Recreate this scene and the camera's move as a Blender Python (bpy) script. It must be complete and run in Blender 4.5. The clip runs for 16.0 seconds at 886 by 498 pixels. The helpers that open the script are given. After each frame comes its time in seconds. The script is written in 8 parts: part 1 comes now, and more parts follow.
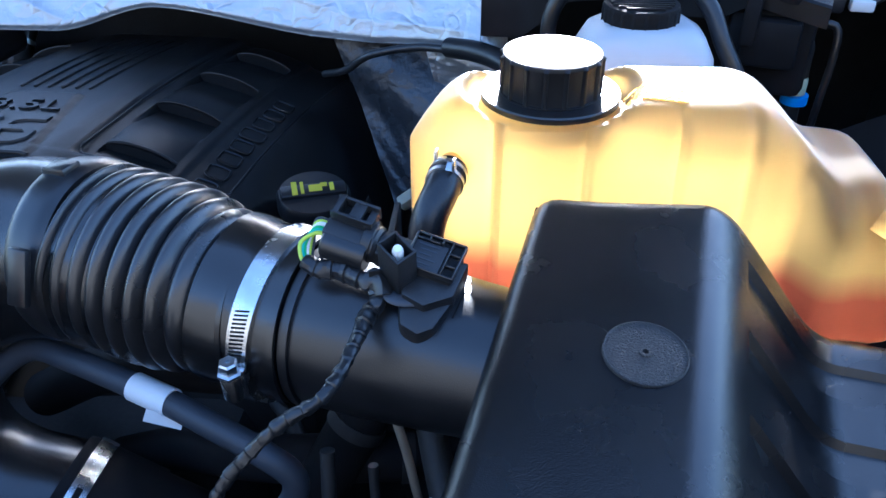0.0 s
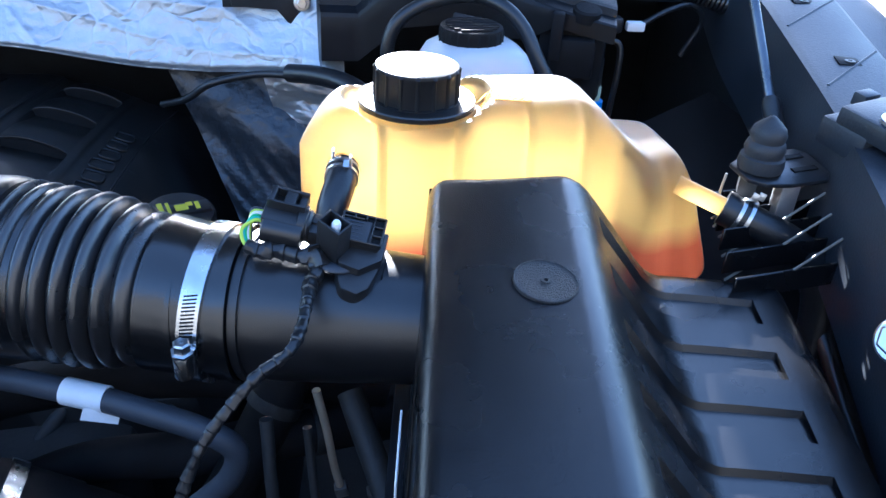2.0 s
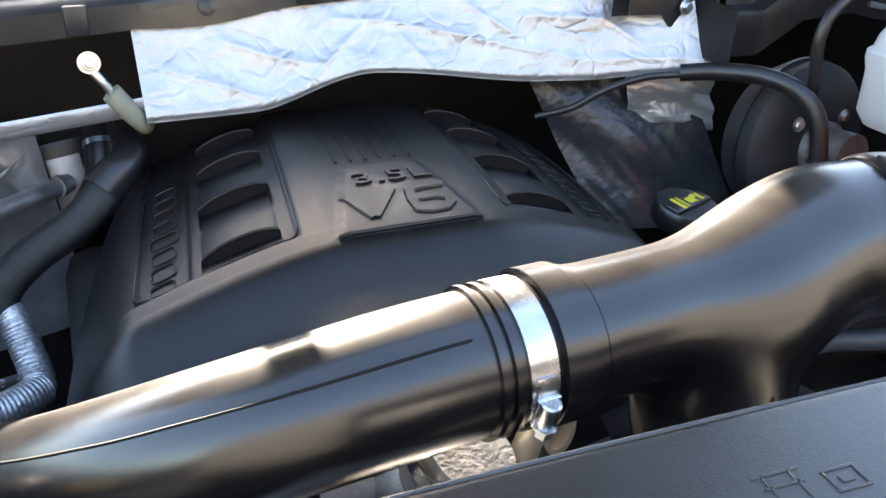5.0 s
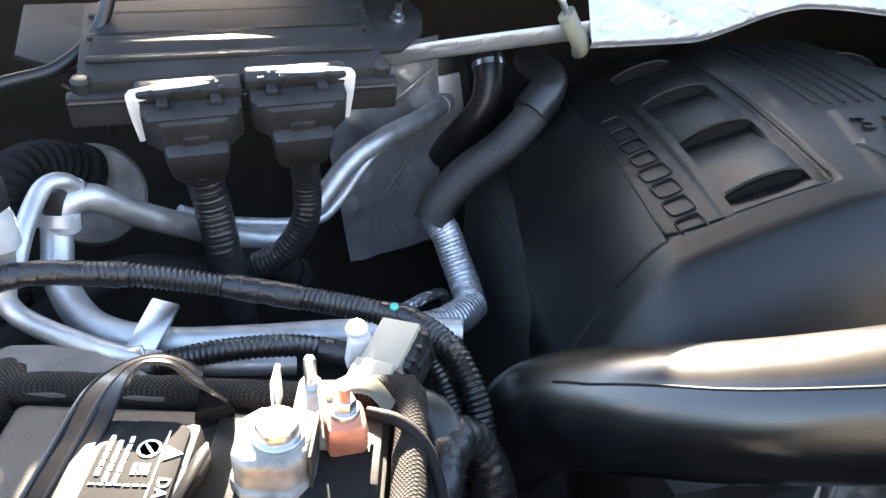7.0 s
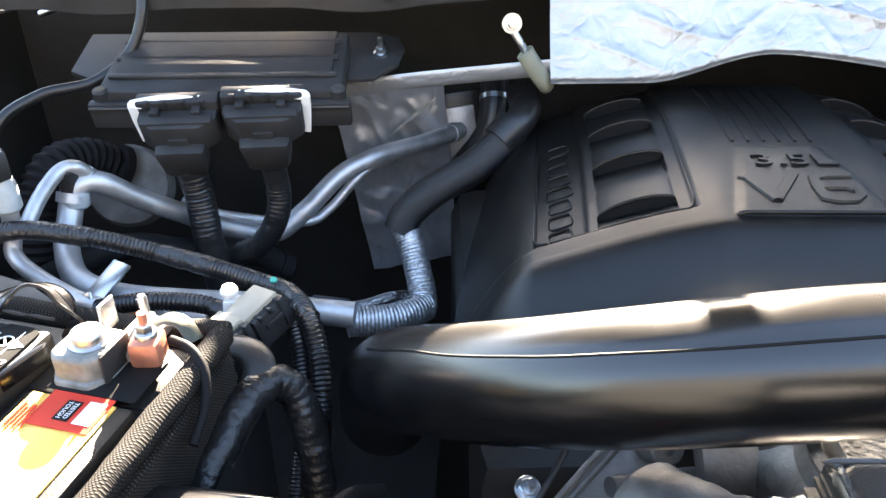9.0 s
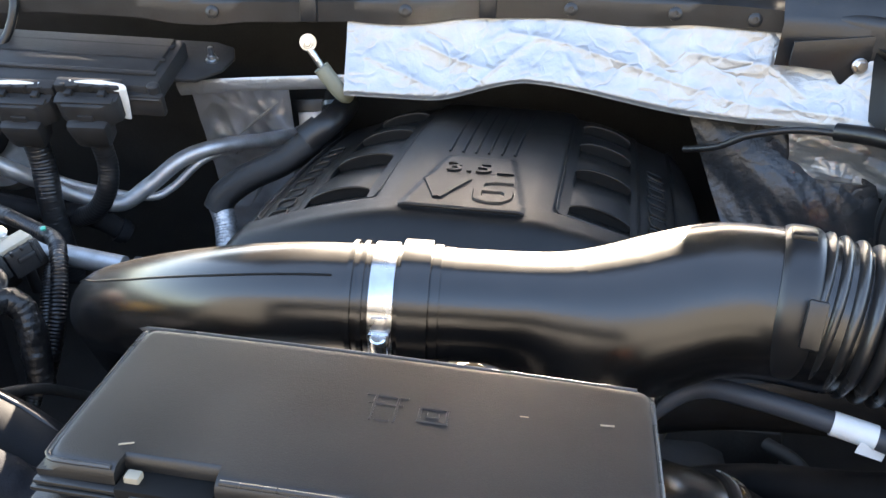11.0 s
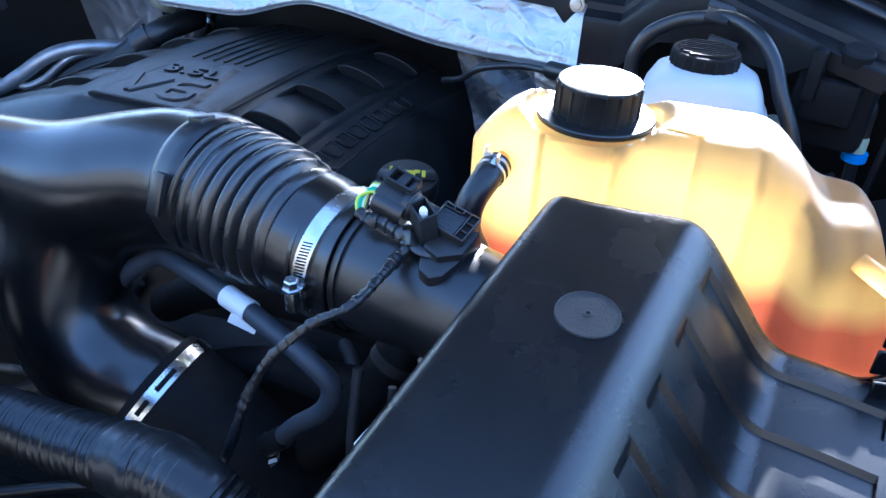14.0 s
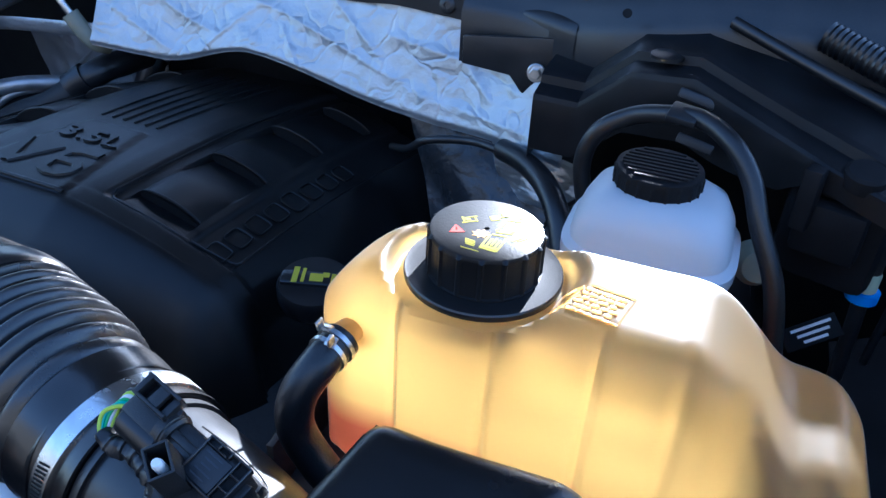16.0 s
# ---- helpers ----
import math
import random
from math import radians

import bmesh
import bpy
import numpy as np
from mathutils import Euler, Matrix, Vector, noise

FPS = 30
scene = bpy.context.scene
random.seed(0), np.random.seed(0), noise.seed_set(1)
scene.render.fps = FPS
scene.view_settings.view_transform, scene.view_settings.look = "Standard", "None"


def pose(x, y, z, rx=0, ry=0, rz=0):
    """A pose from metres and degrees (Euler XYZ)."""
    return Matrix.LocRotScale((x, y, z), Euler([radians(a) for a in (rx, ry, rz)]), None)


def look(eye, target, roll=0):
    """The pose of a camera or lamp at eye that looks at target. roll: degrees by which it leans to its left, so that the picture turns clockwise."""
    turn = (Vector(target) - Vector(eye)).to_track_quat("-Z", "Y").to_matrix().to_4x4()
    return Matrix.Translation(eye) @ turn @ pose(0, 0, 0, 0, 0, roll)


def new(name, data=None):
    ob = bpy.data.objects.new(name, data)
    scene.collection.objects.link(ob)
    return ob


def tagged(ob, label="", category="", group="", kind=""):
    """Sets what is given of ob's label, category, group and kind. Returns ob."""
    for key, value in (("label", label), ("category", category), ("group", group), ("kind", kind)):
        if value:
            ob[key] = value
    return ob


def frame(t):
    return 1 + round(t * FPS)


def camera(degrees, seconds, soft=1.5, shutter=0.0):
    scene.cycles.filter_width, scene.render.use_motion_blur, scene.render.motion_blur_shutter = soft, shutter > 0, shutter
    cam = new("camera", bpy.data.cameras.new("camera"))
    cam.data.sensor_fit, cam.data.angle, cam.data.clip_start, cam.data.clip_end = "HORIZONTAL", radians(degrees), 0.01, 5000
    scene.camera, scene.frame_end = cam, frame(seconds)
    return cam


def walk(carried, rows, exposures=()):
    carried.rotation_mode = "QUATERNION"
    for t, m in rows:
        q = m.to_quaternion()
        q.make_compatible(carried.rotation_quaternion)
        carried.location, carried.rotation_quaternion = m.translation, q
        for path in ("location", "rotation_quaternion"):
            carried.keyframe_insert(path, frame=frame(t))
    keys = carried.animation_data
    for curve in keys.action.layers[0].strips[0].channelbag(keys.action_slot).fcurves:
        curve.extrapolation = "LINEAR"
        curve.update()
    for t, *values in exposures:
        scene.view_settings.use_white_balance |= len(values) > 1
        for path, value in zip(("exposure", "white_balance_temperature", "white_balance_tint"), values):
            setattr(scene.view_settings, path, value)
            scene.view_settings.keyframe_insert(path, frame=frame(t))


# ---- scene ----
cam = camera(57.8, 16.0)
METRES, EYE, TILT, LEAN, TURN = 2.75, 1.4, -34.0, 0.0, 4.0
ROWS = [
    (0.0, 0.0, 0.0, 0.0, 0.0, 0.0, -0.0),
    (0.5, 0.0059, 0.0027, 0.003, -3.14, -0.32, 1.65),
    (1.0, 0.0099, -0.0037, -0.002, -6.74, 0.26, 2.85),
    (1.5, 0.0018, -0.018, -0.0022, -10.87, 1.72, 3.87),
    (2.0, -0.0278, -0.0256, -0.012, -14.68, 1.82, 5.71),
    (2.5, -0.0654, -0.0448, -0.0192, -17.89, 1.86, 7.47),
    (3.0, -0.0968, -0.0498, -0.0299, -18.99, 1.48, 8.23),
    (3.5, -0.134, -0.0281, -0.0253, -16.15, 2.21, 7.99),
    (6.0, -0.324, 0.0781, 0.0383, -29.62, -1.45, 15.32),
    (6.5, -0.3507, 0.0885, 0.0402, -24.22, -1.6, 11.74),
    (7.0, -0.3659, 0.0898, 0.0388, -17.8, -1.32, 8.47),
    (7.5, -0.3643, 0.0825, 0.033, -14.21, -1.3, 7.08),
    (8.0, -0.3409, 0.0684, 0.0309, -11.16, -0.22, 6.6),
    (8.5, -0.3139, 0.0515, 0.023, -6.79, 1.31, 4.82),
    (11.0, -0.1685, -0.0285, -0.0048, -1.2, 4.36, -1.94),
    (11.5, -0.1084, -0.0158, -0.0002, 0.71, 3.73, -4.01),
    (12.0, -0.0668, -0.0062, 0.0015, 2.14, 3.09, -5.54),
    (12.5, -0.0502, -0.005, 0.0016, 3.16, 2.59, -5.55),
    (13.0, -0.0238, -0.0083, 0.0012, 3.06, 2.26, -5.53),
    (13.5, 0.0054, -0.0238, 0.0006, 5.1, 1.8, -7.23),
    (14.0, 0.0258, -0.0364, -0.0088, 9.35, 0.45, -9.55),
    (14.5, 0.0377, -0.0291, -0.0067, 11.58, -0.65, -10.57),
    (15.0, 0.0513, -0.0029, 0.0171, 11.65, -0.48, -10.43),
    (15.5, 0.0573, 0.0205, 0.0364, 11.5, -0.15, -10.53),
    (16.0, 0.0517, 0.0246, 0.0395, 12.91, -0.42, -11.71),
]
# further rows at the edges of the gaps: seconds, eye, yaw to the left, pitch, roll
EDGES = [
    (3.7, (-0.404, -0.1004, 1.377), -13.65, -29.58, 1.78),
    (5.8, (-0.8728, 0.1553, 1.3717), -31.63, -29.64, 2.93),
    (8.7, (-0.8382, 0.0772, 1.3744), -2.44, -31.71, -0.7),
    (10.8, (-0.512, -0.108, 1.43), 2.15, -29.1, 2.5),
]


def aimed(eye, yaw, pitch, roll):
    a, b = radians(yaw), radians(pitch)
    return look(eye, (eye[0] - math.sin(a) * math.cos(b), eye[1] + math.cos(a) * math.cos(b), eye[2] + math.sin(b)), roll)


walk(cam, sorted([(t, pose(0, 0, EYE, TILT, LEAN, TURN) @ pose(METRES * x, METRES * y, METRES * z, 90 + pitch, roll, yaw)) for t, x, y, z, yaw, pitch, roll in ROWS] + [(t, aimed(*row)) for t, *row in EDGES], key=lambda row: row[0]),
     [(t, s + 0.38, k * 0.985, 13) for t, s, k in ((0.0, 3.50, 5000), (0.6, 3.47, 4650), (1.0, 3.50, 4650), (1.5, 3.50, 4850), (2.3, 3.78, 5200), (3.0, 4.42, 6100), (3.5, 4.35, 6500), (6.0, 4.25, 7100), (6.5, 4.60, 7100), (7.3, 4.50, 7150), (8.5, 4.40, 7200), (11.0, 4.20, 7200), (12.0, 4.40, 6900), (12.5, 4.25, 6900), (13.0, 4.15, 6300), (13.5, 3.78, 5600), (14.0, 3.82, 4900), (14.5, 3.77, 4650), (15.0, 3.55, 4750), (16.0, 2.85, 4850))])

# world, sun, exposure
SUN_EL, SUN_AZ = 19.5, 4.0     # degrees above the horizon, degrees from straight behind the bay towards +x
world = bpy.data.worlds.new("sky")
scene.world = world
world.use_nodes = True
_nt = world.node_tree
_nt.nodes.clear()
_sky = _nt.nodes.new("ShaderNodeTexSky")
_sky.sky_type = "NISHITA"
_sky.sun_disc = False
_sky.sun_elevation = radians(SUN_EL)
_sky.sun_rotation = radians(SUN_AZ)
_bg = _nt.nodes.new("ShaderNodeBackground")
_bg.inputs["Strength"].default_value = 0.066
_out = _nt.nodes.new("ShaderNodeOutputWorld")
_nt.links.new(_sky.outputs[0], _bg.inputs[0])
_nt.links.new(_bg.outputs[0], _out.inputs[0])
sun = new("sun", bpy.data.lights.new("sun", "SUN"))
sun.data.energy, sun.data.angle, sun.data.color = 5.0, radians(0.6), (1.0, 0.9, 0.76)
_d = Vector((math.sin(radians(SUN_AZ)) * math.cos(radians(SUN_EL)), math.cos(radians(SUN_AZ)) * math.cos(radians(SUN_EL)), math.sin(radians(SUN_EL))))
sun.matrix_world = look(_d * 6 + Vector((-0.3, 0.5, 1.0)), (-0.3, 0.5, 1.0))

# ---- materials ----
def mat(name, col, rough=0.5, metal=0.0, var=0.25, scale=25.0, bump=0.15, bscale=900.0, dust=0.0, coat=0.0, rvar=0.12, col2=None, spec=0.5, top=0.0):
    """A node material: colour varied at two scales, varied roughness, fine relief and, with dust, a greyish film in patches."""
    m = bpy.data.materials.new(name)
    m.use_nodes = True
    t = m.node_tree
    n, l = t.nodes, t.links
    p = n["Principled BSDF"]
    co = n.new("ShaderNodeTexCoord")
    big = n.new("ShaderNodeTexNoise")
    big.inputs["Scale"].default_value, big.inputs["Detail"].default_value = scale, 6.0
    fine = n.new("ShaderNodeTexNoise")
    fine.inputs["Scale"].default_value, fine.inputs["Detail"].default_value = bscale, 3.0
    l.new(co.outputs["Object"], big.inputs["Vector"])
    l.new(co.outputs["Object"], fine.inputs["Vector"])
    ramp = n.new("ShaderNodeValToRGB")
    c2 = col2 or [min(1, c * (1 + var) + 0.002 * var) for c in col]
    ramp.color_ramp.elements[0].color = (*[c * (1 - var) for c in col], 1)
    ramp.color_ramp.elements[1].color = (*c2, 1)
    ramp.color_ramp.elements[0].position, ramp.color_ramp.elements[1].position = 0.3, 0.7
    l.new(big.outputs["Fac"], ramp.inputs[0])
    last = ramp.outputs[0]
    if dust:
        d = n.new("ShaderNodeTexNoise")
        d.inputs["Scale"].default_value, d.inputs["Detail"].default_value = scale * 0.35, 8.0
        l.new(co.outputs["Object"], d.inputs["Vector"])
        sp = n.new("ShaderNodeMath")
        sp.operation = "MULTIPLY"
        l.new(d.outputs["Fac"], sp.inputs[0])
        l.new(fine.outputs["Fac"], sp.inputs[1])
        r = n.new("ShaderNodeMapRange")
        r.inputs[1].default_value, r.inputs[2].default_value, r.inputs[4].default_value = 0.2, 0.5, dust
        l.new(sp.outputs[0], r.inputs[0])
        mix = n.new("ShaderNodeMix")
        mix.data_type = "RGBA"
        mix.inputs[7].default_value = (0.23, 0.21, 0.18, 1)
        l.new(r.outputs[0], mix.inputs[0])
        l.new(last, mix.inputs[6])
        last = mix.outputs[2]
    if top:
        # dust that has settled on upward faces
        ge = n.new("ShaderNodeNewGeometry")
        sz = n.new("ShaderNodeSeparateXYZ")
        l.new(ge.outputs["Normal"], sz.inputs[0])
        tr = n.new("ShaderNodeMapRange")
        tr.inputs[1].default_value, tr.inputs[2].default_value, tr.inputs[4].default_value = 0.55, 1.0, top
        l.new(sz.outputs["Z"], tr.inputs[0])
        mul = n.new("ShaderNodeMath")
        mul.operation = "MULTIPLY"
        br = n.new("ShaderNodeMapRange")
        br.inputs[1].default_value, br.inputs[2].default_value, br.inputs[3].default_value = 0.3, 0.7, 0.45
        l.new(big.outputs["Fac"], br.inputs[0])
        l.new(tr.outputs[0], mul.inputs[0])
        l.new(br.outputs[0], mul.inputs[1])
        mx = n.new("ShaderNodeMix")
        mx.data_type = "RGBA"
        mx.inputs[7].default_value = (0.24, 0.19, 0.14, 1)
        l.new(mul.outputs[0], mx.inputs[0])
        l.new(last, mx.inputs[6])
        last = mx.outputs[2]
    l.new(last, p.inputs["Base Color"])
    rr = n.new("ShaderNodeMapRange")
    rr.inputs[3].default_value, rr.inputs[4].default_value = max(0.03, rough - rvar), min(1, rough + rvar)
    l.new(big.outputs["Fac"], rr.inputs[0])
    l.new(rr.outputs[0], p.inputs["Roughness"])
    p.inputs["Metallic"].default_value = metal
    p.inputs["Coat Weight"].default_value = coat
    p.inputs["Specular IOR Level"].default_value = spec
    if bump:
        b = n.new("ShaderNodeBump")
        b.inputs["Strength"].default_value, b.inputs["Distance"].default_value = bump, 0.001
        l.new(fine.outputs["Fac"], b.inputs["Height"])
        l.new(b.outputs[0], p.inputs["Normal"])
    return m


def foil_material(name, col, rough, cscale=38.0, strength=0.9, fine=0.7, fscale=130.0, fdepth=0.0014):
    """Crumpled aluminium foil: creases from warped cells over fine pebbling."""
    m = mat(name, col, rough, 1.0, 0.12, 30, 0.0)
    t = m.node_tree
    n, l = t.nodes, t.links
    co = n.new("ShaderNodeTexCoord")
    wob = n.new("ShaderNodeTexNoise")
    wob.inputs["Scale"].default_value = 14
    vm = n.new("ShaderNodeMix")
    vm.data_type = "VECTOR"
    vm.inputs[0].default_value = 0.12
    l.new(co.outputs["Object"], wob.inputs["Vector"])
    l.new(co.outputs["Object"], vm.inputs[4])
    l.new(wob.outputs["Color"], vm.inputs[5])
    v = n.new("ShaderNodeTexVoronoi")
    v.feature = "DISTANCE_TO_EDGE"
    v.inputs["Scale"].default_value = cscale
    l.new(vm.outputs[1], v.inputs["Vector"])
    r = n.new("ShaderNodeMapRange")
    r.inputs[1].default_value, r.inputs[2].default_value = 0.0, 0.14
    l.new(v.outputs["Distance"], r.inputs[0])
    f = n.new("ShaderNodeTexNoise")
    f.inputs["Scale"].default_value, f.inputs["Detail"].default_value = fscale, 6
    l.new(co.outputs["Object"], f.inputs["Vector"])
    b1 = n.new("ShaderNodeBump")
    b1.inputs["Strength"].default_value, b1.inputs["Distance"].default_value = strength, 0.002
    b2 = n.new("ShaderNodeBump")
    b2.inputs["Strength"].default_value, b2.inputs["Distance"].default_value = fine, fdepth
    l.new(r.outputs[0], b1.inputs["Height"])
    l.new(f.outputs["Fac"], b2.inputs["Height"])
    l.new(b1.outputs[0], b2.inputs["Normal"])
    l.new(b2.outputs[0], n["Principled BSDF"].inputs["Normal"])
    return m


def shell_material(name, empty, full, level, edge, through_part, gloss=0.35):
    """Thin milky plastic that lets light through; below the level the fluid inside gives its colour."""
    m = bpy.data.materials.new(name)
    m.use_nodes = True
    t = m.node_tree
    n, l = t.nodes, t.links
    out = n["Material Output"]
    n.remove(n["Principled BSDF"])
    geo = n.new("ShaderNodeNewGeometry")
    sep = n.new("ShaderNodeSeparateXYZ")
    l.new(geo.outputs["Position"], sep.inputs[0])
    no = n.new("ShaderNodeTexNoise")
    no.inputs["Scale"].default_value, no.inputs["Detail"].default_value = 9, 4
    l.new(geo.outputs["Position"], no.inputs["Vector"])
    a = n.new("ShaderNodeMath")
    a.operation = "MULTIPLY_ADD"
    a.inputs[1].default_value = edge
    l.new(no.outputs["Fac"], a.inputs[0])
    l.new(sep.outputs["Z"], a.inputs[2])
    mr = n.new("ShaderNodeMapRange")
    mr.inputs[1].default_value, mr.inputs[2].default_value = level + edge * 0.5 - 0.012, level + edge * 0.5 + 0.010
    l.new(a.outputs[0], mr.inputs[0])
    mix = n.new("ShaderNodeMix")
    mix.data_type = "RGBA"
    mix.inputs[6].default_value, mix.inputs[7].default_value = (*full, 1), (*empty, 1)
    l.new(mr.outputs[0], mix.inputs[0])
    tint = n.new("ShaderNodeMix")
    tint.data_type, tint.blend_type = "RGBA", "MULTIPLY"
    tint.inputs[0].default_value = 0.12
    cr = n.new("ShaderNodeValToRGB")
    cr.color_ramp.elements[0].color, cr.color_ramp.elements[1].color = (0.85, 0.72, 0.5, 1), (1, 1, 1, 1)
    l.new(no.outputs["Fac"], cr.inputs[0])
    l.new(mix.outputs[2], tint.inputs[6])
    l.new(cr.outputs[0], tint.inputs[7])
    dif, tra = n.new("ShaderNodeBsdfDiffuse"), n.new("ShaderNodeBsdfTranslucent")
    glo = n.new("ShaderNodeBsdfGlossy")
    glo.inputs["Roughness"].default_value = gloss
    l.new(tint.outputs[2], dif.inputs[0])
    l.new(tint.outputs[2], tra.inputs[0])
    m1, m2 = n.new("ShaderNodeMixShader"), n.new("ShaderNodeMixShader")
    m1.inputs[0].default_value = through_part
    l.new(dif.outputs[0], m1.inputs[1])
    l.new(tra.outputs[0], m1.inputs[2])
    fr = n.new("ShaderNodeFresnel")
    fr.inputs[0].default_value = 1.3
    l.new(fr.outputs[0], m2.inputs[0])
    l.new(m1.outputs[0], m2.inputs[1])
    l.new(glo.outputs[0], m2.inputs[2])
    l.new(m2.outputs[0], out.inputs[0])
    return m


PLASTIC = mat("black_moulded_plastic", (0.014, 0.014, 0.015), 0.40, var=0.3, bump=0.25, bscale=1500, dust=0.02)
GRAIN = mat("grained_black_plastic", (0.0050, 0.0050, 0.0055), 0.27, var=0.2, rvar=0.03, bump=0.14, bscale=1500, dust=0.001, spec=0.50)
DULLBLACK = mat("dull_black_plastic", (0.010, 0.010, 0.011), 0.6, var=0.3, bump=0.3, bscale=1200, dust=0.01, spec=0.08)
SATIN = mat("satin_black_plastic", (0.008, 0.008, 0.009), 0.31, var=0.3, rvar=0.06, bump=0.10, bscale=1200, dust=0.008, spec=0.62)
PIPE = mat("dusty_pipe_plastic", (0.004, 0.004, 0.0045), 0.25, var=0.3, rvar=0.05, bump=0.06, bscale=1200, dust=0.003, top=0.06, spec=0.75)
BELLOWS = mat("dusty_bellows_rubber", (0.010, 0.010, 0.011), 0.28, var=0.3, rvar=0.06, bump=0.12, bscale=800, dust=0.012, top=0.10, spec=0.8)
COVER = mat("engine_cover_plastic", (0.0055, 0.0055, 0.0056), 0.36, var=0.3, rvar=0.05, bump=0.2, bscale=1600, dust=0.003, spec=0.36)
RUBBER = mat("black_rubber", (0.012, 0.012, 0.013), 0.34, var=0.3, rvar=0.08, bump=0.15, bscale=700, dust=0.03)
GREYRUBBER = mat("grey_rubber_hose", (0.035, 0.04, 0.05), 0.55, var=0.2, bump=0.15, bscale=800)
LIDPLASTIC = mat("grey_black_lid_plastic", (0.011, 0.011, 0.0115), 0.37, var=0.35, scale=11, rvar=0.16, bump=0.16, bscale=1400, dust=0.045, spec=0.55)
PALE_LIDEDGE = mat("pale_lid_edge_plastic", (0.035, 0.035, 0.036), 0.30, var=0.3, bump=0.1, bscale=900, dust=0.05, spec=0.5)
ECUBLACK = mat("computer_housing_plastic", (0.024, 0.024, 0.025), 0.52, var=0.3, bump=0.25, bscale=1300, dust=0.03, spec=0.28)
CAPPLASTIC = mat("ribbed_cap_plastic", (0.007, 0.007, 0.0075), 0.40, var=0.3, rvar=0.05, bump=0.15, bscale=900, dust=0.01, spec=0.28)
PAINT = mat("black_steel_paint", (0.014, 0.015, 0.017), 0.34, var=0.25, bump=0.1, bscale=500, dust=0.03)
DARK = mat("sooty_dark_metal", (0.013, 0.013, 0.013), 0.65, var=0.5, bump=0.4, bscale=250, dust=0.05)
ZINC = mat("zinc_plated_steel", (0.55, 0.56, 0.57), 0.32, 1.0, 0.2, 60, 0.12, 500)
STEEL = mat("stainless_band", (0.62, 0.62, 0.62), 0.26, 1.0, 0.15, 80, 0.08, 600)
SLEEVE = mat("silver_braided_sleeve", (0.55, 0.56, 0.58), 0.42, 0.85, 0.35, 220, 0.8, 420)
ALU = mat("dull_aluminium_tube", (0.50, 0.51, 0.525), 0.48, 0.8, 0.2, 50, 0.12, 500)
CAST = mat("cast_aluminium", (0.22, 0.215, 0.21), 0.55, 0.8, 0.3, 60, 0.4, 300, dust=0.2)
LEAD = mat("lead_clamp_metal", (0.22, 0.22, 0.205), 0.6, 0.35, 0.45, 90, 0.7, 260, dust=0.12)
COPPER = mat("copper_lug", (0.62, 0.25, 0.16), 0.45, 0.6, 0.25, 80, 0.3, 400)
FOIL = foil_material("crumpled_foil", (0.41, 0.425, 0.44), 0.40, 26.0, 0.35, 0.75, 170.0, 0.0012)
FOIL.node_tree.nodes["Principled BSDF"].inputs["Metallic"].default_value = 0.6
FOILTAPE = foil_material("foil_wrap", (0.55, 0.56, 0.58), 0.35, 160.0, 0.8)
BLACKFOIL = foil_material("black_backed_foil", (0.050, 0.053, 0.058), 0.27, 9.0, 0.32)
GREYFOIL = foil_material("grey_foil", (0.56, 0.57, 0.59), 0.36, 12.0, 0.35)
COWLBOX = mat("cowl_box_plastic", (0.008, 0.008, 0.009), 0.42, var=0.3, bump=0.2, bscale=1300, dust=0.004, spec=0.22)
BLACKFOIL.node_tree.nodes["Principled BSDF"].inputs["Metallic"].default_value = 0.5
BLACKFOIL.node_tree.nodes["Principled BSDF"].inputs["Specular IOR Level"].default_value = 0.3
SHIELDFOIL = foil_material("stiff_shield_foil", (0.50, 0.53, 0.58), 0.34, 16.0, 0.35, 0.6, 60.0, 0.0015)
SHIELDFOIL.node_tree.nodes["Principled BSDF"].inputs["Metallic"].default_value = 0.65
GREYFOIL.node_tree.nodes["Principled BSDF"].inputs["Metallic"].default_value = 0.6
# Grey of the added sun-blocking panels, pale for the reflections it lends.
BLOCKER = mat("grey_sun_blocker", (0.26, 0.28, 0.31), 0.3, var=0.2, scale=4, bump=0.05)
WHITE = mat("white_plastic", (0.72, 0.73, 0.72), 0.45, var=0.08, bump=0.1, bscale=400)
FITTING = mat("pale_chalky_fitting", (0.36, 0.40, 0.42), 0.55, 0.2, 0.3, 40, 0.3, 500)
TAPE = mat("white_paper_tape", (0.75, 0.77, 0.78), 0.55, var=0.12, bump=0.3, bscale=300)
# Black for print and seams; also stands in for shade in holes and recesses.
INK_SHADE = mat("black_ink_and_shade", (0.01, 0.01, 0.01), 0.6, var=0.1, bump=0.0, spec=0.12)
YELLOW = mat("yellow_print", (0.5, 0.44, 0.04), 0.55, var=0.2, bump=0.0, spec=0.1)
RED = mat("red_print", (0.6, 0.05, 0.03), 0.55, var=0.15, bump=0.0, spec=0.1)
ORANGE = mat("orange_label", (0.75, 0.36, 0.06), 0.45, var=0.15, bump=0.05)
LABEL = mat("yellow_orange_label", (0.8, 0.5, 0.1), 0.45, var=0.12, bump=0.05)
PAPER = mat("white_label_paper", (0.78, 0.78, 0.76), 0.5, var=0.06, bump=0.05)
GREEN = mat("green_wire", (0.05, 0.4, 0.12), 0.4, var=0.1, bump=0.0)
LIME = mat("yellow_green_wire", (0.45, 0.6, 0.05), 0.4, var=0.1, bump=0.0)
TEAL = mat("teal_wire", (0.05, 0.4, 0.3), 0.4, var=0.1, bump=0.0)
BLUE = mat("blue_plastic", (0.02, 0.25, 0.75), 0.4, var=0.1, bump=0.0)
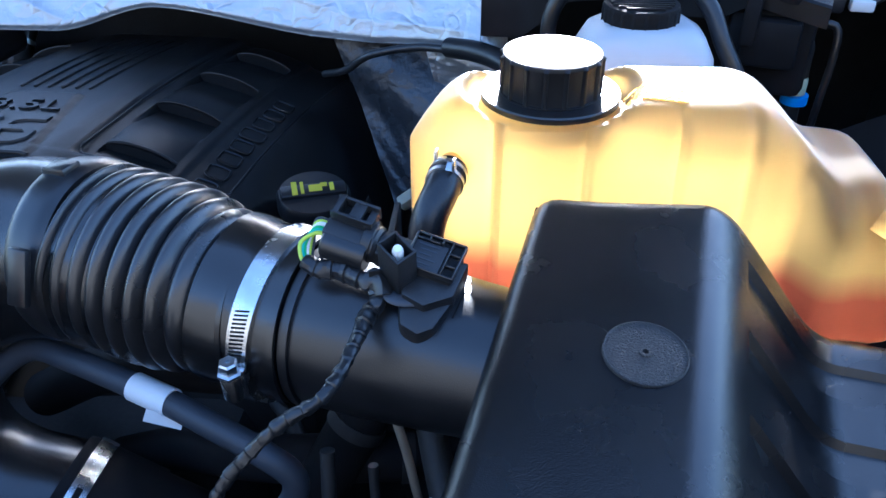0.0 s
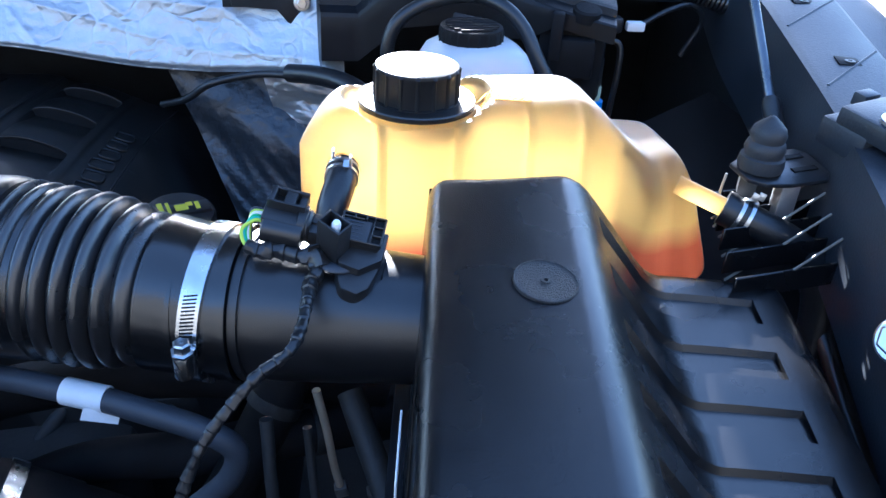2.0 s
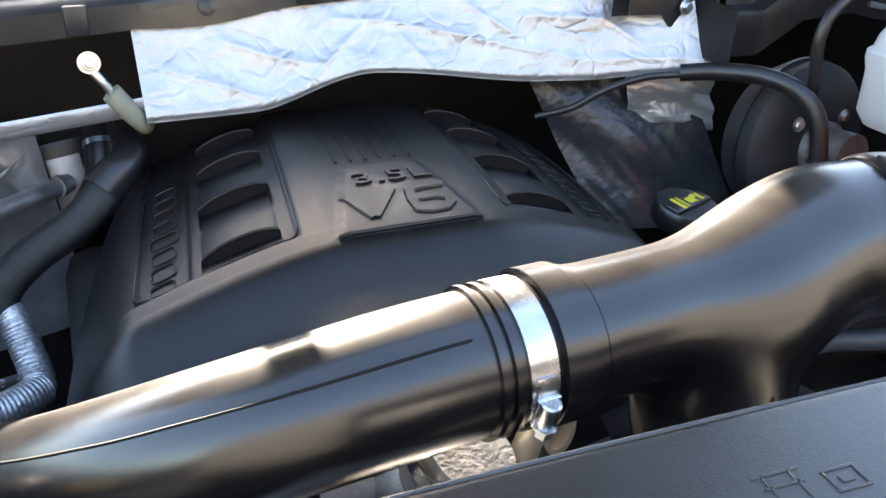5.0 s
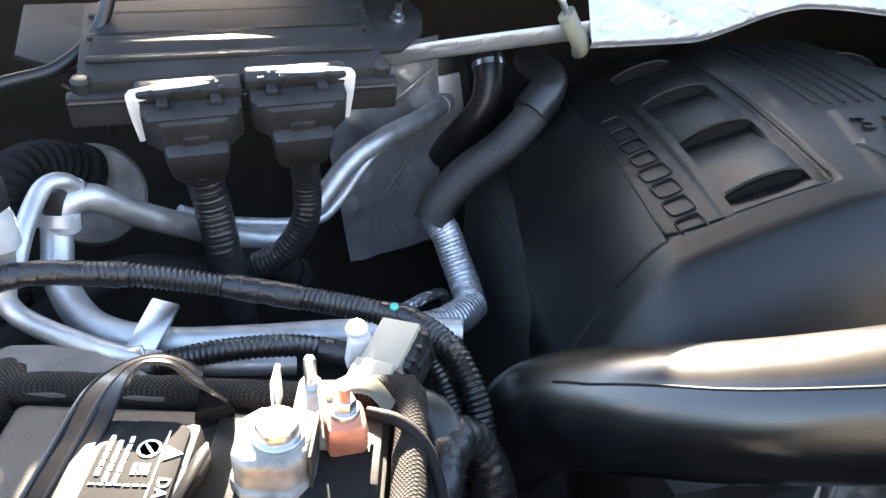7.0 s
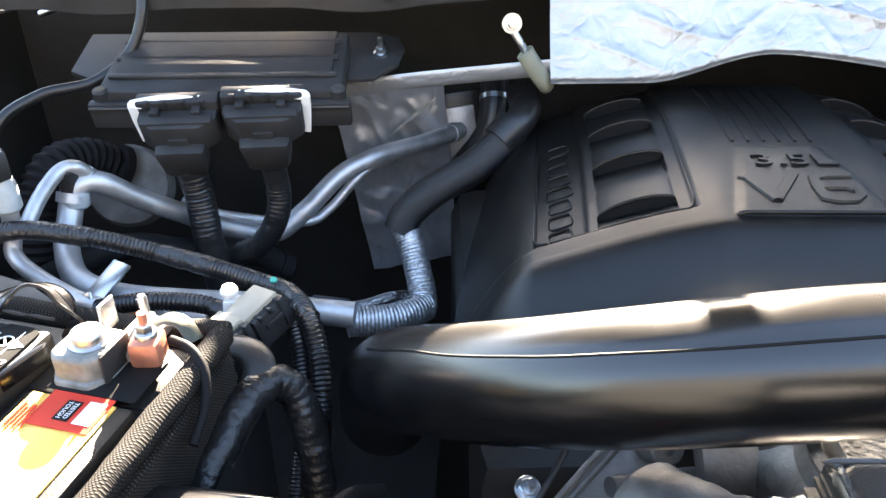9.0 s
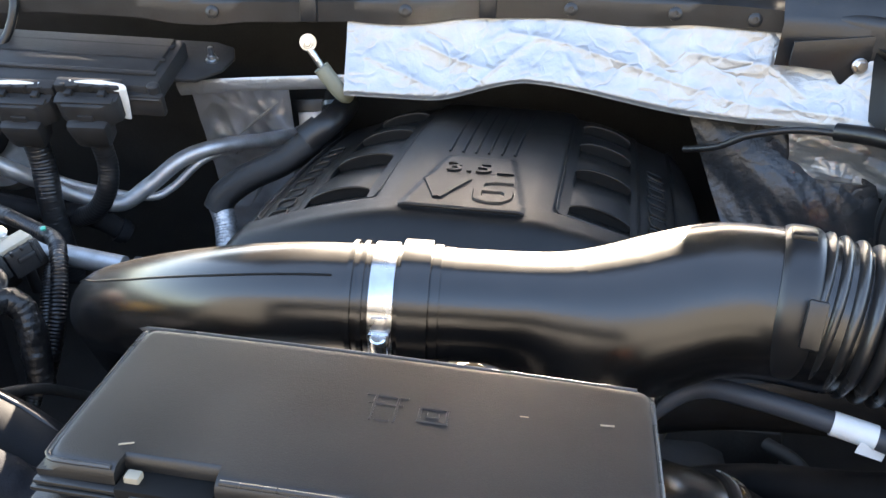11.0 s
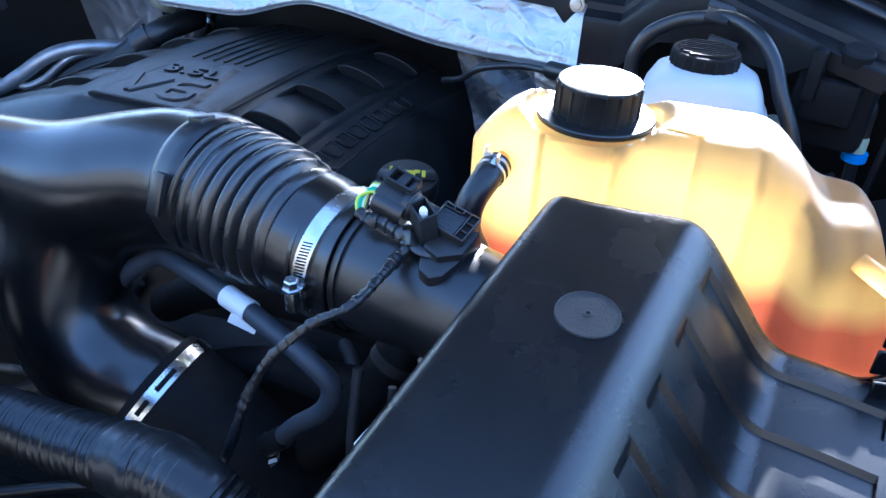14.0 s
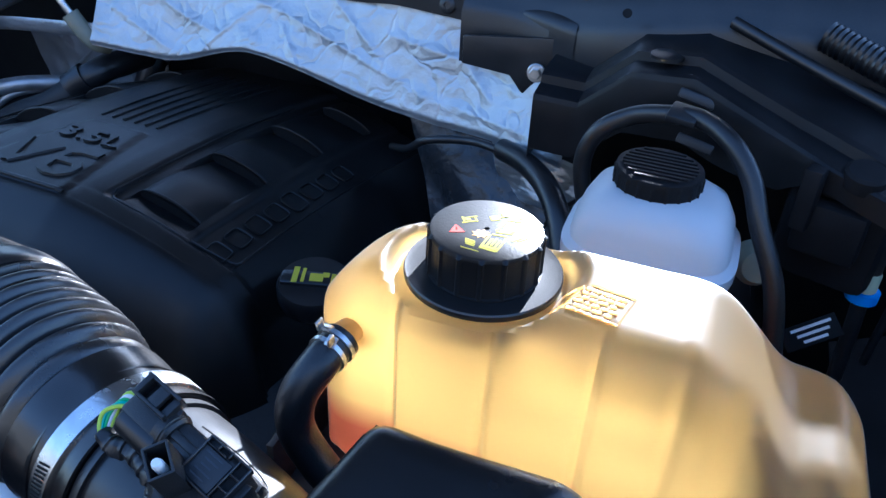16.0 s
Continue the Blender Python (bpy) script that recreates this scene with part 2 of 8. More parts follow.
RIBEDGE = mat("pale_rib_edge", (0.17, 0.145, 0.115), 0.5, var=0.2, bump=0.1)
PALE = mat("pale_green_plastic", (0.35, 0.42, 0.3), 0.45, var=0.1, bump=0.0)
KHAKI = mat("khaki_rubber_sleeve", (0.2, 0.2, 0.15), 0.5, var=0.2, bump=0.1)
TAN = mat("tan_plastic", (0.34, 0.30, 0.23), 0.5, var=0.15, bump=0.1)
BATTERY = mat("dusty_battery_plastic", (0.02, 0.019, 0.018), 0.45, var=0.35, scale=18, bump=0.25, bscale=900, dust=0.17, spec=0.2)
WING = mat("dusty_wing_paint", (0.020, 0.024, 0.031), 0.44, var=0.35, scale=14, bump=0.25, bscale=500, dust=0.05, spec=0.35)
CLOTHTAPE = mat("creased_black_tape", (0.012, 0.012, 0.013), 0.32, var=0.4, scale=60, bump=1.0, bscale=260, dust=0.02)
ASPHALT = mat("asphalt", (0.05, 0.05, 0.05), 0.9, var=0.3, scale=3, bump=0.6, bscale=120)
TANK = shell_material("milky_coolant_tank", (1.0, 0.785, 0.40), (0.70, 0.20, 0.15), 1.109, 0.006, 0.95)
BRAKE = shell_material("milky_white_reservoir", (0.74, 0.76, 0.80), (0.7, 0.74, 0.8), 0.9, 0.0, 0.4)
CLEAR = mat("clear_grey_plastic", (0.8, 0.81, 0.82), 0.25, var=0.1, bump=0.05)
CLEAR.node_tree.nodes["Principled BSDF"].inputs["Transmission Weight"].default_value = 0.7


def braid_material(name, col):
    """Black woven sleeve: two crossing sets of strands round the hose."""
    m = mat(name, col, 0.36, bump=0.0, dust=0.01, spec=0.7)
    t = m.node_tree
    n, l = t.nodes, t.links
    co = n.new("ShaderNodeTexCoord")
    outs = []
    for a in (35.0, -35.0):
        mp = n.new("ShaderNodeMapping")
        mp.inputs["Rotation"].default_value = (math.radians(a), math.radians(40 + a), math.radians(20))
        w = n.new("ShaderNodeTexWave")
        w.inputs["Scale"].default_value = 210.0
        w.inputs["Distortion"].default_value = 0.6
        l.new(co.outputs["Object"], mp.inputs["Vector"])
        l.new(mp.outputs[0], w.inputs["Vector"])
        outs.append(w.outputs["Fac"])
    mx = n.new("ShaderNodeMath")
    mx.operation = "MULTIPLY"
    l.new(outs[0], mx.inputs[0])
    l.new(outs[1], mx.inputs[1])
    b = n.new("ShaderNodeBump")
    b.inputs["Strength"].default_value, b.inputs["Distance"].default_value = 0.8, 0.0007
    l.new(mx.outputs[0], b.inputs["Height"])
    l.new(b.outputs[0], n["Principled BSDF"].inputs["Normal"])
    return m


BRAID = braid_material("braided_sleeve", (0.012, 0.012, 0.013))


def weave_material(name, dark, pale, scale):
    """Coarse cloth: crossing threads, paler with dust on their crowns."""
    m = mat(name, dark, 0.8, var=0.4, bump=0.0, dust=0.05, spec=0.1)
    t = m.node_tree
    n, l = t.nodes, t.links
    co = n.new("ShaderNodeTexCoord")
    outs = []
    for a in (18.0, 108.0):
        mp = n.new("ShaderNodeMapping")
        mp.inputs["Rotation"].default_value = (0, 0, radians(a))
        w = n.new("ShaderNodeTexWave")
        w.bands_direction = "DIAGONAL"
        w.inputs["Scale"].default_value, w.inputs["Distortion"].default_value = scale, 0.8
        l.new(co.outputs["Object"], mp.inputs["Vector"])
        l.new(mp.outputs[0], w.inputs["Vector"])
        outs.append(w.outputs["Fac"])
    mx = n.new("ShaderNodeMath")
    mx.operation = "MULTIPLY"
    l.new(outs[0], mx.inputs[0])
    l.new(outs[1], mx.inputs[1])
    patch = n.new("ShaderNodeTexNoise")
    patch.inputs["Scale"].default_value = 30
    l.new(co.outputs["Object"], patch.inputs["Vector"])
    worn = n.new("ShaderNodeMath")
    worn.operation = "MULTIPLY"
    l.new(mx.outputs[0], worn.inputs[0])
    l.new(patch.outputs["Fac"], worn.inputs[1])
    cm = n.new("ShaderNodeMix")
    cm.data_type = "RGBA"
    cm.inputs[6].default_value, cm.inputs[7].default_value = (*dark, 1), (*pale, 1)
    l.new(worn.outputs[0], cm.inputs[0])
    l.new(cm.outputs[2], n["Principled BSDF"].inputs["Base Color"])
    b = n.new("ShaderNodeBump")
    b.inputs["Strength"].default_value, b.inputs["Distance"].default_value = 0.8, 0.0006
    l.new(mx.outputs[0], b.inputs["Height"])
    l.new(b.outputs[0], n["Principled BSDF"].inputs["Normal"])
    return m


BLANKET = weave_material("woven_battery_blanket", (0.011, 0.010, 0.0095), (0.085, 0.075, 0.062), 230.0)
FLAP = mat("dusty_grey_flap", (0.085, 0.082, 0.078), 0.7, var=0.3, scale=30, bump=0.4, bscale=600, dust=0.15, spec=0.15)
PANEL = mat("dusty_black_panel", (0.012, 0.012, 0.012), 0.85, var=0.4, scale=22, bump=0.15, bscale=900, dust=0.015, spec=0.04)
GLOSS = mat("glossy_black_strap", (0.005, 0.005, 0.006), 0.24, var=0.2, bump=0.05, bscale=700, dust=0.002, spec=0.3)

# ---- mesh helpers ----
def world_loc(ob):
    v = Vector((0, 0, 0))
    while ob:
        v += ob.location
        ob = ob.parent
    return v


def thing(name, label, category, loc, group="", kind=""):
    ob = new(name)
    ob.location = loc
    ob.empty_display_size = 0.02
    return tagged(ob, label, category, group, kind)


def part(name, bm, material, parent, label="", smooth=True):
    """Links a bmesh, given in world coordinates, as one mesh object under its thing."""
    me = bpy.data.meshes.new(name)
    off = world_loc(parent)
    bmesh.ops.translate(bm, verts=bm.verts, vec=-off)
    bmesh.ops.recalc_face_normals(bm, faces=bm.faces)
    bm.to_mesh(me)
    bm.free()
    me.materials.append(material)
    if smooth:
        me.polygons.foreach_set("use_smooth", [True] * len(me.polygons))
        me.set_sharp_from_angle(angle=radians(38))
    ob = new(name, me)
    ob.parent = parent
    if label:
        tagged(ob, label)
    return ob


def solo(name, bm, material, label, category, loc, group="", kind="", smooth=True):
    """A thing that is one mesh."""
    bmesh.ops.translate(bm, verts=bm.verts, vec=-Vector(loc))
    me = bpy.data.meshes.new(name)
    bmesh.ops.recalc_face_normals(bm, faces=bm.faces)
    bm.to_mesh(me)
    bm.free()
    me.materials.append(material)
    if smooth:
        me.polygons.foreach_set("use_smooth", [True] * len(me.polygons))
        me.set_sharp_from_angle(angle=radians(38))
    ob = new(name, me)
    ob.location = loc
    return tagged(ob, label, category, group, kind)


def spline(pts, n):
    """Catmull-Rom through the points, n samples at even arc length."""
    p = [Vector(q) for q in pts]
    p = [2 * p[0] - p[1]] + p + [2 * p[-1] - p[-2]]
    dense = []
    for i in range(1, len(p) - 2):
        a, b, c, d = p[i - 1], p[i], p[i + 1], p[i + 2]
        for k in range(24):
            t = k / 24
            dense.append(0.5 * (2 * b + (c - a) * t + (2 * a - 5 * b + 4 * c - d) * t * t + (3 * b - a - 3 * c + d) * t ** 3))
    dense.append(p[-2])
    run = [0.0]
    for a, b in zip(dense, dense[1:]):
        run.append(run[-1] + (b - a).length)
    out, j = [], 0
    for k in range(n):
        s = run[-1] * k / (n - 1)
        while j < len(run) - 2 and run[j + 1] < s:
            j += 1
        f = (s - run[j]) / max(1e-9, run[j + 1] - run[j])
        out.append(dense[j].lerp(dense[j + 1], min(1, max(0, f))))
    return out, run[-1]


def tube(pts, r, seg=18, n=None, prof=None, caps=True, flat=1.0, up=None, bm=None, wob=0.0):
    """A swept round bar; prof(s, length) gives the radius factor along it, flat squeezes one axis."""
    n = n or max(8, 6 * len(pts))
    c, length = spline(pts, n)
    bm = bm or bmesh.new()
    t = (c[1] - c[0]).normalized()
    side = Vector(up).cross(t) if up else t.orthogonal()
    side = side.normalized()
    rings = []
    for i, q in enumerate(c):
        t = (c[min(i + 1, n - 1)] - c[max(i - 1, 0)]).normalized()
        side = (side - t * side.dot(t)).normalized()
        other = t.cross(side)
        f = prof(length * i / (n - 1), length) if prof else 1.0
        ring = []
        for k in range(seg):
            a = 2 * math.pi * k / seg
            rr = r * f
            if wob:
                rr *= 1 + wob * noise.noise(Vector((q.x * 90 + math.cos(a), q.y * 90 + math.sin(a), q.z * 90)))
            ring.append(bm.verts.new(q + side * math.cos(a) * rr + other * math.sin(a) * rr * flat))
        rings.append(ring)
    for a, b in zip(rings, rings[1:]):
        for k in range(seg):
            bm.faces.new((a[k], a[(k + 1) % seg], b[(k + 1) % seg], b[k]))
    if caps:
        bm.faces.new(rings[0][::-1])
        bm.faces.new(rings[-1])
    return bm


def ribbon(pts, section, n=60, up=(0, 0, 1), prof=None, up2=None):
    """A section, points (across, out), swept along a path with its flat side turned to up, and to up2 at its end."""
    c, length = spline(pts, n)
    b = bmesh.new()
    rings = []
    for i, q in enumerate(c):
        t = (c[min(i + 1, n - 1)] - c[max(i - 1, 0)]).normalized()
        face = Vector(up) if up2 is None else Vector(up).lerp(Vector(up2), smooth(i / (n - 1), 0.25, 0.6))
        side = t.cross(face).normalized()
        out = side.cross(t)
        f = prof(length * i / (n - 1), length) if prof else 1.0
        rings.append([b.verts.new(q + side * x * f + out * y) for x, y in section])
    k_ = len(section)
    for p, q in zip(rings, rings[1:]):
        for k in range(k_):
            b.faces.new((p[k], p[(k + 1) % k_], q[(k + 1) % k_], q[k]))
    b.faces.new(rings[0][::-1])
    b.faces.new(rings[-1])
    return b


def ripple(pitch, depth, sharp=1.0):
    def f(s, length):
        return 1 - depth * (0.5 - 0.5 * math.cos(2 * math.pi * s / pitch)) ** sharp
    return f


def basis(origin, z=(0, 0, 1), x=(1, 0, 0)):
    z = Vector(z).normalized()
    x = Vector(x)
    x = (x - z * x.dot(z)).normalized()
    y = z.cross(x)
    m = Matrix((x, y, z)).transposed().to_4x4()
    m.translation = Vector(origin)
    return m


def rbox(m, sx, sy, sz, r=0.003, seg=2, taper=1.0, bm=None):
    """A bevelled box standing on the origin of m, sx by sy by sz; taper scales its top."""
    b = bmesh.new()
    bmesh.ops.create_cube(b, size=1.0)
    for v in b.verts:
        k = taper if v.co.z > 0 else 1.0
        v.co = Vector((v.co.x * sx * k, v.co.y * sy * k, (v.co.z + 0.5) * sz))
    if r > 0:
        bmesh.ops.bevel(b, geom=b.edges[:], offset=min(r, 0.45 * min(sx, sy, sz)), segments=seg, affect="EDGES", profile=0.5)
    bmesh.ops.transform(b, matrix=m, verts=b.verts)
    return join(bm, b)


def join(bm, b):
    if bm is None:
        return b
    me = bpy.data.meshes.new("tmp")
    b.to_mesh(me)
    b.free()
    bm.from_mesh(me)
    bpy.data.meshes.remove(me)
    return bm


def lathe(m, prof, seg=32, ribs=0, depth=0.0, lo=None, hi=None, bm=None):
    """A turned body from (radius, height) pairs; ribs cut grip flutes between two heights."""
    b = bmesh.new()
    rings = []
    for r, z in prof:
        ring = []
        for k in range(seg):
            a = 2 * math.pi * k / seg
            rr = r
            if ribs and lo <= z <= hi:
                rr = r - depth * (0.5 + 0.5 * math.cos(a * ribs)) ** 4
            ring.append(b.verts.new((rr * math.cos(a), rr * math.sin(a), z)))
        rings.append(ring)
    for p, q in zip(rings, rings[1:]):
        for k in range(seg):
            b.faces.new((p[k], p[(k + 1) % seg], q[(k + 1) % seg], q[k]))
    if prof[0][0] > 1e-6:
        b.faces.new(rings[0][::-1])
    if prof[-1][0] > 1e-6:
        b.faces.new(rings[-1])
    bmesh.ops.remove_doubles(b, verts=b.verts, dist=1e-6)
    bmesh.ops.transform(b, matrix=m, verts=b.verts)
    return join(bm, b)


def prism(m, outline, h, r=0.0, seg=2, bm=None):
    """An outline in the xy plane of m pulled up by h, edges bevelled by r."""
    b = bmesh.new()
    lo = [b.verts.new((x, y, 0)) for x, y in outline]
    hi = [b.verts.new((x, y, h)) for x, y in outline]
    b.faces.new(lo[::-1])
    b.faces.new(hi)
    for i in range(len(lo)):
        j = (i + 1) % len(lo)
        b.faces.new((lo[i], lo[j], hi[j], hi[i]))
    if r:
        bmesh.ops.bevel(b, geom=b.edges[:], offset=r, segments=seg, affect="EDGES", profile=0.5)
    bmesh.ops.transform(b, matrix=m, verts=b.verts)
    return join(bm, b)


def sheet(us, vs, f, thick=0.0, bm=None):
    """A grid of points f(u, v); with thick, the sheet is given that much depth downwards."""
    b = bmesh.new()
    g = [[b.verts.new(f(u, v)) for v in vs] for u in us]
    for i in range(len(us) - 1):
        for j in range(len(vs) - 1):
            b.faces.new((g[i][j], g[i + 1][j], g[i + 1][j + 1], g[i][j + 1]))
    if thick:
        rim = [e for e in b.edges if e.is_boundary]
        ex = bmesh.ops.extrude_edge_only(b, edges=rim)
        for v in [x for x in ex["geom"] if isinstance(x, bmesh.types.BMVert)]:
            v.co.z -= thick
    return join(bm, b)


def band(m, r, w, t, seg=48, bm=None):
    """A ring of inner radius r, width w along z, thickness t."""
    return lathe(m, [(r, -w / 2), (r + t, -w / 2), (r + t, w / 2), (r, w / 2), (r, -w / 2)], seg, bm=bm)


def bolt(m, r, h, washer=1.5, bm=None):
    """A hexagon head on a washer."""
    bm = lathe(m, [(r * washer, 0), (r * washer, h * 0.25), (r * washer * 0.9, h * 0.35), (0, h * 0.35)], 24, bm=bm)
    b = lathe(m @ pose(0, 0, h * 0.35), [(r, 0), (r, h * 0.55), (r * 0.85, h * 0.65), (0, h * 0.65)], 6)
    return join(bm, b)


def lettering(text, m, size, depth):
    """Words in the built-in font as a bmesh, lying in the xy plane of m."""
    cu = bpy.data.curves.new("words", "FONT")
    cu.body, cu.size, cu.extrude = text, size, depth
    cu.align_x, cu.align_y = "CENTER", "CENTER"
    ob = bpy.data.objects.new("words", cu)
    me = bpy.data.meshes.new_from_object(ob)
    b = bmesh.new()
    b.from_mesh(me)
    bmesh.ops.transform(b, matrix=m, verts=b.verts)
    bpy.data.objects.remove(ob)
    bpy.data.meshes.remove(me)
    return b


def frange(a, b, n):
    return [a + (b - a) * i / (n - 1) for i in range(n)]


def smooth(x, a, b):
    x = min(1.0, max(0.0, (x - a) / (b - a)))
    return x * x * (3 - 2 * x)

# ---- setting: ground, bay walls, cowl, wings, bonnet ----
def slab(name, corners, t, material, label, category, n=(0, 0, -1)):
    """A flat plate through the corners with thickness t along n."""
    b = bmesh.new()
    lo = [b.verts.new(c) for c in corners]
    hi = [b.verts.new(Vector(c) + Vector(n) * t) for c in corners]
    b.faces.new(lo)
    b.faces.new(hi[::-1])
    for i in range(len(lo)):
        j = (i + 1) % len(lo)
        b.faces.new((lo[i], lo[j], hi[j], hi[i]))
    return solo(name, b, material, label, category, corners[0], kind="structure", smooth=False)


slab("ground", [(-60, -60, 0), (60, -60, 0), (60, 60, 0), (-60, 60, 0)], 0.1, ASPHALT, "grey asphalt ground under the truck", "ground")
slab("wall_bay_floor", [(-1.5, -0.1, 0.55), (0.8, -0.1, 0.55), (0.8, 1.3, 0.55), (-1.5, 1.3, 0.55)], 0.02, DARK, "dark undertray beneath the engine", "undertray")
slab("wall_firewall", [(-1.5, 1.2, 0.55), (0.8, 1.2, 0.55), (0.8, 1.2, 1.2), (-1.5, 1.2, 1.2)], 0.03, DARK, "dark firewall behind the engine", "firewall", (0, 1, 0))
slab("wall_inner_wing_left", [(-1.36, -0.1, 0.55), (-1.36, 1.2, 0.55), (-1.36, 1.2, 1.15), (-1.36, -0.1, 1.12)], 0.03, DARK, "dark inner wing of the engine bay", "inner wing", (-1, 0, 0))
slab("wall_inner_wing_right", [(0.33, -0.1, 0.55), (0.58, 1.2, 0.55), (0.58, 1.2, 1.18), (0.36, -0.1, 1.06)], 0.03, DARK, "dark inner wing of the engine bay", "inner wing", (1, 0, 0))
slab("wall_radiator_support", [(-1.4, -0.1, 0.55), (0.35, -0.1, 0.55), (0.35, -0.1, 1.0), (-1.4, -0.1, 1.0)], 0.03, DARK, "dark radiator support at the front", "radiator support", (0, -1, 0))
# Unseen wall added to keep the low bright sky off front-facing surfaces.
slab("wall_sky_blocker", [(-7, -3.2, 0), (7, -3.2, 0), (7, -3.2, 3.3), (-7, -3.2, 3.3)], 0.2, mat("dark_sky_blocker", (0.05, 0.05, 0.048), 0.9, var=0.4, scale=2, bump=0.4, bscale=40), "unseen dark wall added in front of the truck to block low sky", "wall", (0, -1, 0))
# raised bonnet leaning up over the bay, its edge notched to place the sun; under a narrow gap, unseen panels added
# behind the cowl to block sun
slab("wall_sun_blocker", [(-0.90, 1.25, 1.2), (0.75, 1.25, 1.2), (0.75, 1.25, 1.40), (0.57, 1.25, 1.40), (0.56, 1.25, 1.62), (0.385, 1.25, 1.62), (0.375, 1.25, 1.41), (0.10, 1.25, 1.405), (0.02, 1.25, 1.385), (-0.35, 1.25, 1.375), (-0.37, 1.25, 1.320), (-0.49, 1.25, 1.318), (-0.51, 1.25, 1.370), (-0.58, 1.25, 1.366), (-0.70, 1.25, 1.325), (-0.90, 1.25, 1.315)], 0.03, BLOCKER, "unseen grey panel added behind the cowl to block the sun", "hinge panel", (0, 1, 0))
slab("wall_sun_blocker_low", [(-1.45, 1.25, 1.2), (-0.90, 1.25, 1.2), (-0.90, 1.25, 1.25), (-1.45, 1.25, 1.22)], 0.03, BLOCKER, "unseen grey panel added behind the cowl to block the sun", "hinge panel", (0, 1, 0))
slab("wall_bonnet", [(-1.5, 1.25, 1.488), (-0.27, 1.25, 1.488), (-0.25, 1.25, 1.468), (-0.045, 1.25, 1.468), (-0.015, 1.25, 1.507), (0.232, 1.25, 1.507), (0.246, 1.25, 1.466), (0.52, 1.25, 1.466), (0.52, 0.70, 2.40), (-1.5, 0.70, 2.40)], 0.03, PAINT, "underside of the raised bonnet over the bay", "bonnet", (0, 0.8, 0.6))

# Unseen post added to cast a narrow shadow across the charge pipe.
slab("wall_shadow_post", [(-0.590, 1.24, 1.3), (-0.562, 1.24, 1.3), (-0.562, 1.24, 1.54), (-0.590, 1.24, 1.54)], 0.02, PAINT, "unseen black post added to cast a shadow on the charge pipe", "hinge arm", (0, 1, 0))

# cowl strip over the foil: a long pressed channel that follows the windscreen's base
def cowl_line(x):
    """Front edge of the cowl: (y, z) for a given x."""
    y = 0.955 - 0.10 * smooth(x, -0.5, 0.1) - 0.04 * smooth(x, -0.12, 0.05)
    z = 1.158 + 0.045 * smooth(x, -0.9, -0.1)
    return y, z


cowl = thing("cowl_panel", "dusty black pressed cowl strip above the foil blanket", "cowl panel", (-0.4, 0.95, 1.18), kind="structure")


def cowl_f(u, v):
    y, z = cowl_line(u)
    prof = [(0.0, -0.004), (0.0, 0.022), (0.012, 0.03), (0.05, 0.034), (0.055, 0.05), (0.14, 0.075), (0.3, 0.11)]
    i = min(int(v), len(prof) - 2)
    f = v - i
    dy, dz = (prof[i][k] * (1 - f) + prof[i + 1][k] * f for k in (0, 1))
    dip = -0.006 * max(0, math.cos(u * 22)) if v < 1.2 else 0
    return (u, y + dy, z + dz + dip)


part("channel", sheet(frange(-1.3, 0.0, 90), [0, 0.5, 1, 1.2, 2, 2.5, 3, 3.5, 4, 4.5, 5, 5.5, 6], cowl_f), PAINT, cowl)
for x in (-0.83, -0.572, -0.36, -0.235, -0.145):
    y, z = cowl_line(x)
    part("push_clip", lathe(basis((x, y - 0.001, z + 0.008), (0, -1, 0.25)), [(0.0085, 0), (0.0085, 0.002), (0.005, 0.004), (0.003, 0.004), (0.003, 0.002), (0, 0.002)], 18), PAINT, cowl)
for x in (-0.70, -0.465):
    y, z = cowl_line(x)
    part("bracket", rbox(basis((x, y + 0.004, z + 0.012), (0, -1, 0)), 0.022, 0.03, 0.01, 0.002), PAINT, cowl)

# cowl right part: wide dark panel with the wiper pit, turning towards the wing
panel = thing("cowl_side_panel", "smooth dark cowl panel beside the windscreen base", "cowl panel", (0.1, 0.86, 1.2), kind="structure")


def cowl2_f(u, v):
    y = 0.862 - 0.06 * smooth(u, -0.1, 0.1)
    z0 = 1.196 + 0.035 * smooth(u, -0.05, 0.15) - 0.01 * smooth(u, 0.2, 0.4)
    prof = [(0.0, -0.03), (0.0, 0.02), (0.02, 0.05), (0.08, 0.09), (0.3, 0.16)]
    i = min(int(v), len(prof) - 2)
    f = v - i
    dy, dz = (prof[i][k] * (1 - f) + prof[i + 1][k] * f for k in (0, 1))
    return (u, y + dy, z0 + dz)


part("panel", sheet(frange(-0.12, 0.62, 60), [0, 0.5, 1, 1.3, 1.6, 2, 2.5, 3, 3.5, 4], cowl2_f), PAINT, panel)
part("hole", lathe(basis((0.046, 0.80, 1.256), (0, -0.7, 0.7)), [(0.004, 0), (0.004, 0.0012), (0, 0.0012)], 16), INK_SHADE, panel, "small round hole")
tab = prism(basis((-0.11, 0.845, 1.20), (0, -1, 0), (1, 0, 0)), [(0, 0), (0.16, 0.02), (0.16, -0.03), (0.115, -0.055), (0.085, -0.06), (0.06, -0.045), (0.05, -0.03), (0.0, -0.028)], 0.004, 0.0012)
part("mounting_tab", tab, PAINT, panel, "black mounting tab")
part("bolt_head", bolt(basis((-0.033, 0.836, 1.178), (0, -1, 0.1)), 0.006, 0.008), ZINC, panel, "zinc bolt head")

# right wing: upper flange with holes, step and gutter
wing = thing("wing_flange", "dusty black steel wing flange with punched holes", "wing flange", (0.4, 0.5, 1.2), kind="structure")


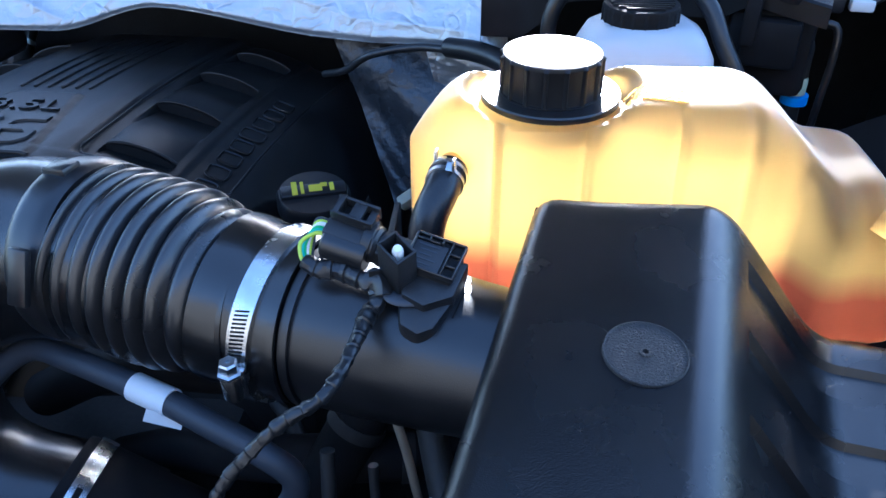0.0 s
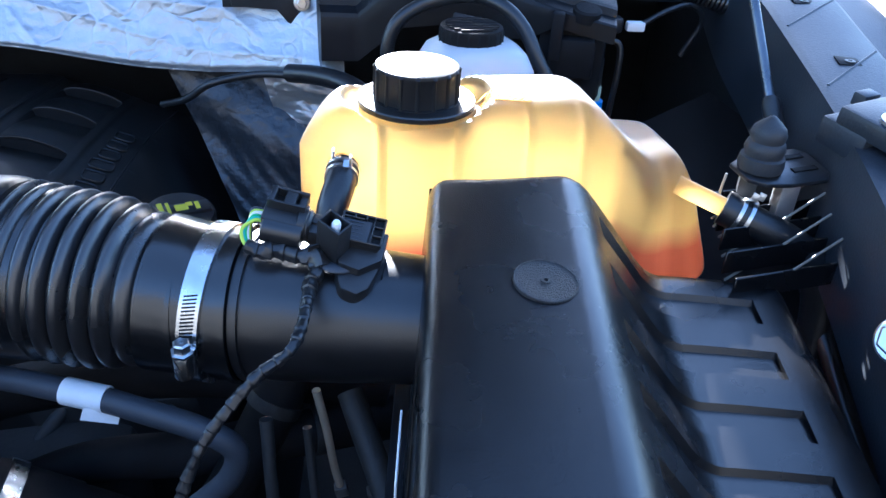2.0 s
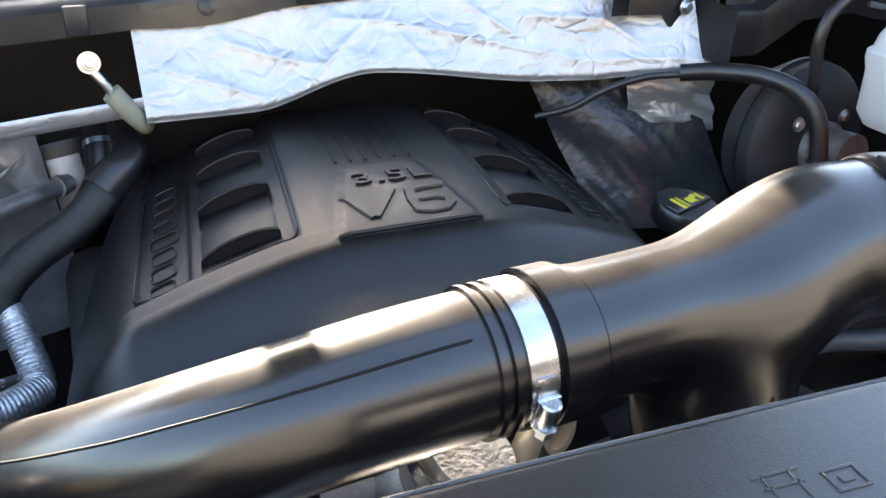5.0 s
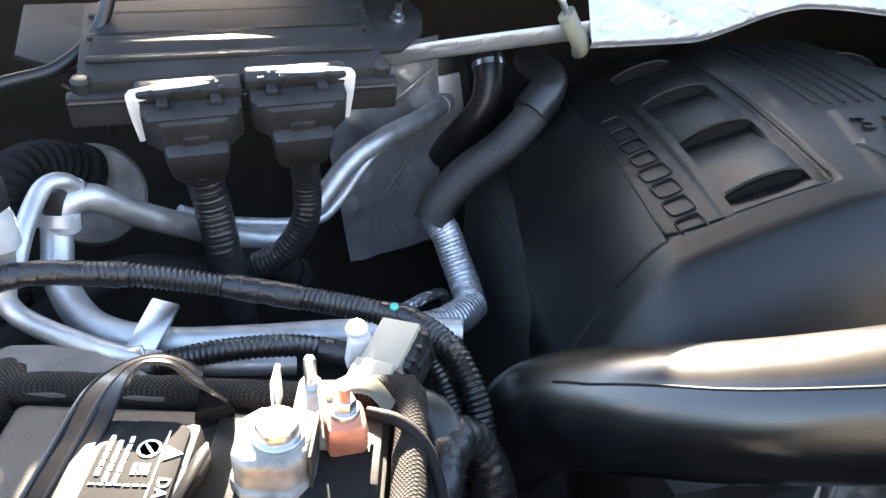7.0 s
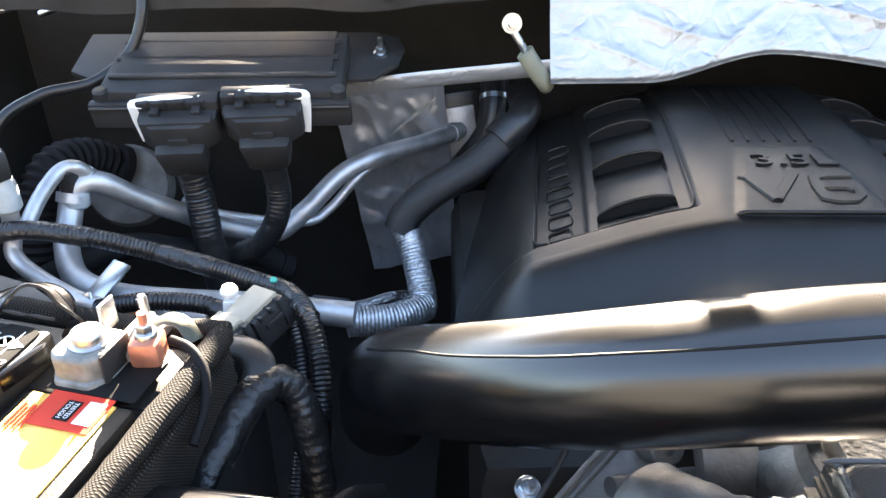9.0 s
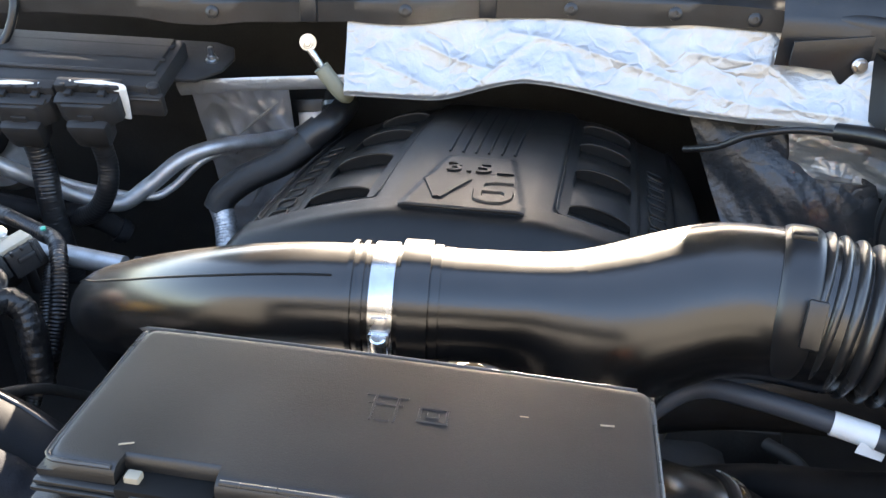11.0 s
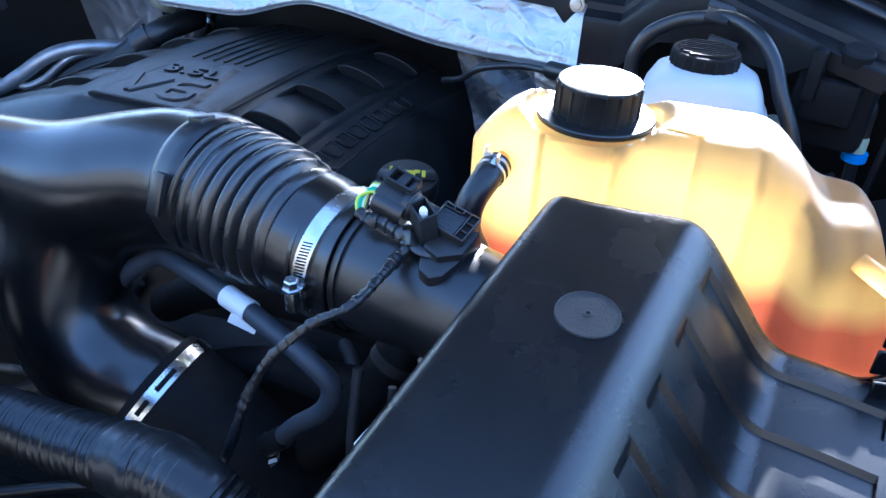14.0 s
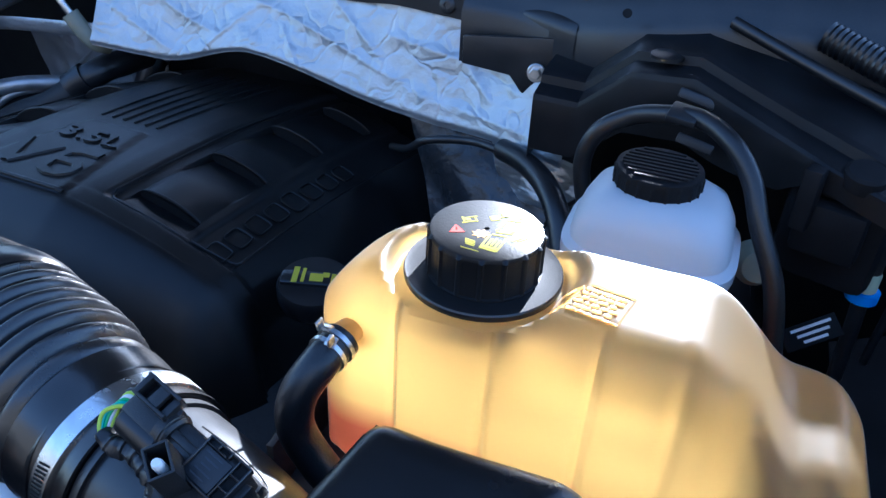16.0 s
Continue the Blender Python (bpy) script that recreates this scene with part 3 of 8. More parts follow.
def wing_f(u, v):
    # u runs along the bay (y), v across
    x0 = 0.268 + 0.36 * (u - 0.2) - 0.04 * smooth(u, 0.3, 0.75)
    z0 = 1.172 + 0.165 * (u - 0.2) - 0.06 * max(0.0, u - 0.6)
    prof = [(0.0, -0.10), (0.0, -0.03), (0.004, -0.002), (0.012, 0.0), (0.075, 0.004), (0.082, 0.001), (0.09, -0.012), (0.14, -0.012), (0.16, 0.006), (0.5, -0.02)]
    i = min(int(v), len(prof) - 2)
    f = v - i
    dx, dz = (prof[i][k] * (1 - f) + prof[i + 1][k] * f for k in (0, 1))
    return (x0 + dx, u, z0 + dz)


part("flange", sheet(frange(-0.1, 1.2, 70), [k / 2 for k in range(19)], wing_f), WING, wing)
for y in (0.455, 0.56, 0.67, 0.78, 0.92):
    pts = [Vector(wing_f(y + 0.012 * k, 3.0 + 0.25 * k)) - Vector((0, 0, 0.0004)) for k in range(5)]
    part("pressed_seam", tube(pts, 0.0015, 8, 24, flat=0.8), WING, wing)
for y in (0.49, 0.61, 0.74):
    x, _, z = wing_f(y, 3.5)
    part("square_hole", rbox(basis((x, y, z - 0.0004), (0, -0.16, 1), (1, -0.25, 0)), 0.020, 0.015, 0.0010, 0.0003), INK_SHADE, wing, "punched square hole")
    part("rivet", lathe(basis((x + 0.001, y - 0.001, z + 0.0004)), [(0.0045, 0), (0.0045, 0.0006), (0.002, 0.0006), (0.002, 0)], 14), WING, wing)
b = rbox(basis((0.352, 0.394, 1.188), (0, -0.1, 1), (1, 0.3, 0)), 0.050, 0.040, 0.022, 0.003)
rbox(basis((0.372, 0.372, 1.204), (0, -0.1, 1), (1, 0.3, 0)), 0.075, 0.070, 0.016, 0.003, bm=b)
rbox(basis((0.372, 0.425, 1.206), (0, -0.1, 1), (1, 0.3, 0)), 0.018, 0.012, 0.014, 0.002, bm=b)
part("bracket", b, WING, wing, "stepped black bracket")
part("bolt_head", lathe(basis((0.352, 0.362, 1.219), (0, -0.1, 1)), [(0.013, 0), (0.013, 0.003), (0.007, 0.004), (0.007, 0.008), (0.003, 0.009), (0, 0.009)], 24), ZINC, wing, "zinc bolt head")

# ---- air filter box ----
A_ORG, A_U, A_V = Vector((0.022, 0.356, 0)), Vector((0.978, -0.208, 0)), Vector((0.208, 0.978, 0))
AB_L, AB_W = 0.262, 0.252


def ab_base(u, v):
    """Height of the lid without its channels: high flat back, a slope and a low shelf; v runs from the rear (0) to the front (AB_L)."""
    top = 1.196 - 0.11 * v
    low = 1.122 - 0.10 * v - 0.06 * (u - 0.15)
    t = sum(min(1.0, max(0.0, (u + d - 0.093) / 0.059)) for d in (-0.010, -0.0065, -0.003, 0.0, 0.003, 0.0065, 0.010)) / 7
    return top * (1 - t) + low * t


AB_CH = [0.0247, 0.070, 0.1136, 0.155, 0.196, 0.235]


def ab_z(u, v):
    z = ab_base(u, v)
    steep = math.hypot(1.0, (ab_base(u + 0.002, v) - ab_base(u - 0.002, v)) / 0.004)
    for c in AB_CH:
        if c < v < c + 0.0215 and 0.1072 < u < 0.2225:
            z -= (0.0039 - 0.03 * (v - c)) * steep * min(1.0, (v - c) / 0.0022)
    r = 0.012
    du, dv = min(u, AB_W - u), min(v, AB_L - v)
    d = r - math.hypot(r - du, r - dv) if du < r and dv < r else min(du, dv)
    d = max(0.0, d)
    if d < r:
        z -= r - math.sqrt(max(0, r * r - (r - d) ** 2))
    return z


def ab_point(u, v, z=None):
    back = (0.006 + 0.020 * smooth(u, 0.0, 0.12) + 0.004 * smooth(u, 0.12, 0.2)) * (1 - v / AB_L)
    p = A_ORG + A_U * u - A_V * (v - back)
    return Vector((p.x, p.y, ab_z(u, v) if z is None else z))


us = sorted(set([0, 0.0005, 0.0015, 0.003, 0.005, 0.008, 0.012, 0.03, 0.05, 0.07] + [q for q in frange(0.078, 0.17, 46) if not 0.1052 < q < 0.1088] + [0.1055, 0.1070, 0.1074, 0.1086] + frange(0.17, 0.22, 8) + [0.2223, 0.2227] + [AB_W - q for q in (0, 0.0005, 0.0015, 0.003, 0.005, 0.008, 0.012)]))
vs = set([0, 0.0005, 0.0015, 0.003, 0.005, 0.008, 0.012] + [AB_L - q for q in (0, 0.0005, 0.0015, 0.003, 0.005, 0.008, 0.012)])
for c in AB_CH:
    vs |= {c - 0.006, c - 0.0008, c, c + 0.0022, c + 0.0030, c + 0.008, c + 0.015, c + 0.0203, c + 0.0211, c + 0.0215, c + 0.0223, c + 0.026}
vs = sorted(v for v in vs if 0 <= v <= AB_L)
box = thing("air_filter_box", "large black grained plastic air filter box with stepped ribs", "air filter box", ab_point(0.12, 0.13, 0.92))
lid = part("lid", sheet(us, vs, lambda u, v: ab_point(u, v), 0.0), GRAIN, box)
# walls of the lid, flaring a little down to the seam
b = bmesh.new()
edge = [(u, 0.0) for u in frange(0, AB_W, 30)] + [(AB_W, v) for v in frange(0, AB_L, 30)][1:] + [(u, AB_L) for u in frange(AB_W, 0, 30)][1:] + [(0.0, v) for v in frange(AB_L, 0, 30)][1:-1]
rows = []
for k, (drop, flare) in enumerate([(0.0, 0.0), (0.5, 0.003), (1.0, 0.006)]):
    ring = []
    for u, v in edge:
        cu, cv = u - AB_W / 2, v - AB_L / 2
        s = 1 + flare / (0.13)
        z0 = ab_z(u, v)
        ring.append(b.verts.new(ab_point(AB_W / 2 + cu * s, AB_L / 2 + cv * s, z0 + (1.070 - z0) * drop)))
    rows.append(ring)
for p, q in zip(rows, rows[1:]):
    for k in range(len(p)):
        b.faces.new((p[k], p[(k + 1) % len(p)], q[(k + 1) % len(p)], q[k]))
part("lid_wall", b, GRAIN, box)
c = ab_point(AB_W / 2, AB_L / 2, 0.93)
part("lower_box", rbox(basis(c, (0, 0, 1), A_U), AB_W + 0.010, AB_L + 0.012, 0.134, 0.006), GRAIN, box)
part("rim", rbox(basis(ab_point(AB_W / 2, AB_L / 2, 1.063), (0, 0, 1), A_U), AB_W + 0.030, AB_L + 0.040, 0.007, 0.0015), DULLBLACK, box)
for k in range(10):
    u = 0.004 + 0.0245 * k
    part("rib", rbox(basis(ab_point(u, AB_L + 0.0085, 1.068), (0, 0.10, 1), A_U), 0.0022, 0.011, 0.038, 0.0006, 1), PLASTIC, box)
disc = basis(ab_point(0.0635, 0.106, ab_z(0.0635, 0.106) + 0.0004), Vector((0.02, -0.11, 1)), A_U)
part("textured_disc", lathe(disc, [(0.0174, -0.001), (0.0174, 0.0008), (0.0169, 0.0011), (0.0164, 0.0006), (0.003, 0.0006), (0.0026, 0.0014), (0.0012, 0.0014), (0.0011, -0.001), (0, -0.001)], 48),
     mat("stippled_plastic", (0.011, 0.011, 0.012), 0.6, var=0.3, bump=1.0, bscale=1100), box, "stippled round mark")
lb = basis(ab_point(-0.0068, 0.185, 1.14), -A_U, A_V)
part("sticker", rbox(lb @ pose(0, 0, 0), 0.045, 0.02, 0.001, 0.0003), PAPER, box, "white printed sticker")
for k in range(3):
    part("print_bar", rbox(lb @ pose(0.006 * (k - 1), 0, 0.001), 0.003, 0.014, 0.0004, 0), INK_SHADE, box, "unreadable print")

# ---- measuring tube, bellows, clamps ----
T_A, T_C, T_B = Vector((0.03, 0.294, 1.128)), Vector((-0.106, 0.341, 1.122)), Vector((-0.218, 0.377, 1.1305))
tube_axis = (T_C - T_A).normalized()
mt = thing("air_meter_tube", "black plastic air meter tube into the filter box", "intake tube", T_A.lerp(T_C, 0.5))
part("tube", tube([T_A + Vector((0.03, -0.01, 0)), T_A, T_A.lerp(T_C, 0.35), T_A.lerp(T_C, 0.7), T_C, T_C + tube_axis * 0.01], 0.0445, 56, 40, lambda s, L: 0.84 + 0.16 * smooth(s, 0.02, L * 0.8) + 0.12 * smooth(0.045 - s, 0, 0.03)), SATIN, mt)
part("collar", band(basis(T_C - tube_axis * 0.022, tube_axis), 0.0442, 0.005, 0.0025), SATIN, mt)
seam = basis(T_A.lerp(T_C, 0.42), tube_axis)
sp = []
for k in range(24):
    a = -2.3 + 2.2 * k / 23
    sp.append(T_A.lerp(T_C, 0.42 + 0.02 * math.sin(3 * a)) + (seam.to_3x3() @ Vector((math.cos(a), math.sin(a), 0))) * 0.0410)
part("mould_seam", tube(sp, 0.0004, 6, 60), INK_SHADE, mt)
line = [(0.70, -1.25), (0.60, -1.22), (0.50, -1.20), (0.40, -1.22), (0.33, -1.32), (0.30, -1.5), (0.29, -1.8), (0.29, -2.1)]
part("mould_line", tube([T_A.lerp(T_C, q) + (seam.to_3x3() @ Vector((math.cos(a), math.sin(a), 0))) * (0.0445 * (0.84 + 0.16 * smooth((T_A - T_C).length * q + 0.0316, 0.02, 0.1516)) + 0.0001) for q, a in line], 0.0005, 6, 60), INK_SHADE, mt)

b_dir = (T_B - T_C).normalized()
duct = thing("intake_duct", "black moulded intake duct with ribbed bellows", "intake duct", (-0.4, 0.4, 0.95))
PITCH = 0.0117
part("bellows", tube([T_C + b_dir * 0.034, T_C.lerp(T_B, 0.6), T_B, T_B + Vector((-0.016, 0.005, 0.002))], 0.0550, 64, 190,
     lambda s, L: ((0.93 + 0.07 * smooth(s, 0.0, 0.05)) * (0.86 + 0.14 * (0.45 + 0.55 * smooth(s, 0.005, 0.035)) * abs(math.sin(math.pi * (s - 0.006) / PITCH)) ** 0.8)) if s > 0.006 else 0.80), BELLOWS, duct, "ribbed rubber bellows")
part("cuff", tube([T_C - tube_axis * 0.018, T_C + tube_axis * 0.008, T_C + b_dir * 0.038], 0.0475, 56, 24, lambda s, L: 1 + 0.03 * smooth(s, L * 0.55, L)), PIPE, duct, "smooth rubber cuff")
part("cuff_bead", band(basis(T_C - tube_axis * 0.0165, tube_axis), 0.0472, 0.004, 0.0022, 56), PIPE, duct)
part("cuff_bead", band(basis(T_C + tube_axis * 0.015, tube_axis), 0.0472, 0.003, 0.0016, 56), PIPE, duct)
part("inlet_ring", tube([T_B + Vector((-0.006, 0.002, 0.001)), T_B + Vector((-0.030, 0.009, 0.0))], 0.0560, 64, 14, lambda s, L: 1 - 0.05 * abs(2 * s / L - 1) ** 4), SATIN, duct, "glossy inlet ring")
part("ring_clip", rbox(basis(T_B + Vector((-0.026, -0.052, 0.022)), (-0.2, -0.9, 0.35), (1, -0.3, 0)), 0.012, 0.032, 0.005, 0.0015), SATIN, duct)
part("ring_clip", rbox(basis(T_B + Vector((-0.022, 0.004, 0.053)), (-0.1, 0.05, 1.0), (1, -0.3, 0)), 0.016, 0.014, 0.006, 0.0015), SATIN, duct)
# shoulder, down branch and crossover, blown as one body with soft blends
def along(p, pts, radii):
    """Distance of the points p to a run of round sections."""
    c, _ = spline(pts, 70)
    c = np.array([tuple(q) for q in c])
    r = np.interp(np.linspace(0, 1, len(c)), np.linspace(0, 1, len(radii)), radii)
    best = np.full(len(p), 9.0)
    for a, b_, ra, rb in zip(c, c[1:], r, r[1:]):
        ab = b_ - a
        h = np.clip(((p - a) @ ab) / (ab @ ab), 0, 1)
        best = np.minimum(best, np.linalg.norm(p - a - h[:, None] * ab, axis=1) - (ra + (rb - ra) * h))
    return best


def melt(a, b_, k):
    h = np.maximum(k - np.abs(a - b_), 0) / k
    return np.minimum(a, b_) - h * h * k / 4


SHOULDER = [(-0.215, 0.377, 1.1275), (-0.235, 0.383, 1.1275), (-0.258, 0.390, 1.1270), (-0.283, 0.392, 1.1250), (-0.310, 0.389, 1.1175), (-0.339, 0.382, 1.1020), (-0.361, 0.376, 1.0770), (-0.373, 0.360, 1.0430), (-0.369, 0.346, 1.0060), (-0.349, 0.336, 0.9750), (-0.317, 0.331, 0.9560), (-0.277, 0.328, 0.947), (-0.255, 0.327, 0.937)]
CROSSOVER = [(-0.285, 0.388, 1.121), (-0.325, 0.385, 1.117), (-0.365, 0.381, 1.1155), (-0.43, 0.378, 1.1135), (-0.52, 0.378, 1.1120)]


def duct_field(p):
    d = along(p, SHOULDER, (0.0545, 0.0545, 0.0540, 0.0525, 0.0505, 0.0500, 0.0515, 0.0525, 0.0525, 0.0525, 0.0525, 0.0530, 0.0525))
    return melt(d, along(p, CROSSOVER, (0.033, 0.0395, 0.0408, 0.0408, 0.0406)), 0.036)


def skinned(field, lo, hi, step):
    """Closed mesh of the surface where the field is zero, one vertex in every cell that it crosses."""
    axes = [np.arange(a, b_, step) for a, b_ in zip(lo, hi)]
    n = [len(a) for a in axes]
    val = field(np.stack(np.meshgrid(*axes, indexing="ij"), -1).reshape(-1, 3)).reshape(n)
    ins = val < 0
    cells = np.zeros([k - 1 for k in n], int)
    for o in np.ndindex(2, 2, 2):
        cells += ins[o[0]:n[0] - 1 + o[0], o[1]:n[1] - 1 + o[1], o[2]:n[2] - 1 + o[2]]
    act = np.argwhere((cells > 0) & (cells < 8))
    index = {tuple(c): k for k, c in enumerate(act.tolist())}
    pts = np.array(lo) + (act + 0.5) * step
    for _ in range(5):
        f0 = field(pts)
        grad = np.stack([field(pts + np.eye(3)[a] * 1e-4) - f0 for a in range(3)], -1) / 1e-4
        pts = pts - np.clip(f0, -step, step)[:, None] * grad / np.maximum((grad ** 2).sum(1), 0.2)[:, None]
    b_ = bmesh.new()
    vs_ = [b_.verts.new(q) for q in pts]
    for a in range(3):
        e, g = (a + 1) % 3, (a + 2) % 3
        up = [slice(None)] * 3
        dn = [slice(None)] * 3
        up[a], dn[a] = slice(1, None), slice(None, -1)
        for c in np.argwhere(ins[tuple(up)] != ins[tuple(dn)]).tolist():
            quad = []
            for oe, og in ((0, 0), (-1, 0), (-1, -1), (0, -1)):
                q = list(c)
                q[e] += oe
                q[g] += og
                quad.append(index.get(tuple(q)))
            if None not in quad:
                b_.faces.new([vs_[k] for k in quad])
    return b_


part("branch", skinned(duct_field, (-0.60, 0.25, 0.87), (-0.19, 0.47, 1.20), 0.0046), PIPE, duct)
for x, w, t in ((-0.4975, 0.020, 0.0055), (-0.4835, 0.006, 0.0028), (-0.4755, 0.007, 0.0014)):
    part("cuff", band(basis((x, 0.378, 1.1122), (1, 0, 0.005)), 0.0402, w, t, 56), PIPE, duct)
# lower clamp on the branch: a flat band with a long slot
b_ax = Vector((0.85, -0.05, -0.50)).normalized()
cl = basis((-0.277, 0.328, 0.947), b_ax, (0.35, -0.64, 0.69))
part("cuff", tube([Vector((-0.277, 0.328, 0.947)) - b_ax * 0.013, Vector((-0.277, 0.328, 0.947)), Vector((-0.277, 0.328, 0.947)) + b_ax * 0.045], 0.0552, 48, 24, lambda s, L: 0.985 + 0.015 * smooth(s, 0.001, 0.004)), DULLBLACK, duct, "matte rubber cuff")
part("clamp_band", band(cl, 0.0556, 0.0115, 0.0012), STEEL, duct, "stainless clamp band")
for a, w in ((-16, 0.022), (12, 0.014)):
    part("clamp_slot", rbox(cl @ pose(0, 0, 0, 0, 0, a) @ pose(0.0562, 0, 0, 0, 90, 0), 0.0042, w, 0.0012, 0.0004), INK_SHADE, duct)
part("clamp_buckle", rbox(cl @ pose(0, 0, 0, 0, 0, 32) @ pose(0.0562, 0, 0, 0, 90, 0), 0.014, 0.012, 0.005, 0.002), STEEL, duct)
part("lower_hose", tube([Vector((-0.277, 0.328, 0.947)) + b_ax * 0.03, (-0.22, 0.325, 0.915), (-0.17, 0.33, 0.87), (-0.13, 0.34, 0.80)], 0.053, 40, 30), DULLBLACK, duct, "matte rubber hose")


def worm_clamp(name, m, r, parent_label, ang, group="worm clamps", flip=1, wide=0.0120):
    """Stainless band with fine slots beside a screw housing that lies along the band at the angle ang."""
    th = thing(name, parent_label, "hose clamp", m.translation, group)
    part("band", band(m, r, wide, 0.0010, 72), STEEL, th)
    for k in range(12):
        a = ang + flip * (15 + 2.5 * k)
        part("slot", rbox(m @ pose(0, 0, 0, 0, 0, a) @ pose(r + 0.0008, 0, 0, 0, 90, 0) @ pose(0, 0, 0, 0, 0, 14 * flip), 0.0078, 0.0010, 0.0005, 0, 1), INK_SHADE, th)
    h = m @ pose(0, 0, 0, 0, 0, ang) @ pose(r + 0.0008, 0, 0, 0, 90, 0)
    part("screw_housing", lathe(h @ pose(0, -0.012 * flip, 0.0042, -90 * flip, 0, 0), [(0.0045, 0), (0.0056, 0.001), (0.0056, 0.017), (0.0050, 0.018), (0, 0.018)], 24), STEEL, th)
    part("saddle", rbox(h @ pose(0, -0.002 * flip, 0.0), 0.0140, 0.021, 0.0030, 0.001), STEEL, th)
    part("screw", lathe(h @ pose(0, 0.006 * flip, 0.0046, -90 * flip, 0, 0), [(0.0066, 0), (0.0066, 0.0016), (0.0050, 0.0022), (0.0050, 0.0075), (0.0040, 0.0085), (0.0014, 0.0085), (0.0012, 0.007), (0, 0.007)], 6), ZINC, th, "slotted hexagon screw")
    part("band_tail", rbox(m @ pose(0, 0, 0, 0, 0, ang - 19 * flip) @ pose(r + 0.0011, 0, 0, 0, 90, 0), 0.0112, 0.016, 0.0010, 0.0004), STEEL, th)
    return th


worm_clamp("hose_clamp", basis(T_C + tube_axis * 0.004, tube_axis + Vector((0, 0, 0.10)), (0, -1, 0)), 0.0488, "stainless worm clamp round the bellows cuff", -6)

# left charge pipe
lp = thing("charge_pipe", "glossy black plastic charge pipe bending down at its end", "intake pipe", (-0.7, 0.42, 1.0))
LPTS = [(-0.500, 0.378, 1.112), (-0.56, 0.377, 1.1115), (-0.60, 0.379, 1.107), (-0.64, 0.388, 1.096), (-0.68, 0.405, 1.079), (-0.72, 0.430, 1.056), (-0.76, 0.466, 1.026), (-0.798, 0.513, 0.990), (-0.825, 0.562, 0.945), (-0.832, 0.60, 0.88)]
part("pipe", tube(LPTS, 0.0403, 56, 90), PIPE, lp)
for x_ in (-0.5340, -0.5420):
    part("lip", band(basis((x_, 0.3775, 1.1119), (1, 0, 0.01)), 0.0400, 0.0035, 0.0030, 56), PIPE, lp)
c2, _ = spline(LPTS, 60)
seam_pts = []
for p, q in zip(c2[6:46], c2[7:47]):
    t_ = (q - p).normalized()
    d_ = Vector((0, -0.56, 0.83))
    seam_pts.append(p + (d_ - t_ * d_.dot(t_)).normalized() * 0.0404)
part("mould_seam", tube(seam_pts, 0.0009, 6, 110), INK_SHADE, lp)
worm_clamp("hose_clamp", basis((-0.5195, 0.378, 1.1120), (1, 0, 0.01), (0, -1, 0)), 0.0416, "wide stainless worm clamp joining the two intake pipes", 12, wide=0.0165)

# ---- coolant expansion tank ----
tk = thing("coolant_tank", "translucent milky plastic coolant tank part filled with orange coolant", "coolant tank", (0.1, 0.48, 1.03))
X0, X1 = -0.0532, 0.2395
TOPX = (-0.056, -0.048, -0.036, -0.020, 0.0, 0.04, 0.08, 0.125, 0.150, 0.165, 0.182, 0.200, 0.218, 0.234, 0.246)
TOPZ = (1.1754, 1.1855, 1.1973, 1.2050, 1.2064, 1.2077, 1.2085, 1.2085, 1.2092, 1.2045, 1.1885, 1.1700, 1.1690, 1.1730, 1.1600)


def tank_top(x):
    """Height of the top line, softened between its bends."""
    return sum(float(np.interp(x + d, TOPX, TOPZ)) for d in (-0.007, -0.0035, 0.0, 0.0035, 0.007)) / 5


def tank_front(x):
    """Front wall: four columns that step forward to the right, with shallow joints, and a deep waist before the end lobe."""
    y = 0.432 - 0.007 * smooth(x, -0.001, 0.006) - 0.003 * smooth(x, 0.053, 0.060) - 0.003 * smooth(x, 0.107, 0.114)
    for c in (0.001, 0.055, 0.109):
        y += 0.003 * math.exp(-((x - c) / 0.0028) ** 2)
    y += 0.009 * math.exp(-((x - 0.183) / 0.011) ** 2) + 0.004 * math.exp(-((x - 0.150) / 0.004) ** 2)
    y += 0.005 * math.exp(-((x - 0.2165) / 0.005) ** 2) - 0.016 * smooth(x, 0.186, 0.204)
    return y


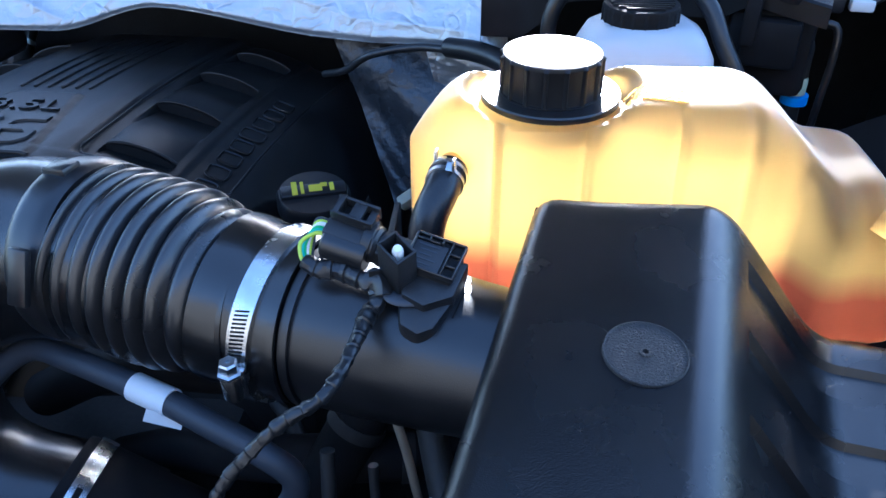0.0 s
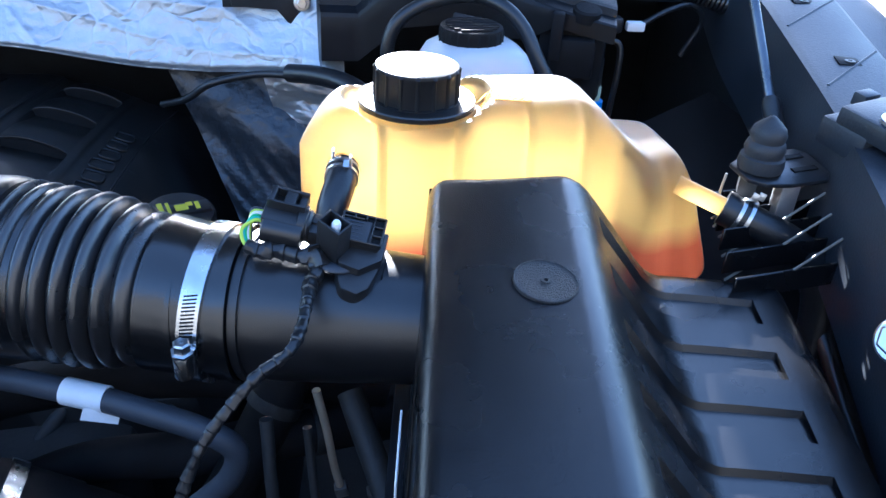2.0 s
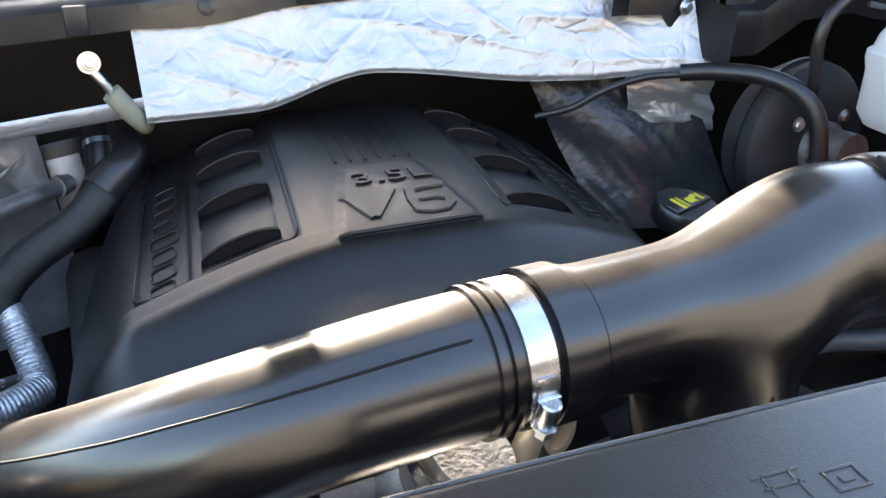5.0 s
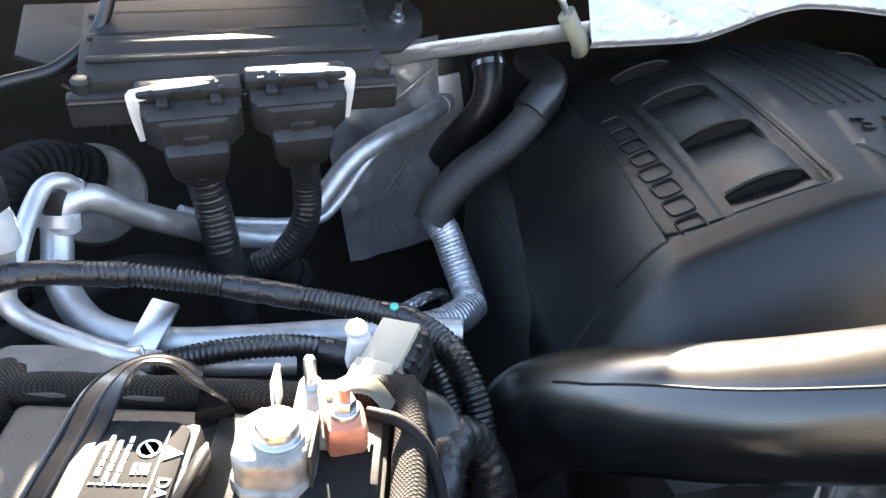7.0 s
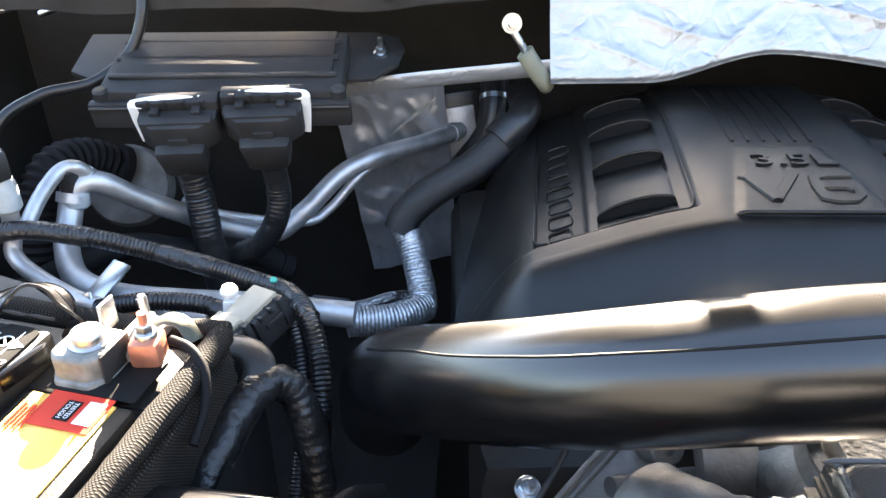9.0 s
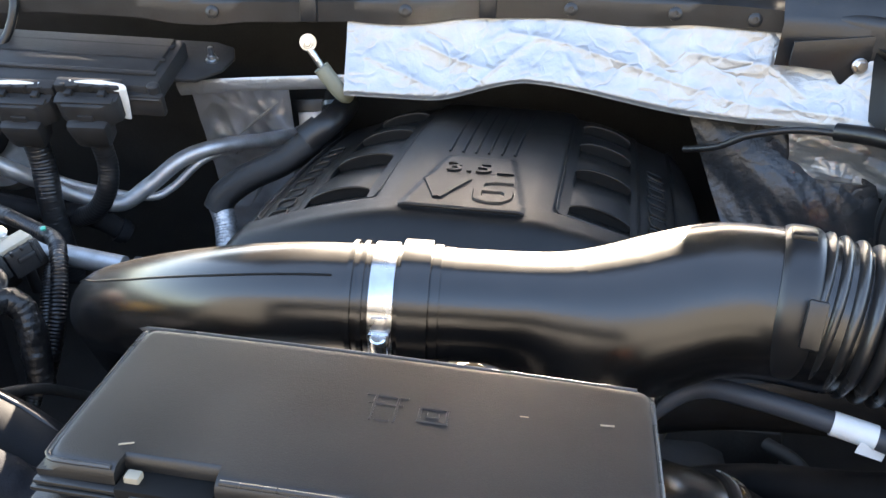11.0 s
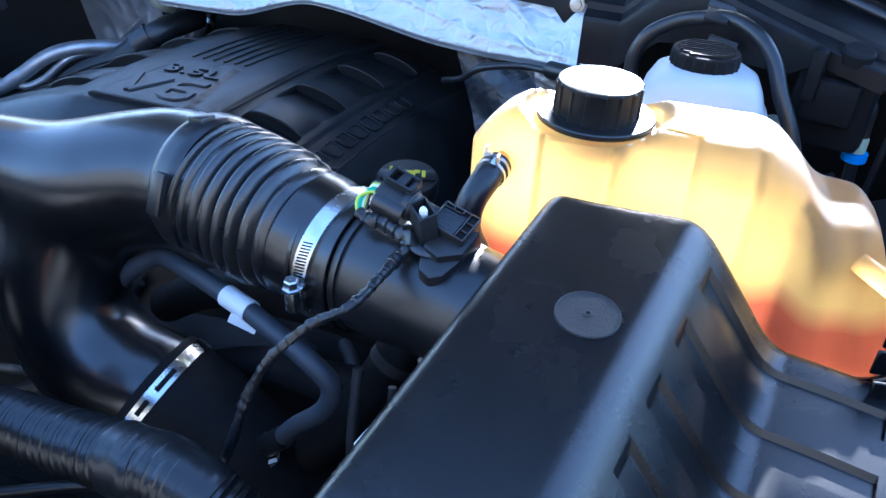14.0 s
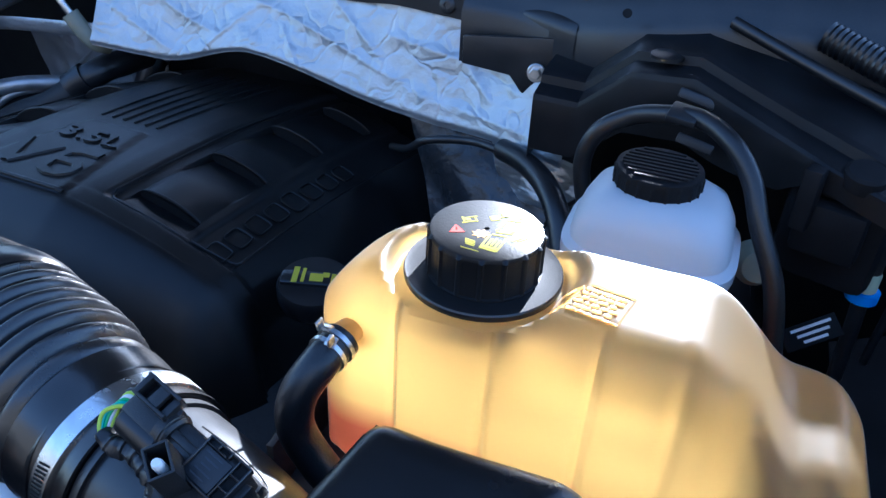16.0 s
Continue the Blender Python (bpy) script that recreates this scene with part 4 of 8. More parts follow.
def tank_ring(x):
    e = min(x - X0, X1 - x)
    r_end = 0.028 if x < 0.1 else 0.030
    shrink = 0.0 if e > r_end else r_end - math.sqrt(max(0, r_end ** 2 - (r_end - e) ** 2))
    yf = tank_front(x) + shrink
    yb = max(yf + 0.004, 0.5256 - 0.0392 * min(1.0, max(0.0, -x / 0.055)) ** 1.5 - shrink)
    zt, zb = tank_top(x) - 0.25 * shrink, 1.050
    cy, cz, hy, hz = (yf + yb) / 2, (zt + zb) / 2, (yb - yf) / 2, (zt - zb) / 2
    r = min(0.0285, hy * 0.98, hz * 0.98)
    pts = []
    for sy, sz, a0 in ((1, 1, 0), (-1, 1, 90), (-1, -1, 180), (1, -1, 270)):
        for k in range(9):
            a = radians(a0 + 90 * k / 8)
            pts.append((cy + sy * (hy - r) + r * math.cos(a), cz + sz * (hz - r) + r * math.sin(a)))
    out = []
    for i, p in enumerate(pts):
        q = pts[(i + 1) % len(pts)]
        out.append(p)
        if i % 9 == 8:
            out += [(p[0] + (q[0] - p[0]) * g / 14, p[1] + (q[1] - p[1]) * g / 14) for g in range(1, 14)]
    # round seat for the cap, lower than the shell round it; the end wall leans outwards towards the foot; the front is slightly dished under the shoulder line
    res = []
    for y, z in out:
        if z > 1.19:
            z -= max(0.0, z - 1.1945) * (1 - smooth(math.hypot(x - 0.034, y - 0.478), 0.047, 0.058))
        front = smooth(cy - y, 0.2 * hy, 0.9 * hy)
        y += 0.0035 * front * smooth(z, 1.150, 1.168) * smooth(zt - z, 0.004, 0.022) * smooth(x, 0.03, 0.06)
        res.append((x + 0.393 * max(0.0, 1.165 - z) * min(1.0, max(0.0, (x - 0.20) / 0.04)), y, z))
    return res


xs = [X0 + 0.028 * (1 - math.cos(radians(90 * k / 10))) for k in range(11)] + frange(X0 + 0.0295, X1 - 0.0315, 150) + [X1 - 0.030 * (1 - math.cos(radians(90 * k / 10))) for k in range(10, -1, -1)]
b = bmesh.new()
rings = [[b.verts.new(p) for p in tank_ring(x)] for x in xs]
for p, q in zip(rings, rings[1:]):
    for k in range(len(p)):
        b.faces.new((p[k], p[(k + 1) % len(p)], q[(k + 1) % len(p)], q[k]))
b.faces.new(rings[0])
b.faces.new(rings[-1][::-1])
part("body", b, TANK, tk)
CAPC = Vector((0.034, 0.478, 1.196))


def nubbed(m, prof, nubs, depth, wide, lo, hi, seg=240, turn=0.0):
    """A turned cap with small upright grip nubs between two heights."""
    b_ = bmesh.new()
    rings_ = []
    for r, z in prof:
        ring_ = []
        for k in range(seg):
            a = 2 * math.pi * k / seg
            ph = abs(((a + turn) * nubs / (2 * math.pi)) % 1.0 - 0.5)
            rr = r + (depth * smooth(ph, 0.5 - wide, 0.5 - wide * 0.45) if lo <= z <= hi else 0.0)
            ring_.append(b_.verts.new((rr * math.cos(a), rr * math.sin(a), z)))
        rings_.append(ring_)
    for p, q in zip(rings_, rings_[1:]):
        for k in range(seg):
            b_.faces.new((p[k], p[(k + 1) % seg], q[(k + 1) % seg], q[k]))
    b_.faces.new(rings_[0][::-1])
    b_.faces.new(rings_[-1])
    bmesh.ops.remove_doubles(b_, verts=b_.verts, dist=1e-6)
    bmesh.ops.transform(b_, matrix=m, verts=b_.verts)
    return b_


part("neck", lathe(basis(CAPC + Vector((0, 0, -0.012))), [(0.036, 0), (0.036, 0.012), (0.03, 0.014), (0.03, 0.0)], 40), TANK, tk)
part("neck_flange", lathe(basis(CAPC), [(0.028, 0), (0.0425, 0), (0.0440, 0.001), (0.0442, 0.0042), (0.0435, 0.0052), (0.0400, 0.0046), (0.028, 0.0042)], 72), SATIN, tk, "black plastic neck flange")
cap = part("cap", nubbed(basis(CAPC + Vector((0, 0, 0.0035))), [(0.0318, 0), (0.0318, 0.0018), (0.0308, 0.0022), (0.0306, 0.0225), (0.0308, 0.0232), (0.0311, 0.0245), (0.0305, 0.0262), (0.0295, 0.0265), (0.0015, 0.0265), (0.0014, 0.0225), (0.0, 0.0225)], 16, 0.0016, 0.13, 0.0020, 0.0250, turn=0.15), CAPPLASTIC, tk, "black ribbed pressure cap")
top = basis(CAPC + Vector((0, 0, 0.0300)), (0, 0, 1))


def cap_mark(name, x, y, w, h, turn, material, label):
    part(name, rbox(top @ pose(x / 1000, y / 1000, 0.0, 0, 0, turn), w / 1000, h / 1000, 0.0002, 0), material, cap, label)


# printed symbols on the cap: an open book, a cap over a level box, a steam burst, two ruled boxes and small print
for x, y, w, h, turn in ((-12.0, 7.2, 8.0, 0.8, 38), (-11.0, 2.4, 8.0, 0.8, 38), (-14.6, 3.4, 0.8, 5.5, 38), (-8.5, 6.6, 0.8, 5.5, 38), (-11.6, 5.0, 0.6, 4.5, 38), (-12.9, 4.4, 2.2, 2.2, 38),
                         (0.6, 11.6, 5.0, 4.6, 38), (4.2, 14.4, 4.2, 1.0, 38), (3.6, 16.4, 1.0, 3.6, 38), (6.2, 16.0, 3.0, 1.0, 38),
                         (7.0, 6.2, 1.2, 13.0, -15), (11.6, 13.2, 8.6, 1.0, 8), (15.6, 6.4, 1.2, 13.0, -15), (10.0, -0.6, 9.0, 1.4, 8), (11.2, 1.6, 1.6, 3.4, -15), (13.4, 2.0, 1.4, 3.6, -15), (8.8, 1.2, 1.4, 3.0, -15),
                         (6.6, -19.4, 9.0, 1.2, -3), (3.0, -12.2, 1.2, 14.5, -5), (12.0, -12.0, 1.2, 15.5, -5), (8.6, -4.0, 8.4, 1.2, 5), (5.4, -12.4, 1.3, 8.0, -5), (7.6, -11.4, 1.3, 8.0, -5), (9.8, -12.6, 1.3, 8.0, -5), (7.4, -17.4, 8.0, 2.2, -3),
                         (-4.4, -14.6, 5.6, 0.7, -8), (-4.0, -16.0, 5.6, 0.7, -8), (-3.6, -17.4, 5.6, 0.7, -8), (-3.2, -18.8, 5.0, 0.7, -8),
                         (18.6, -3.2, 9.0, 1.1, 55), (21.2, -2.6, 8.0, 1.1, 55), (17.8, 14.0, 2.6, 1.0, 40), (14.4, 17.6, 3.4, 1.0, 30), (-2.0, -22.8, 10.0, 0.6, -4)):
    cap_mark("printed_mark", x, y, w, h, turn, YELLOW, "yellow printed symbol")
part("warning_mark", prism(top @ pose(-0.0148, -0.0072, 0, 0, 0, 25), [(-0.0042, -0.0034), (0.0042, -0.0034), (0, 0.0044)], 0.0002), RED, cap, "red warning triangle")
cap_mark("warning_mark", -14.9, -7.0, 0.8, 3.0, 25, CAPPLASTIC, "")
part("warning_mark", prism(top @ pose(-0.0012, -0.0064, 0, 0, 0, 20), [(0.0052 * (1.0 if k % 2 else 0.6) * math.cos(k * math.pi / 8), 0.0046 * (1.0 if k % 2 else 0.6) * math.sin(k * math.pi / 8)) for k in range(16)], 0.0002), ORANGE, cap, "orange steam burst")


# moulded text plate that follows the shell
def tank_skin(x, y):
    p = tank_ring(x)
    best = 0.0
    for i, (_, ya, za) in enumerate(p):
        _, yb, zb = p[(i + 1) % len(p)]
        if ya != yb and min(ya, yb) <= y <= max(ya, yb):
            best = max(best, za + (zb - za) * (y - ya) / (yb - ya))
    return best


def on_tank(x, y, lift=0.0002):
    return (x, y, tank_skin(x, y) + lift)


for (xa, ya), (xb, yb_) in (((0.080, 0.478), (0.118, 0.472)), ((0.118, 0.472), (0.113, 0.447)), ((0.113, 0.447), (0.075, 0.453)), ((0.075, 0.453), (0.080, 0.478))):
    part("embossed_frame", tube([on_tank(xa + (xb - xa) * g, ya + (yb_ - ya) * g, 0.0001) for g in frange(0, 1, 6)], 0.0006, 6, 14), TANK, tk)
random.seed(8)
for k in range(6):
    y = 0.4735 - 0.0042 * k
    x = 0.0825 - 0.0007 * k
    while x < 0.112 - 0.0007 * k:
        w = random.uniform(0.002, 0.0048)
        yy = y - 0.16 * (x - 0.08)
        part("embossed_print", tube([on_tank(x, yy), on_tank(x + w / 2, yy - 0.0004), on_tank(x + w, yy)], 0.0009, 6, 6), TANK, tk, "unreadable embossed print")
        x += w + 0.0014
nip = basis((0.240, 0.402, 1.148), (0.0187, -0.0135, -0.006))
part("outlet", lathe(nip, [(0.0072, -0.02), (0.0072, 0.02), (0.0082, 0.022), (0.0082, 0.026), (0.0070, 0.03)], 24), TANK, tk)
part("inlet", lathe(basis((-0.024, 0.437, 1.170), (-0.25, -1, 0.15)), [(0.0075, -0.01), (0.0075, 0.022)], 20), TANK, tk)
# Plate and lip added to block light that leaks down through the tank.
tt = thing("tank_light_block", "black plate added under the coolant tank to block its glow", "tray", (0.09, 0.48, 1.03))
part("plate", rbox(basis((0.085, 0.480, 1.030)), 0.31, 0.15, 0.006, 0.002), DARK, tt)
part("side_lip", rbox(basis((-0.074, 0.480, 1.030)), 0.005, 0.13, 0.045, 0.001), DARK, tt)
part("foot", lathe(basis((0.250, 0.465, 1.045)), [(0.035, 0), (0.036, 0.006), (0.034, 0.012), (0.0, 0.014)], 40), CLEAR, tk, "clear grey mounting foot")


def spring_clip(name, m, r, label):
    """Flat spring clamp: two loops and two raised ears."""
    th = thing(name, label, "hose clamp", m.translation, "spring clamps")
    for z in (-0.0035, 0.0035):
        part("loop", band(m @ pose(0, 0, z), r, 0.0028, 0.001, 32), ZINC, th)
    for s in (-1, 1):
        part("ear", rbox(m @ pose(0.004 * s, r + 0.001, 0.003 * s, -90 + 25 * s, 0, 0), 0.006, 0.006, 0.0012, 0.0004), ZINC, th)
        part("ear", rbox(m @ pose(0.006 * s, r + 0.0055, 0.003 * s, 0, 0, 0), 0.0016, 0.006, 0.005, 0.0004), ZINC, th)
    return th


h1 = thing("overflow_hose", "black rubber hose from the tank's front down behind the filter box", "hose", (-0.03, 0.4, 1.1))
part("hose_end", band(basis((-0.0256, 0.4205, 1.1714), (-0.17, -0.97, -0.18)), 0.0104, 0.003, 0.0006, 28), RUBBER, h1)
part("hose", tube([(-0.0255, 0.421, 1.1715), (-0.029, 0.405, 1.168), (-0.036, 0.392, 1.153), (-0.036, 0.388, 1.132), (-0.022, 0.388, 1.108), (0.0, 0.388, 1.085), (0.02, 0.388, 1.06)], 0.0105, 24, 50), RUBBER, h1)
spring_clip("hose_clip", basis((-0.0270, 0.4140, 1.1703), (-0.2, -1, -0.2), (1, 0, 0)), 0.0107, "zinc spring clamp on the small tank hose")
h2 = thing("return_hose", "thick black rubber hose curving down from the tank outlet", "hose", (0.29, 0.38, 1.1))
part("end_bead", tube([(0.2535, 0.392, 1.1440), (0.2575, 0.389, 1.1427)], 0.0132, 22, 6), RUBBER, h2)
part("hose", tube([(0.2545, 0.391, 1.1437), (0.266, 0.383, 1.139), (0.284, 0.374, 1.132), (0.304, 0.366, 1.122), (0.321, 0.360, 1.107), (0.330, 0.354, 1.080), (0.331, 0.348, 1.045), (0.326, 0.34, 1.0)], 0.0128, 28, 60), RUBBER, h2)
spring_clip("hose_clip", basis((0.2655, 0.3834, 1.1393), (0.0187, -0.012, -0.007), (0, 1, 0)), 0.0131, "zinc spring clamp on the thick tank hose")

# ---- brake fluid reservoir ----
br = thing("brake_reservoir", "milky white brake fluid reservoir with black cap", "fluid reservoir", (0.11, 0.62, 1.1))
bb = bmesh.new()
secs = [(1.085, 0.040, 0.040), (1.10, 0.052, 0.046), (1.145, 0.054, 0.048), (1.158, 0.058, 0.051), (1.166, 0.058, 0.051), (1.170, 0.053, 0.047), (1.183, 0.051, 0.045), (1.196, 0.044, 0.039), (1.203, 0.032, 0.030), (1.204, 0.0, 0.0)]
prev = None
for z, hx, hy in secs:
    ring = []
    for k in range(48):
        a = 2 * math.pi * k / 48
        ca, sa = math.cos(a), math.sin(a)
        e = 0.55
        ring.append(bb.verts.new((0.112 + hx * math.copysign(abs(ca) ** e, ca), 0.612 + hy * math.copysign(abs(sa) ** e, sa), z - 0.06 * (hx * abs(ca) if z > 1.18 else 0) * 0.5)))
    if prev:
        for k in range(48):
            bb.faces.new((prev[k], prev[(k + 1) % 48], ring[(k + 1) % 48], ring[k]))
    prev = ring
bmesh.ops.remove_doubles(bb, verts=bb.verts, dist=1e-5)
part("body", bb, BRAKE, br)
bc = part("cap", nubbed(basis((0.108, 0.617, 1.196)), [(0.0292, 0), (0.0292, 0.0015), (0.0284, 0.002), (0.0284, 0.0155), (0.0288, 0.0165), (0.0282, 0.0188), (0.0265, 0.0195), (0.0, 0.0195)], 20, 0.0012, 0.12, 0.0018, 0.0160), DULLBLACK, br, "black ribbed cap")
for k in range(9):
    y = -0.02 + 0.005 * k
    w = 2 * math.sqrt(0.0245 ** 2 - y * y)
    part("raised_print", rbox(basis((0.108, 0.617 + y, 1.2155)), w, 0.0026, 0.0016, 0.0003, 1), DULLBLACK, bc)

# ---- engine cover ----
ec = thing("engine_cover", "black moulded engine cover with vents and raised lettering", "engine cover", (-0.45, 0.72, 0.98))
EC_O, EC_U, EC_V = Vector((-0.47, 0.66, 0)), Vector((1.0, -0.04, 0)), Vector((0.139, 0.990, 0))
LIP_V = [0.001, 0.098, 0.195, 0.292]      # front lips of the four scoops on each side
SC_U, SC_W = 0.139, 0.033


def ec_xy(u, v):
    return EC_O + EC_U * u + EC_V * v


def scoop(d, v):
    """Height of the row of barrel-shaped scoops: each falls from its lip to a recess before the next lip."""
    a = (d - SC_U) / SC_W
    if abs(a) >= 1 or v < LIP_V[0] - 0.020 or v >= LIP_V[-1] + 0.06:
        return 0.0
    if v < LIP_V[0]:
        return -0.006 * (v - LIP_V[0] + 0.020) / 0.020
    k = max(i for i, q in enumerate(LIP_V) if v >= q)
    t = min(1.0, (v - LIP_V[k]) / 0.097)
    side = min(1.0, (1 - abs(a)) / 0.06)
    return (0.0065 * (1 - abs(a) ** 2.4) * (1 - t) ** 0.8 - 0.0075 * smooth(t, 0.35, 1.0)) * side


def ec_base(u, v):
    d, y = abs(u), v + 0.66
    z = 1.072 - 0.55 * max(0, d - 0.07) ** 1.35 - 0.30 * (y - 0.70) ** 2
    if d > 0.225:
        z -= 7.0 * (d - 0.225) ** 1.7
    if y < 0.605:
        z -= 4.6 * (0.605 - y) ** 1.6
    inside = smooth(v, -0.030, -0.022)
    z -= 0.005 * smooth(d, 0.090, 0.096) * inside
    z -= 0.003 * smooth(d, 0.180, 0.183) * inside
    z += 0.004 * smooth(d, 0.224, 0.228) * inside
    # raised trapezoid under the large lettering, open ribbed field behind it
    w = 0.065 - 0.20 * (v + 0.05)
    if -0.050 < v < 0.086:
        z += 0.0028 * smooth(w - abs(u), 0.0, 0.004) * smooth(v, -0.050, -0.046) * smooth(0.086 - v, 0.0, 0.004)
    return z


def ec_z(u, v):
    z = ec_base(u, v) + scoop(abs(u), v)
    p = ec_xy(u, v)
    q = math.hypot(p.x + 0.455, p.y - 0.510)
    z -= 0.030 * (1 - smooth(q, 0.038, 0.044))
    q = math.hypot(p.x + 0.163, p.y - 0.635)
    z -= 0.03 * (1 - smooth(q, 0.055, 0.061))
    return z


def ec_p(u, v, lift=0.0):
    p = ec_xy(u, v)
    return Vector((p.x, p.y, ec_z(u, v) + lift))


dus = [0.090, 0.093, 0.096, SC_U - SC_W - 0.0004, SC_U - SC_W + 0.0003, SC_U - SC_W + 0.002, SC_U + SC_W - 0.002, SC_U + SC_W - 0.0003, SC_U + SC_W + 0.0004, 0.180, 0.183, 0.224, 0.226, 0.228]
exs = sorted(set(frange(-0.30, 0.40, 190) + [s * q for s in (-1, 1) for q in dus]))
eys = set(frange(-0.205, 0.34, 110) + [-0.0505, -0.050, -0.048, -0.046, -0.030, -0.026, -0.022, 0.082, 0.084, 0.0855, 0.0865])
for q in LIP_V:
    eys |= {q - 0.0004, q, q + 0.002, q + 0.005}
part("shell", sheet(exs, sorted(eys), lambda u, v: ec_p(u, v), 0.06), COVER, ec)


def ec_frame(u, v):
    e = 0.004
    nx, ny = (ec_base(u - e, v) - ec_base(u + e, v)) / (2 * e), (ec_base(u, v - e) - ec_base(u, v + e)) / (2 * e)
    p = ec_xy(u, v)
    n = EC_U * nx + EC_V * ny + Vector((0, 0, 1))
    return basis((p.x, p.y, ec_base(u, v)), n, EC_U)


for k in range(6):
    u = -0.040 + 0.0150 * k
    pts = [ec_p(u * (1 + 0.5 * (v - 0.10)), v, 0.0002) for v in frange(0.100, 0.30, 14)]
    part("rib", tube(pts, 0.0017, 8, 60), COVER, ec)
def letter_strip(pts, w):
    """A raised block stroke of width w along points (u, v) on the cover."""
    b_ = bmesh.new()
    n_ = len(pts)
    rows_ = []
    for i in range(n_):
        p0, p1 = Vector(pts[max(i - 1, 0)]), Vector(pts[min(i + 1, n_ - 1)])
        d = (p1 - p0).normalized()
        side = Vector((-d.y, d.x)) * w / 2
        c_ = Vector(pts[i])
        rows_.append([b_.verts.new(ec_p(q.x, q.y, h)) for q, h in ((c_ + side * 1.25, -0.0006), (c_ + side, 0.0020), (c_ - side, 0.0020), (c_ - side * 1.25, -0.0006))])
    for p, q in zip(rows_, rows_[1:]):
        for k in range(3):
            b_.faces.new((p[k], p[k + 1], q[k + 1], q[k]))
    b_.faces.new(rows_[0])
    b_.faces.new(rows_[-1][::-1])
    return b_


def lerp_path(pts, n=10):
    out_ = []
    for p, q in zip(pts, pts[1:]):
        out_ += [(p[0] + (q[0] - p[0]) * k / n, p[1] + (q[1] - p[1]) * k / n) for k in range(n)]
    return out_ + [pts[-1]]


p = ec_p(0.003, 0.046)
part("lettering", lettering("3.5L", basis((p.x, p.y, p.z + 0.0003), (0.0, -0.01, 1), EC_U) @ Matrix.Diagonal((1.25, 0.9, 1, 1)), 0.036, 0.0020), COVER, ec, "raised letters 3.5L", smooth=False)
SIX = [(0.045, 0.017), (0.024, 0.017), (0.012, 0.012), (0.010, -0.006), (0.012, -0.024), (0.024, -0.028), (0.036, -0.027), (0.043, -0.020), (0.043, -0.010), (0.036, -0.004), (0.014, -0.004)]
for stroke in ([(-0.048, 0.018), (-0.028, -0.028)], [(-0.028, -0.028), (-0.004, 0.018)], SIX):
    part("lettering", letter_strip(lerp_path(stroke, 6), 0.0085), COVER, ec, "raised letters V6", smooth=False)
part("plate_edge", tube([ec_p(u, -0.047, 0.0003) for u in frange(-0.063, 0.063, 20)], 0.0021, 10, 50), COVER, ec)
for s in (-1, 1):
    for q in LIP_V:
        arc = [ec_p(s * (SC_U + a * SC_W * 0.97), q + 0.0012, 0.0002) for a in frange(-1, 1, 13)]
        part("vent_lip", tube(arc, 0.0015, 8, 40), COVER, ec)
        # Black sheet over the lip's face paints the shade inside the mouth.
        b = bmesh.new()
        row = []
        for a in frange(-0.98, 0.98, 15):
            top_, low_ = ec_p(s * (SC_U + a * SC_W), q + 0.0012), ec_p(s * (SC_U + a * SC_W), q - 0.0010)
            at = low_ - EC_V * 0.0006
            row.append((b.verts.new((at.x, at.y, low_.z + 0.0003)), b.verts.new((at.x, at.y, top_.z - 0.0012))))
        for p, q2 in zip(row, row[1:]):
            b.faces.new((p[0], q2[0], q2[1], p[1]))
        part("vent_shade", b, INK_SHADE, ec, "black sheet painted as shade in the vent mouth")
    rim = [(0.0935, 0.26), (0.0935, 0.15), (0.0935, 0.0), (0.094, -0.016), (0.099, -0.025), (0.112, -0.027), (0.15, -0.024), (0.19, -0.019), (0.222, -0.014), (0.227, -0.004), (0.226, 0.06), (0.226, 0.14), (0.224, 0.21)]
    part("panel_rim", tube([ec_p(s * d, v, 0.0006) for d, v in rim], 0.0014, 8, 110), COVER, ec)
    # letter-sized raised outlines on the edge strips
    for k in range(8):
        v = -0.014 + 0.0285 * k
        m = ec_frame(s * 0.2035, v)
        hh = 0.0125 if k == (4 if s > 0 else 3) else 0.0105
        pts = [m @ Vector((q[0] * hh, q[1] * 0.0105, 0.0009)) for q in ((-1, -0.6), (-0.7, -1), (0.7, -1), (1, -0.6), (1, 0.6), (0.7, 1), (-0.7, 1), (-1, 0.6), (-1, -0.5))]
        part("raised_outline", tube(pts, 0.0011, 6, 34), COVER, ec, "raised letter-like outline")
oc = thing("oil_filler_cap", "black oil filler cap with yellow printed symbols", "oil cap", (-0.165, 0.635, 1.0))
ocm = basis((-0.165, 0.635, 1.005), (0.05, -0.12, 1), (0.95, 0.3, 0))
part("cap", lathe(ocm, [(0.027, 0), (0.032, 0.004), (0.034, 0.010), (0.034, 0.022), (0.032, 0.026), (0.0, 0.027)], 56), SATIN, oc)
part("grip", rbox(ocm @ pose(0, 0, 0.024), 0.06, 0.018, 0.006, 0.003), SATIN, oc)
for x, y, w, h in ((-0.017, 0.002, 0.005, 0.02), (-0.010, 0.002, 0.003, 0.018), (0.002, 0.0, 0.012, 0.010), (0.010, 0.004, 0.006, 0.006), (0.017, 0.0, 0.004, 0.012)):
    part("printed_mark", rbox(ocm @ pose(x, y, 0.0300), w, h, 0.0004, 0), YELLOW, oc, "yellow printed symbol")
fc = thing("coil_cap", "round black ribbed cap in the front of the engine", "cap", (-0.46, 0.53, 0.98))
part("cap", lathe(basis((-0.455, 0.508, 0.962), (0, -0.5, 1)), [(0.034, 0), (0.034, 0.018), (0.03, 0.022), (0, 0.022)], 72, 24, 0.002, 0.0, 0.019), SATIN, fc)

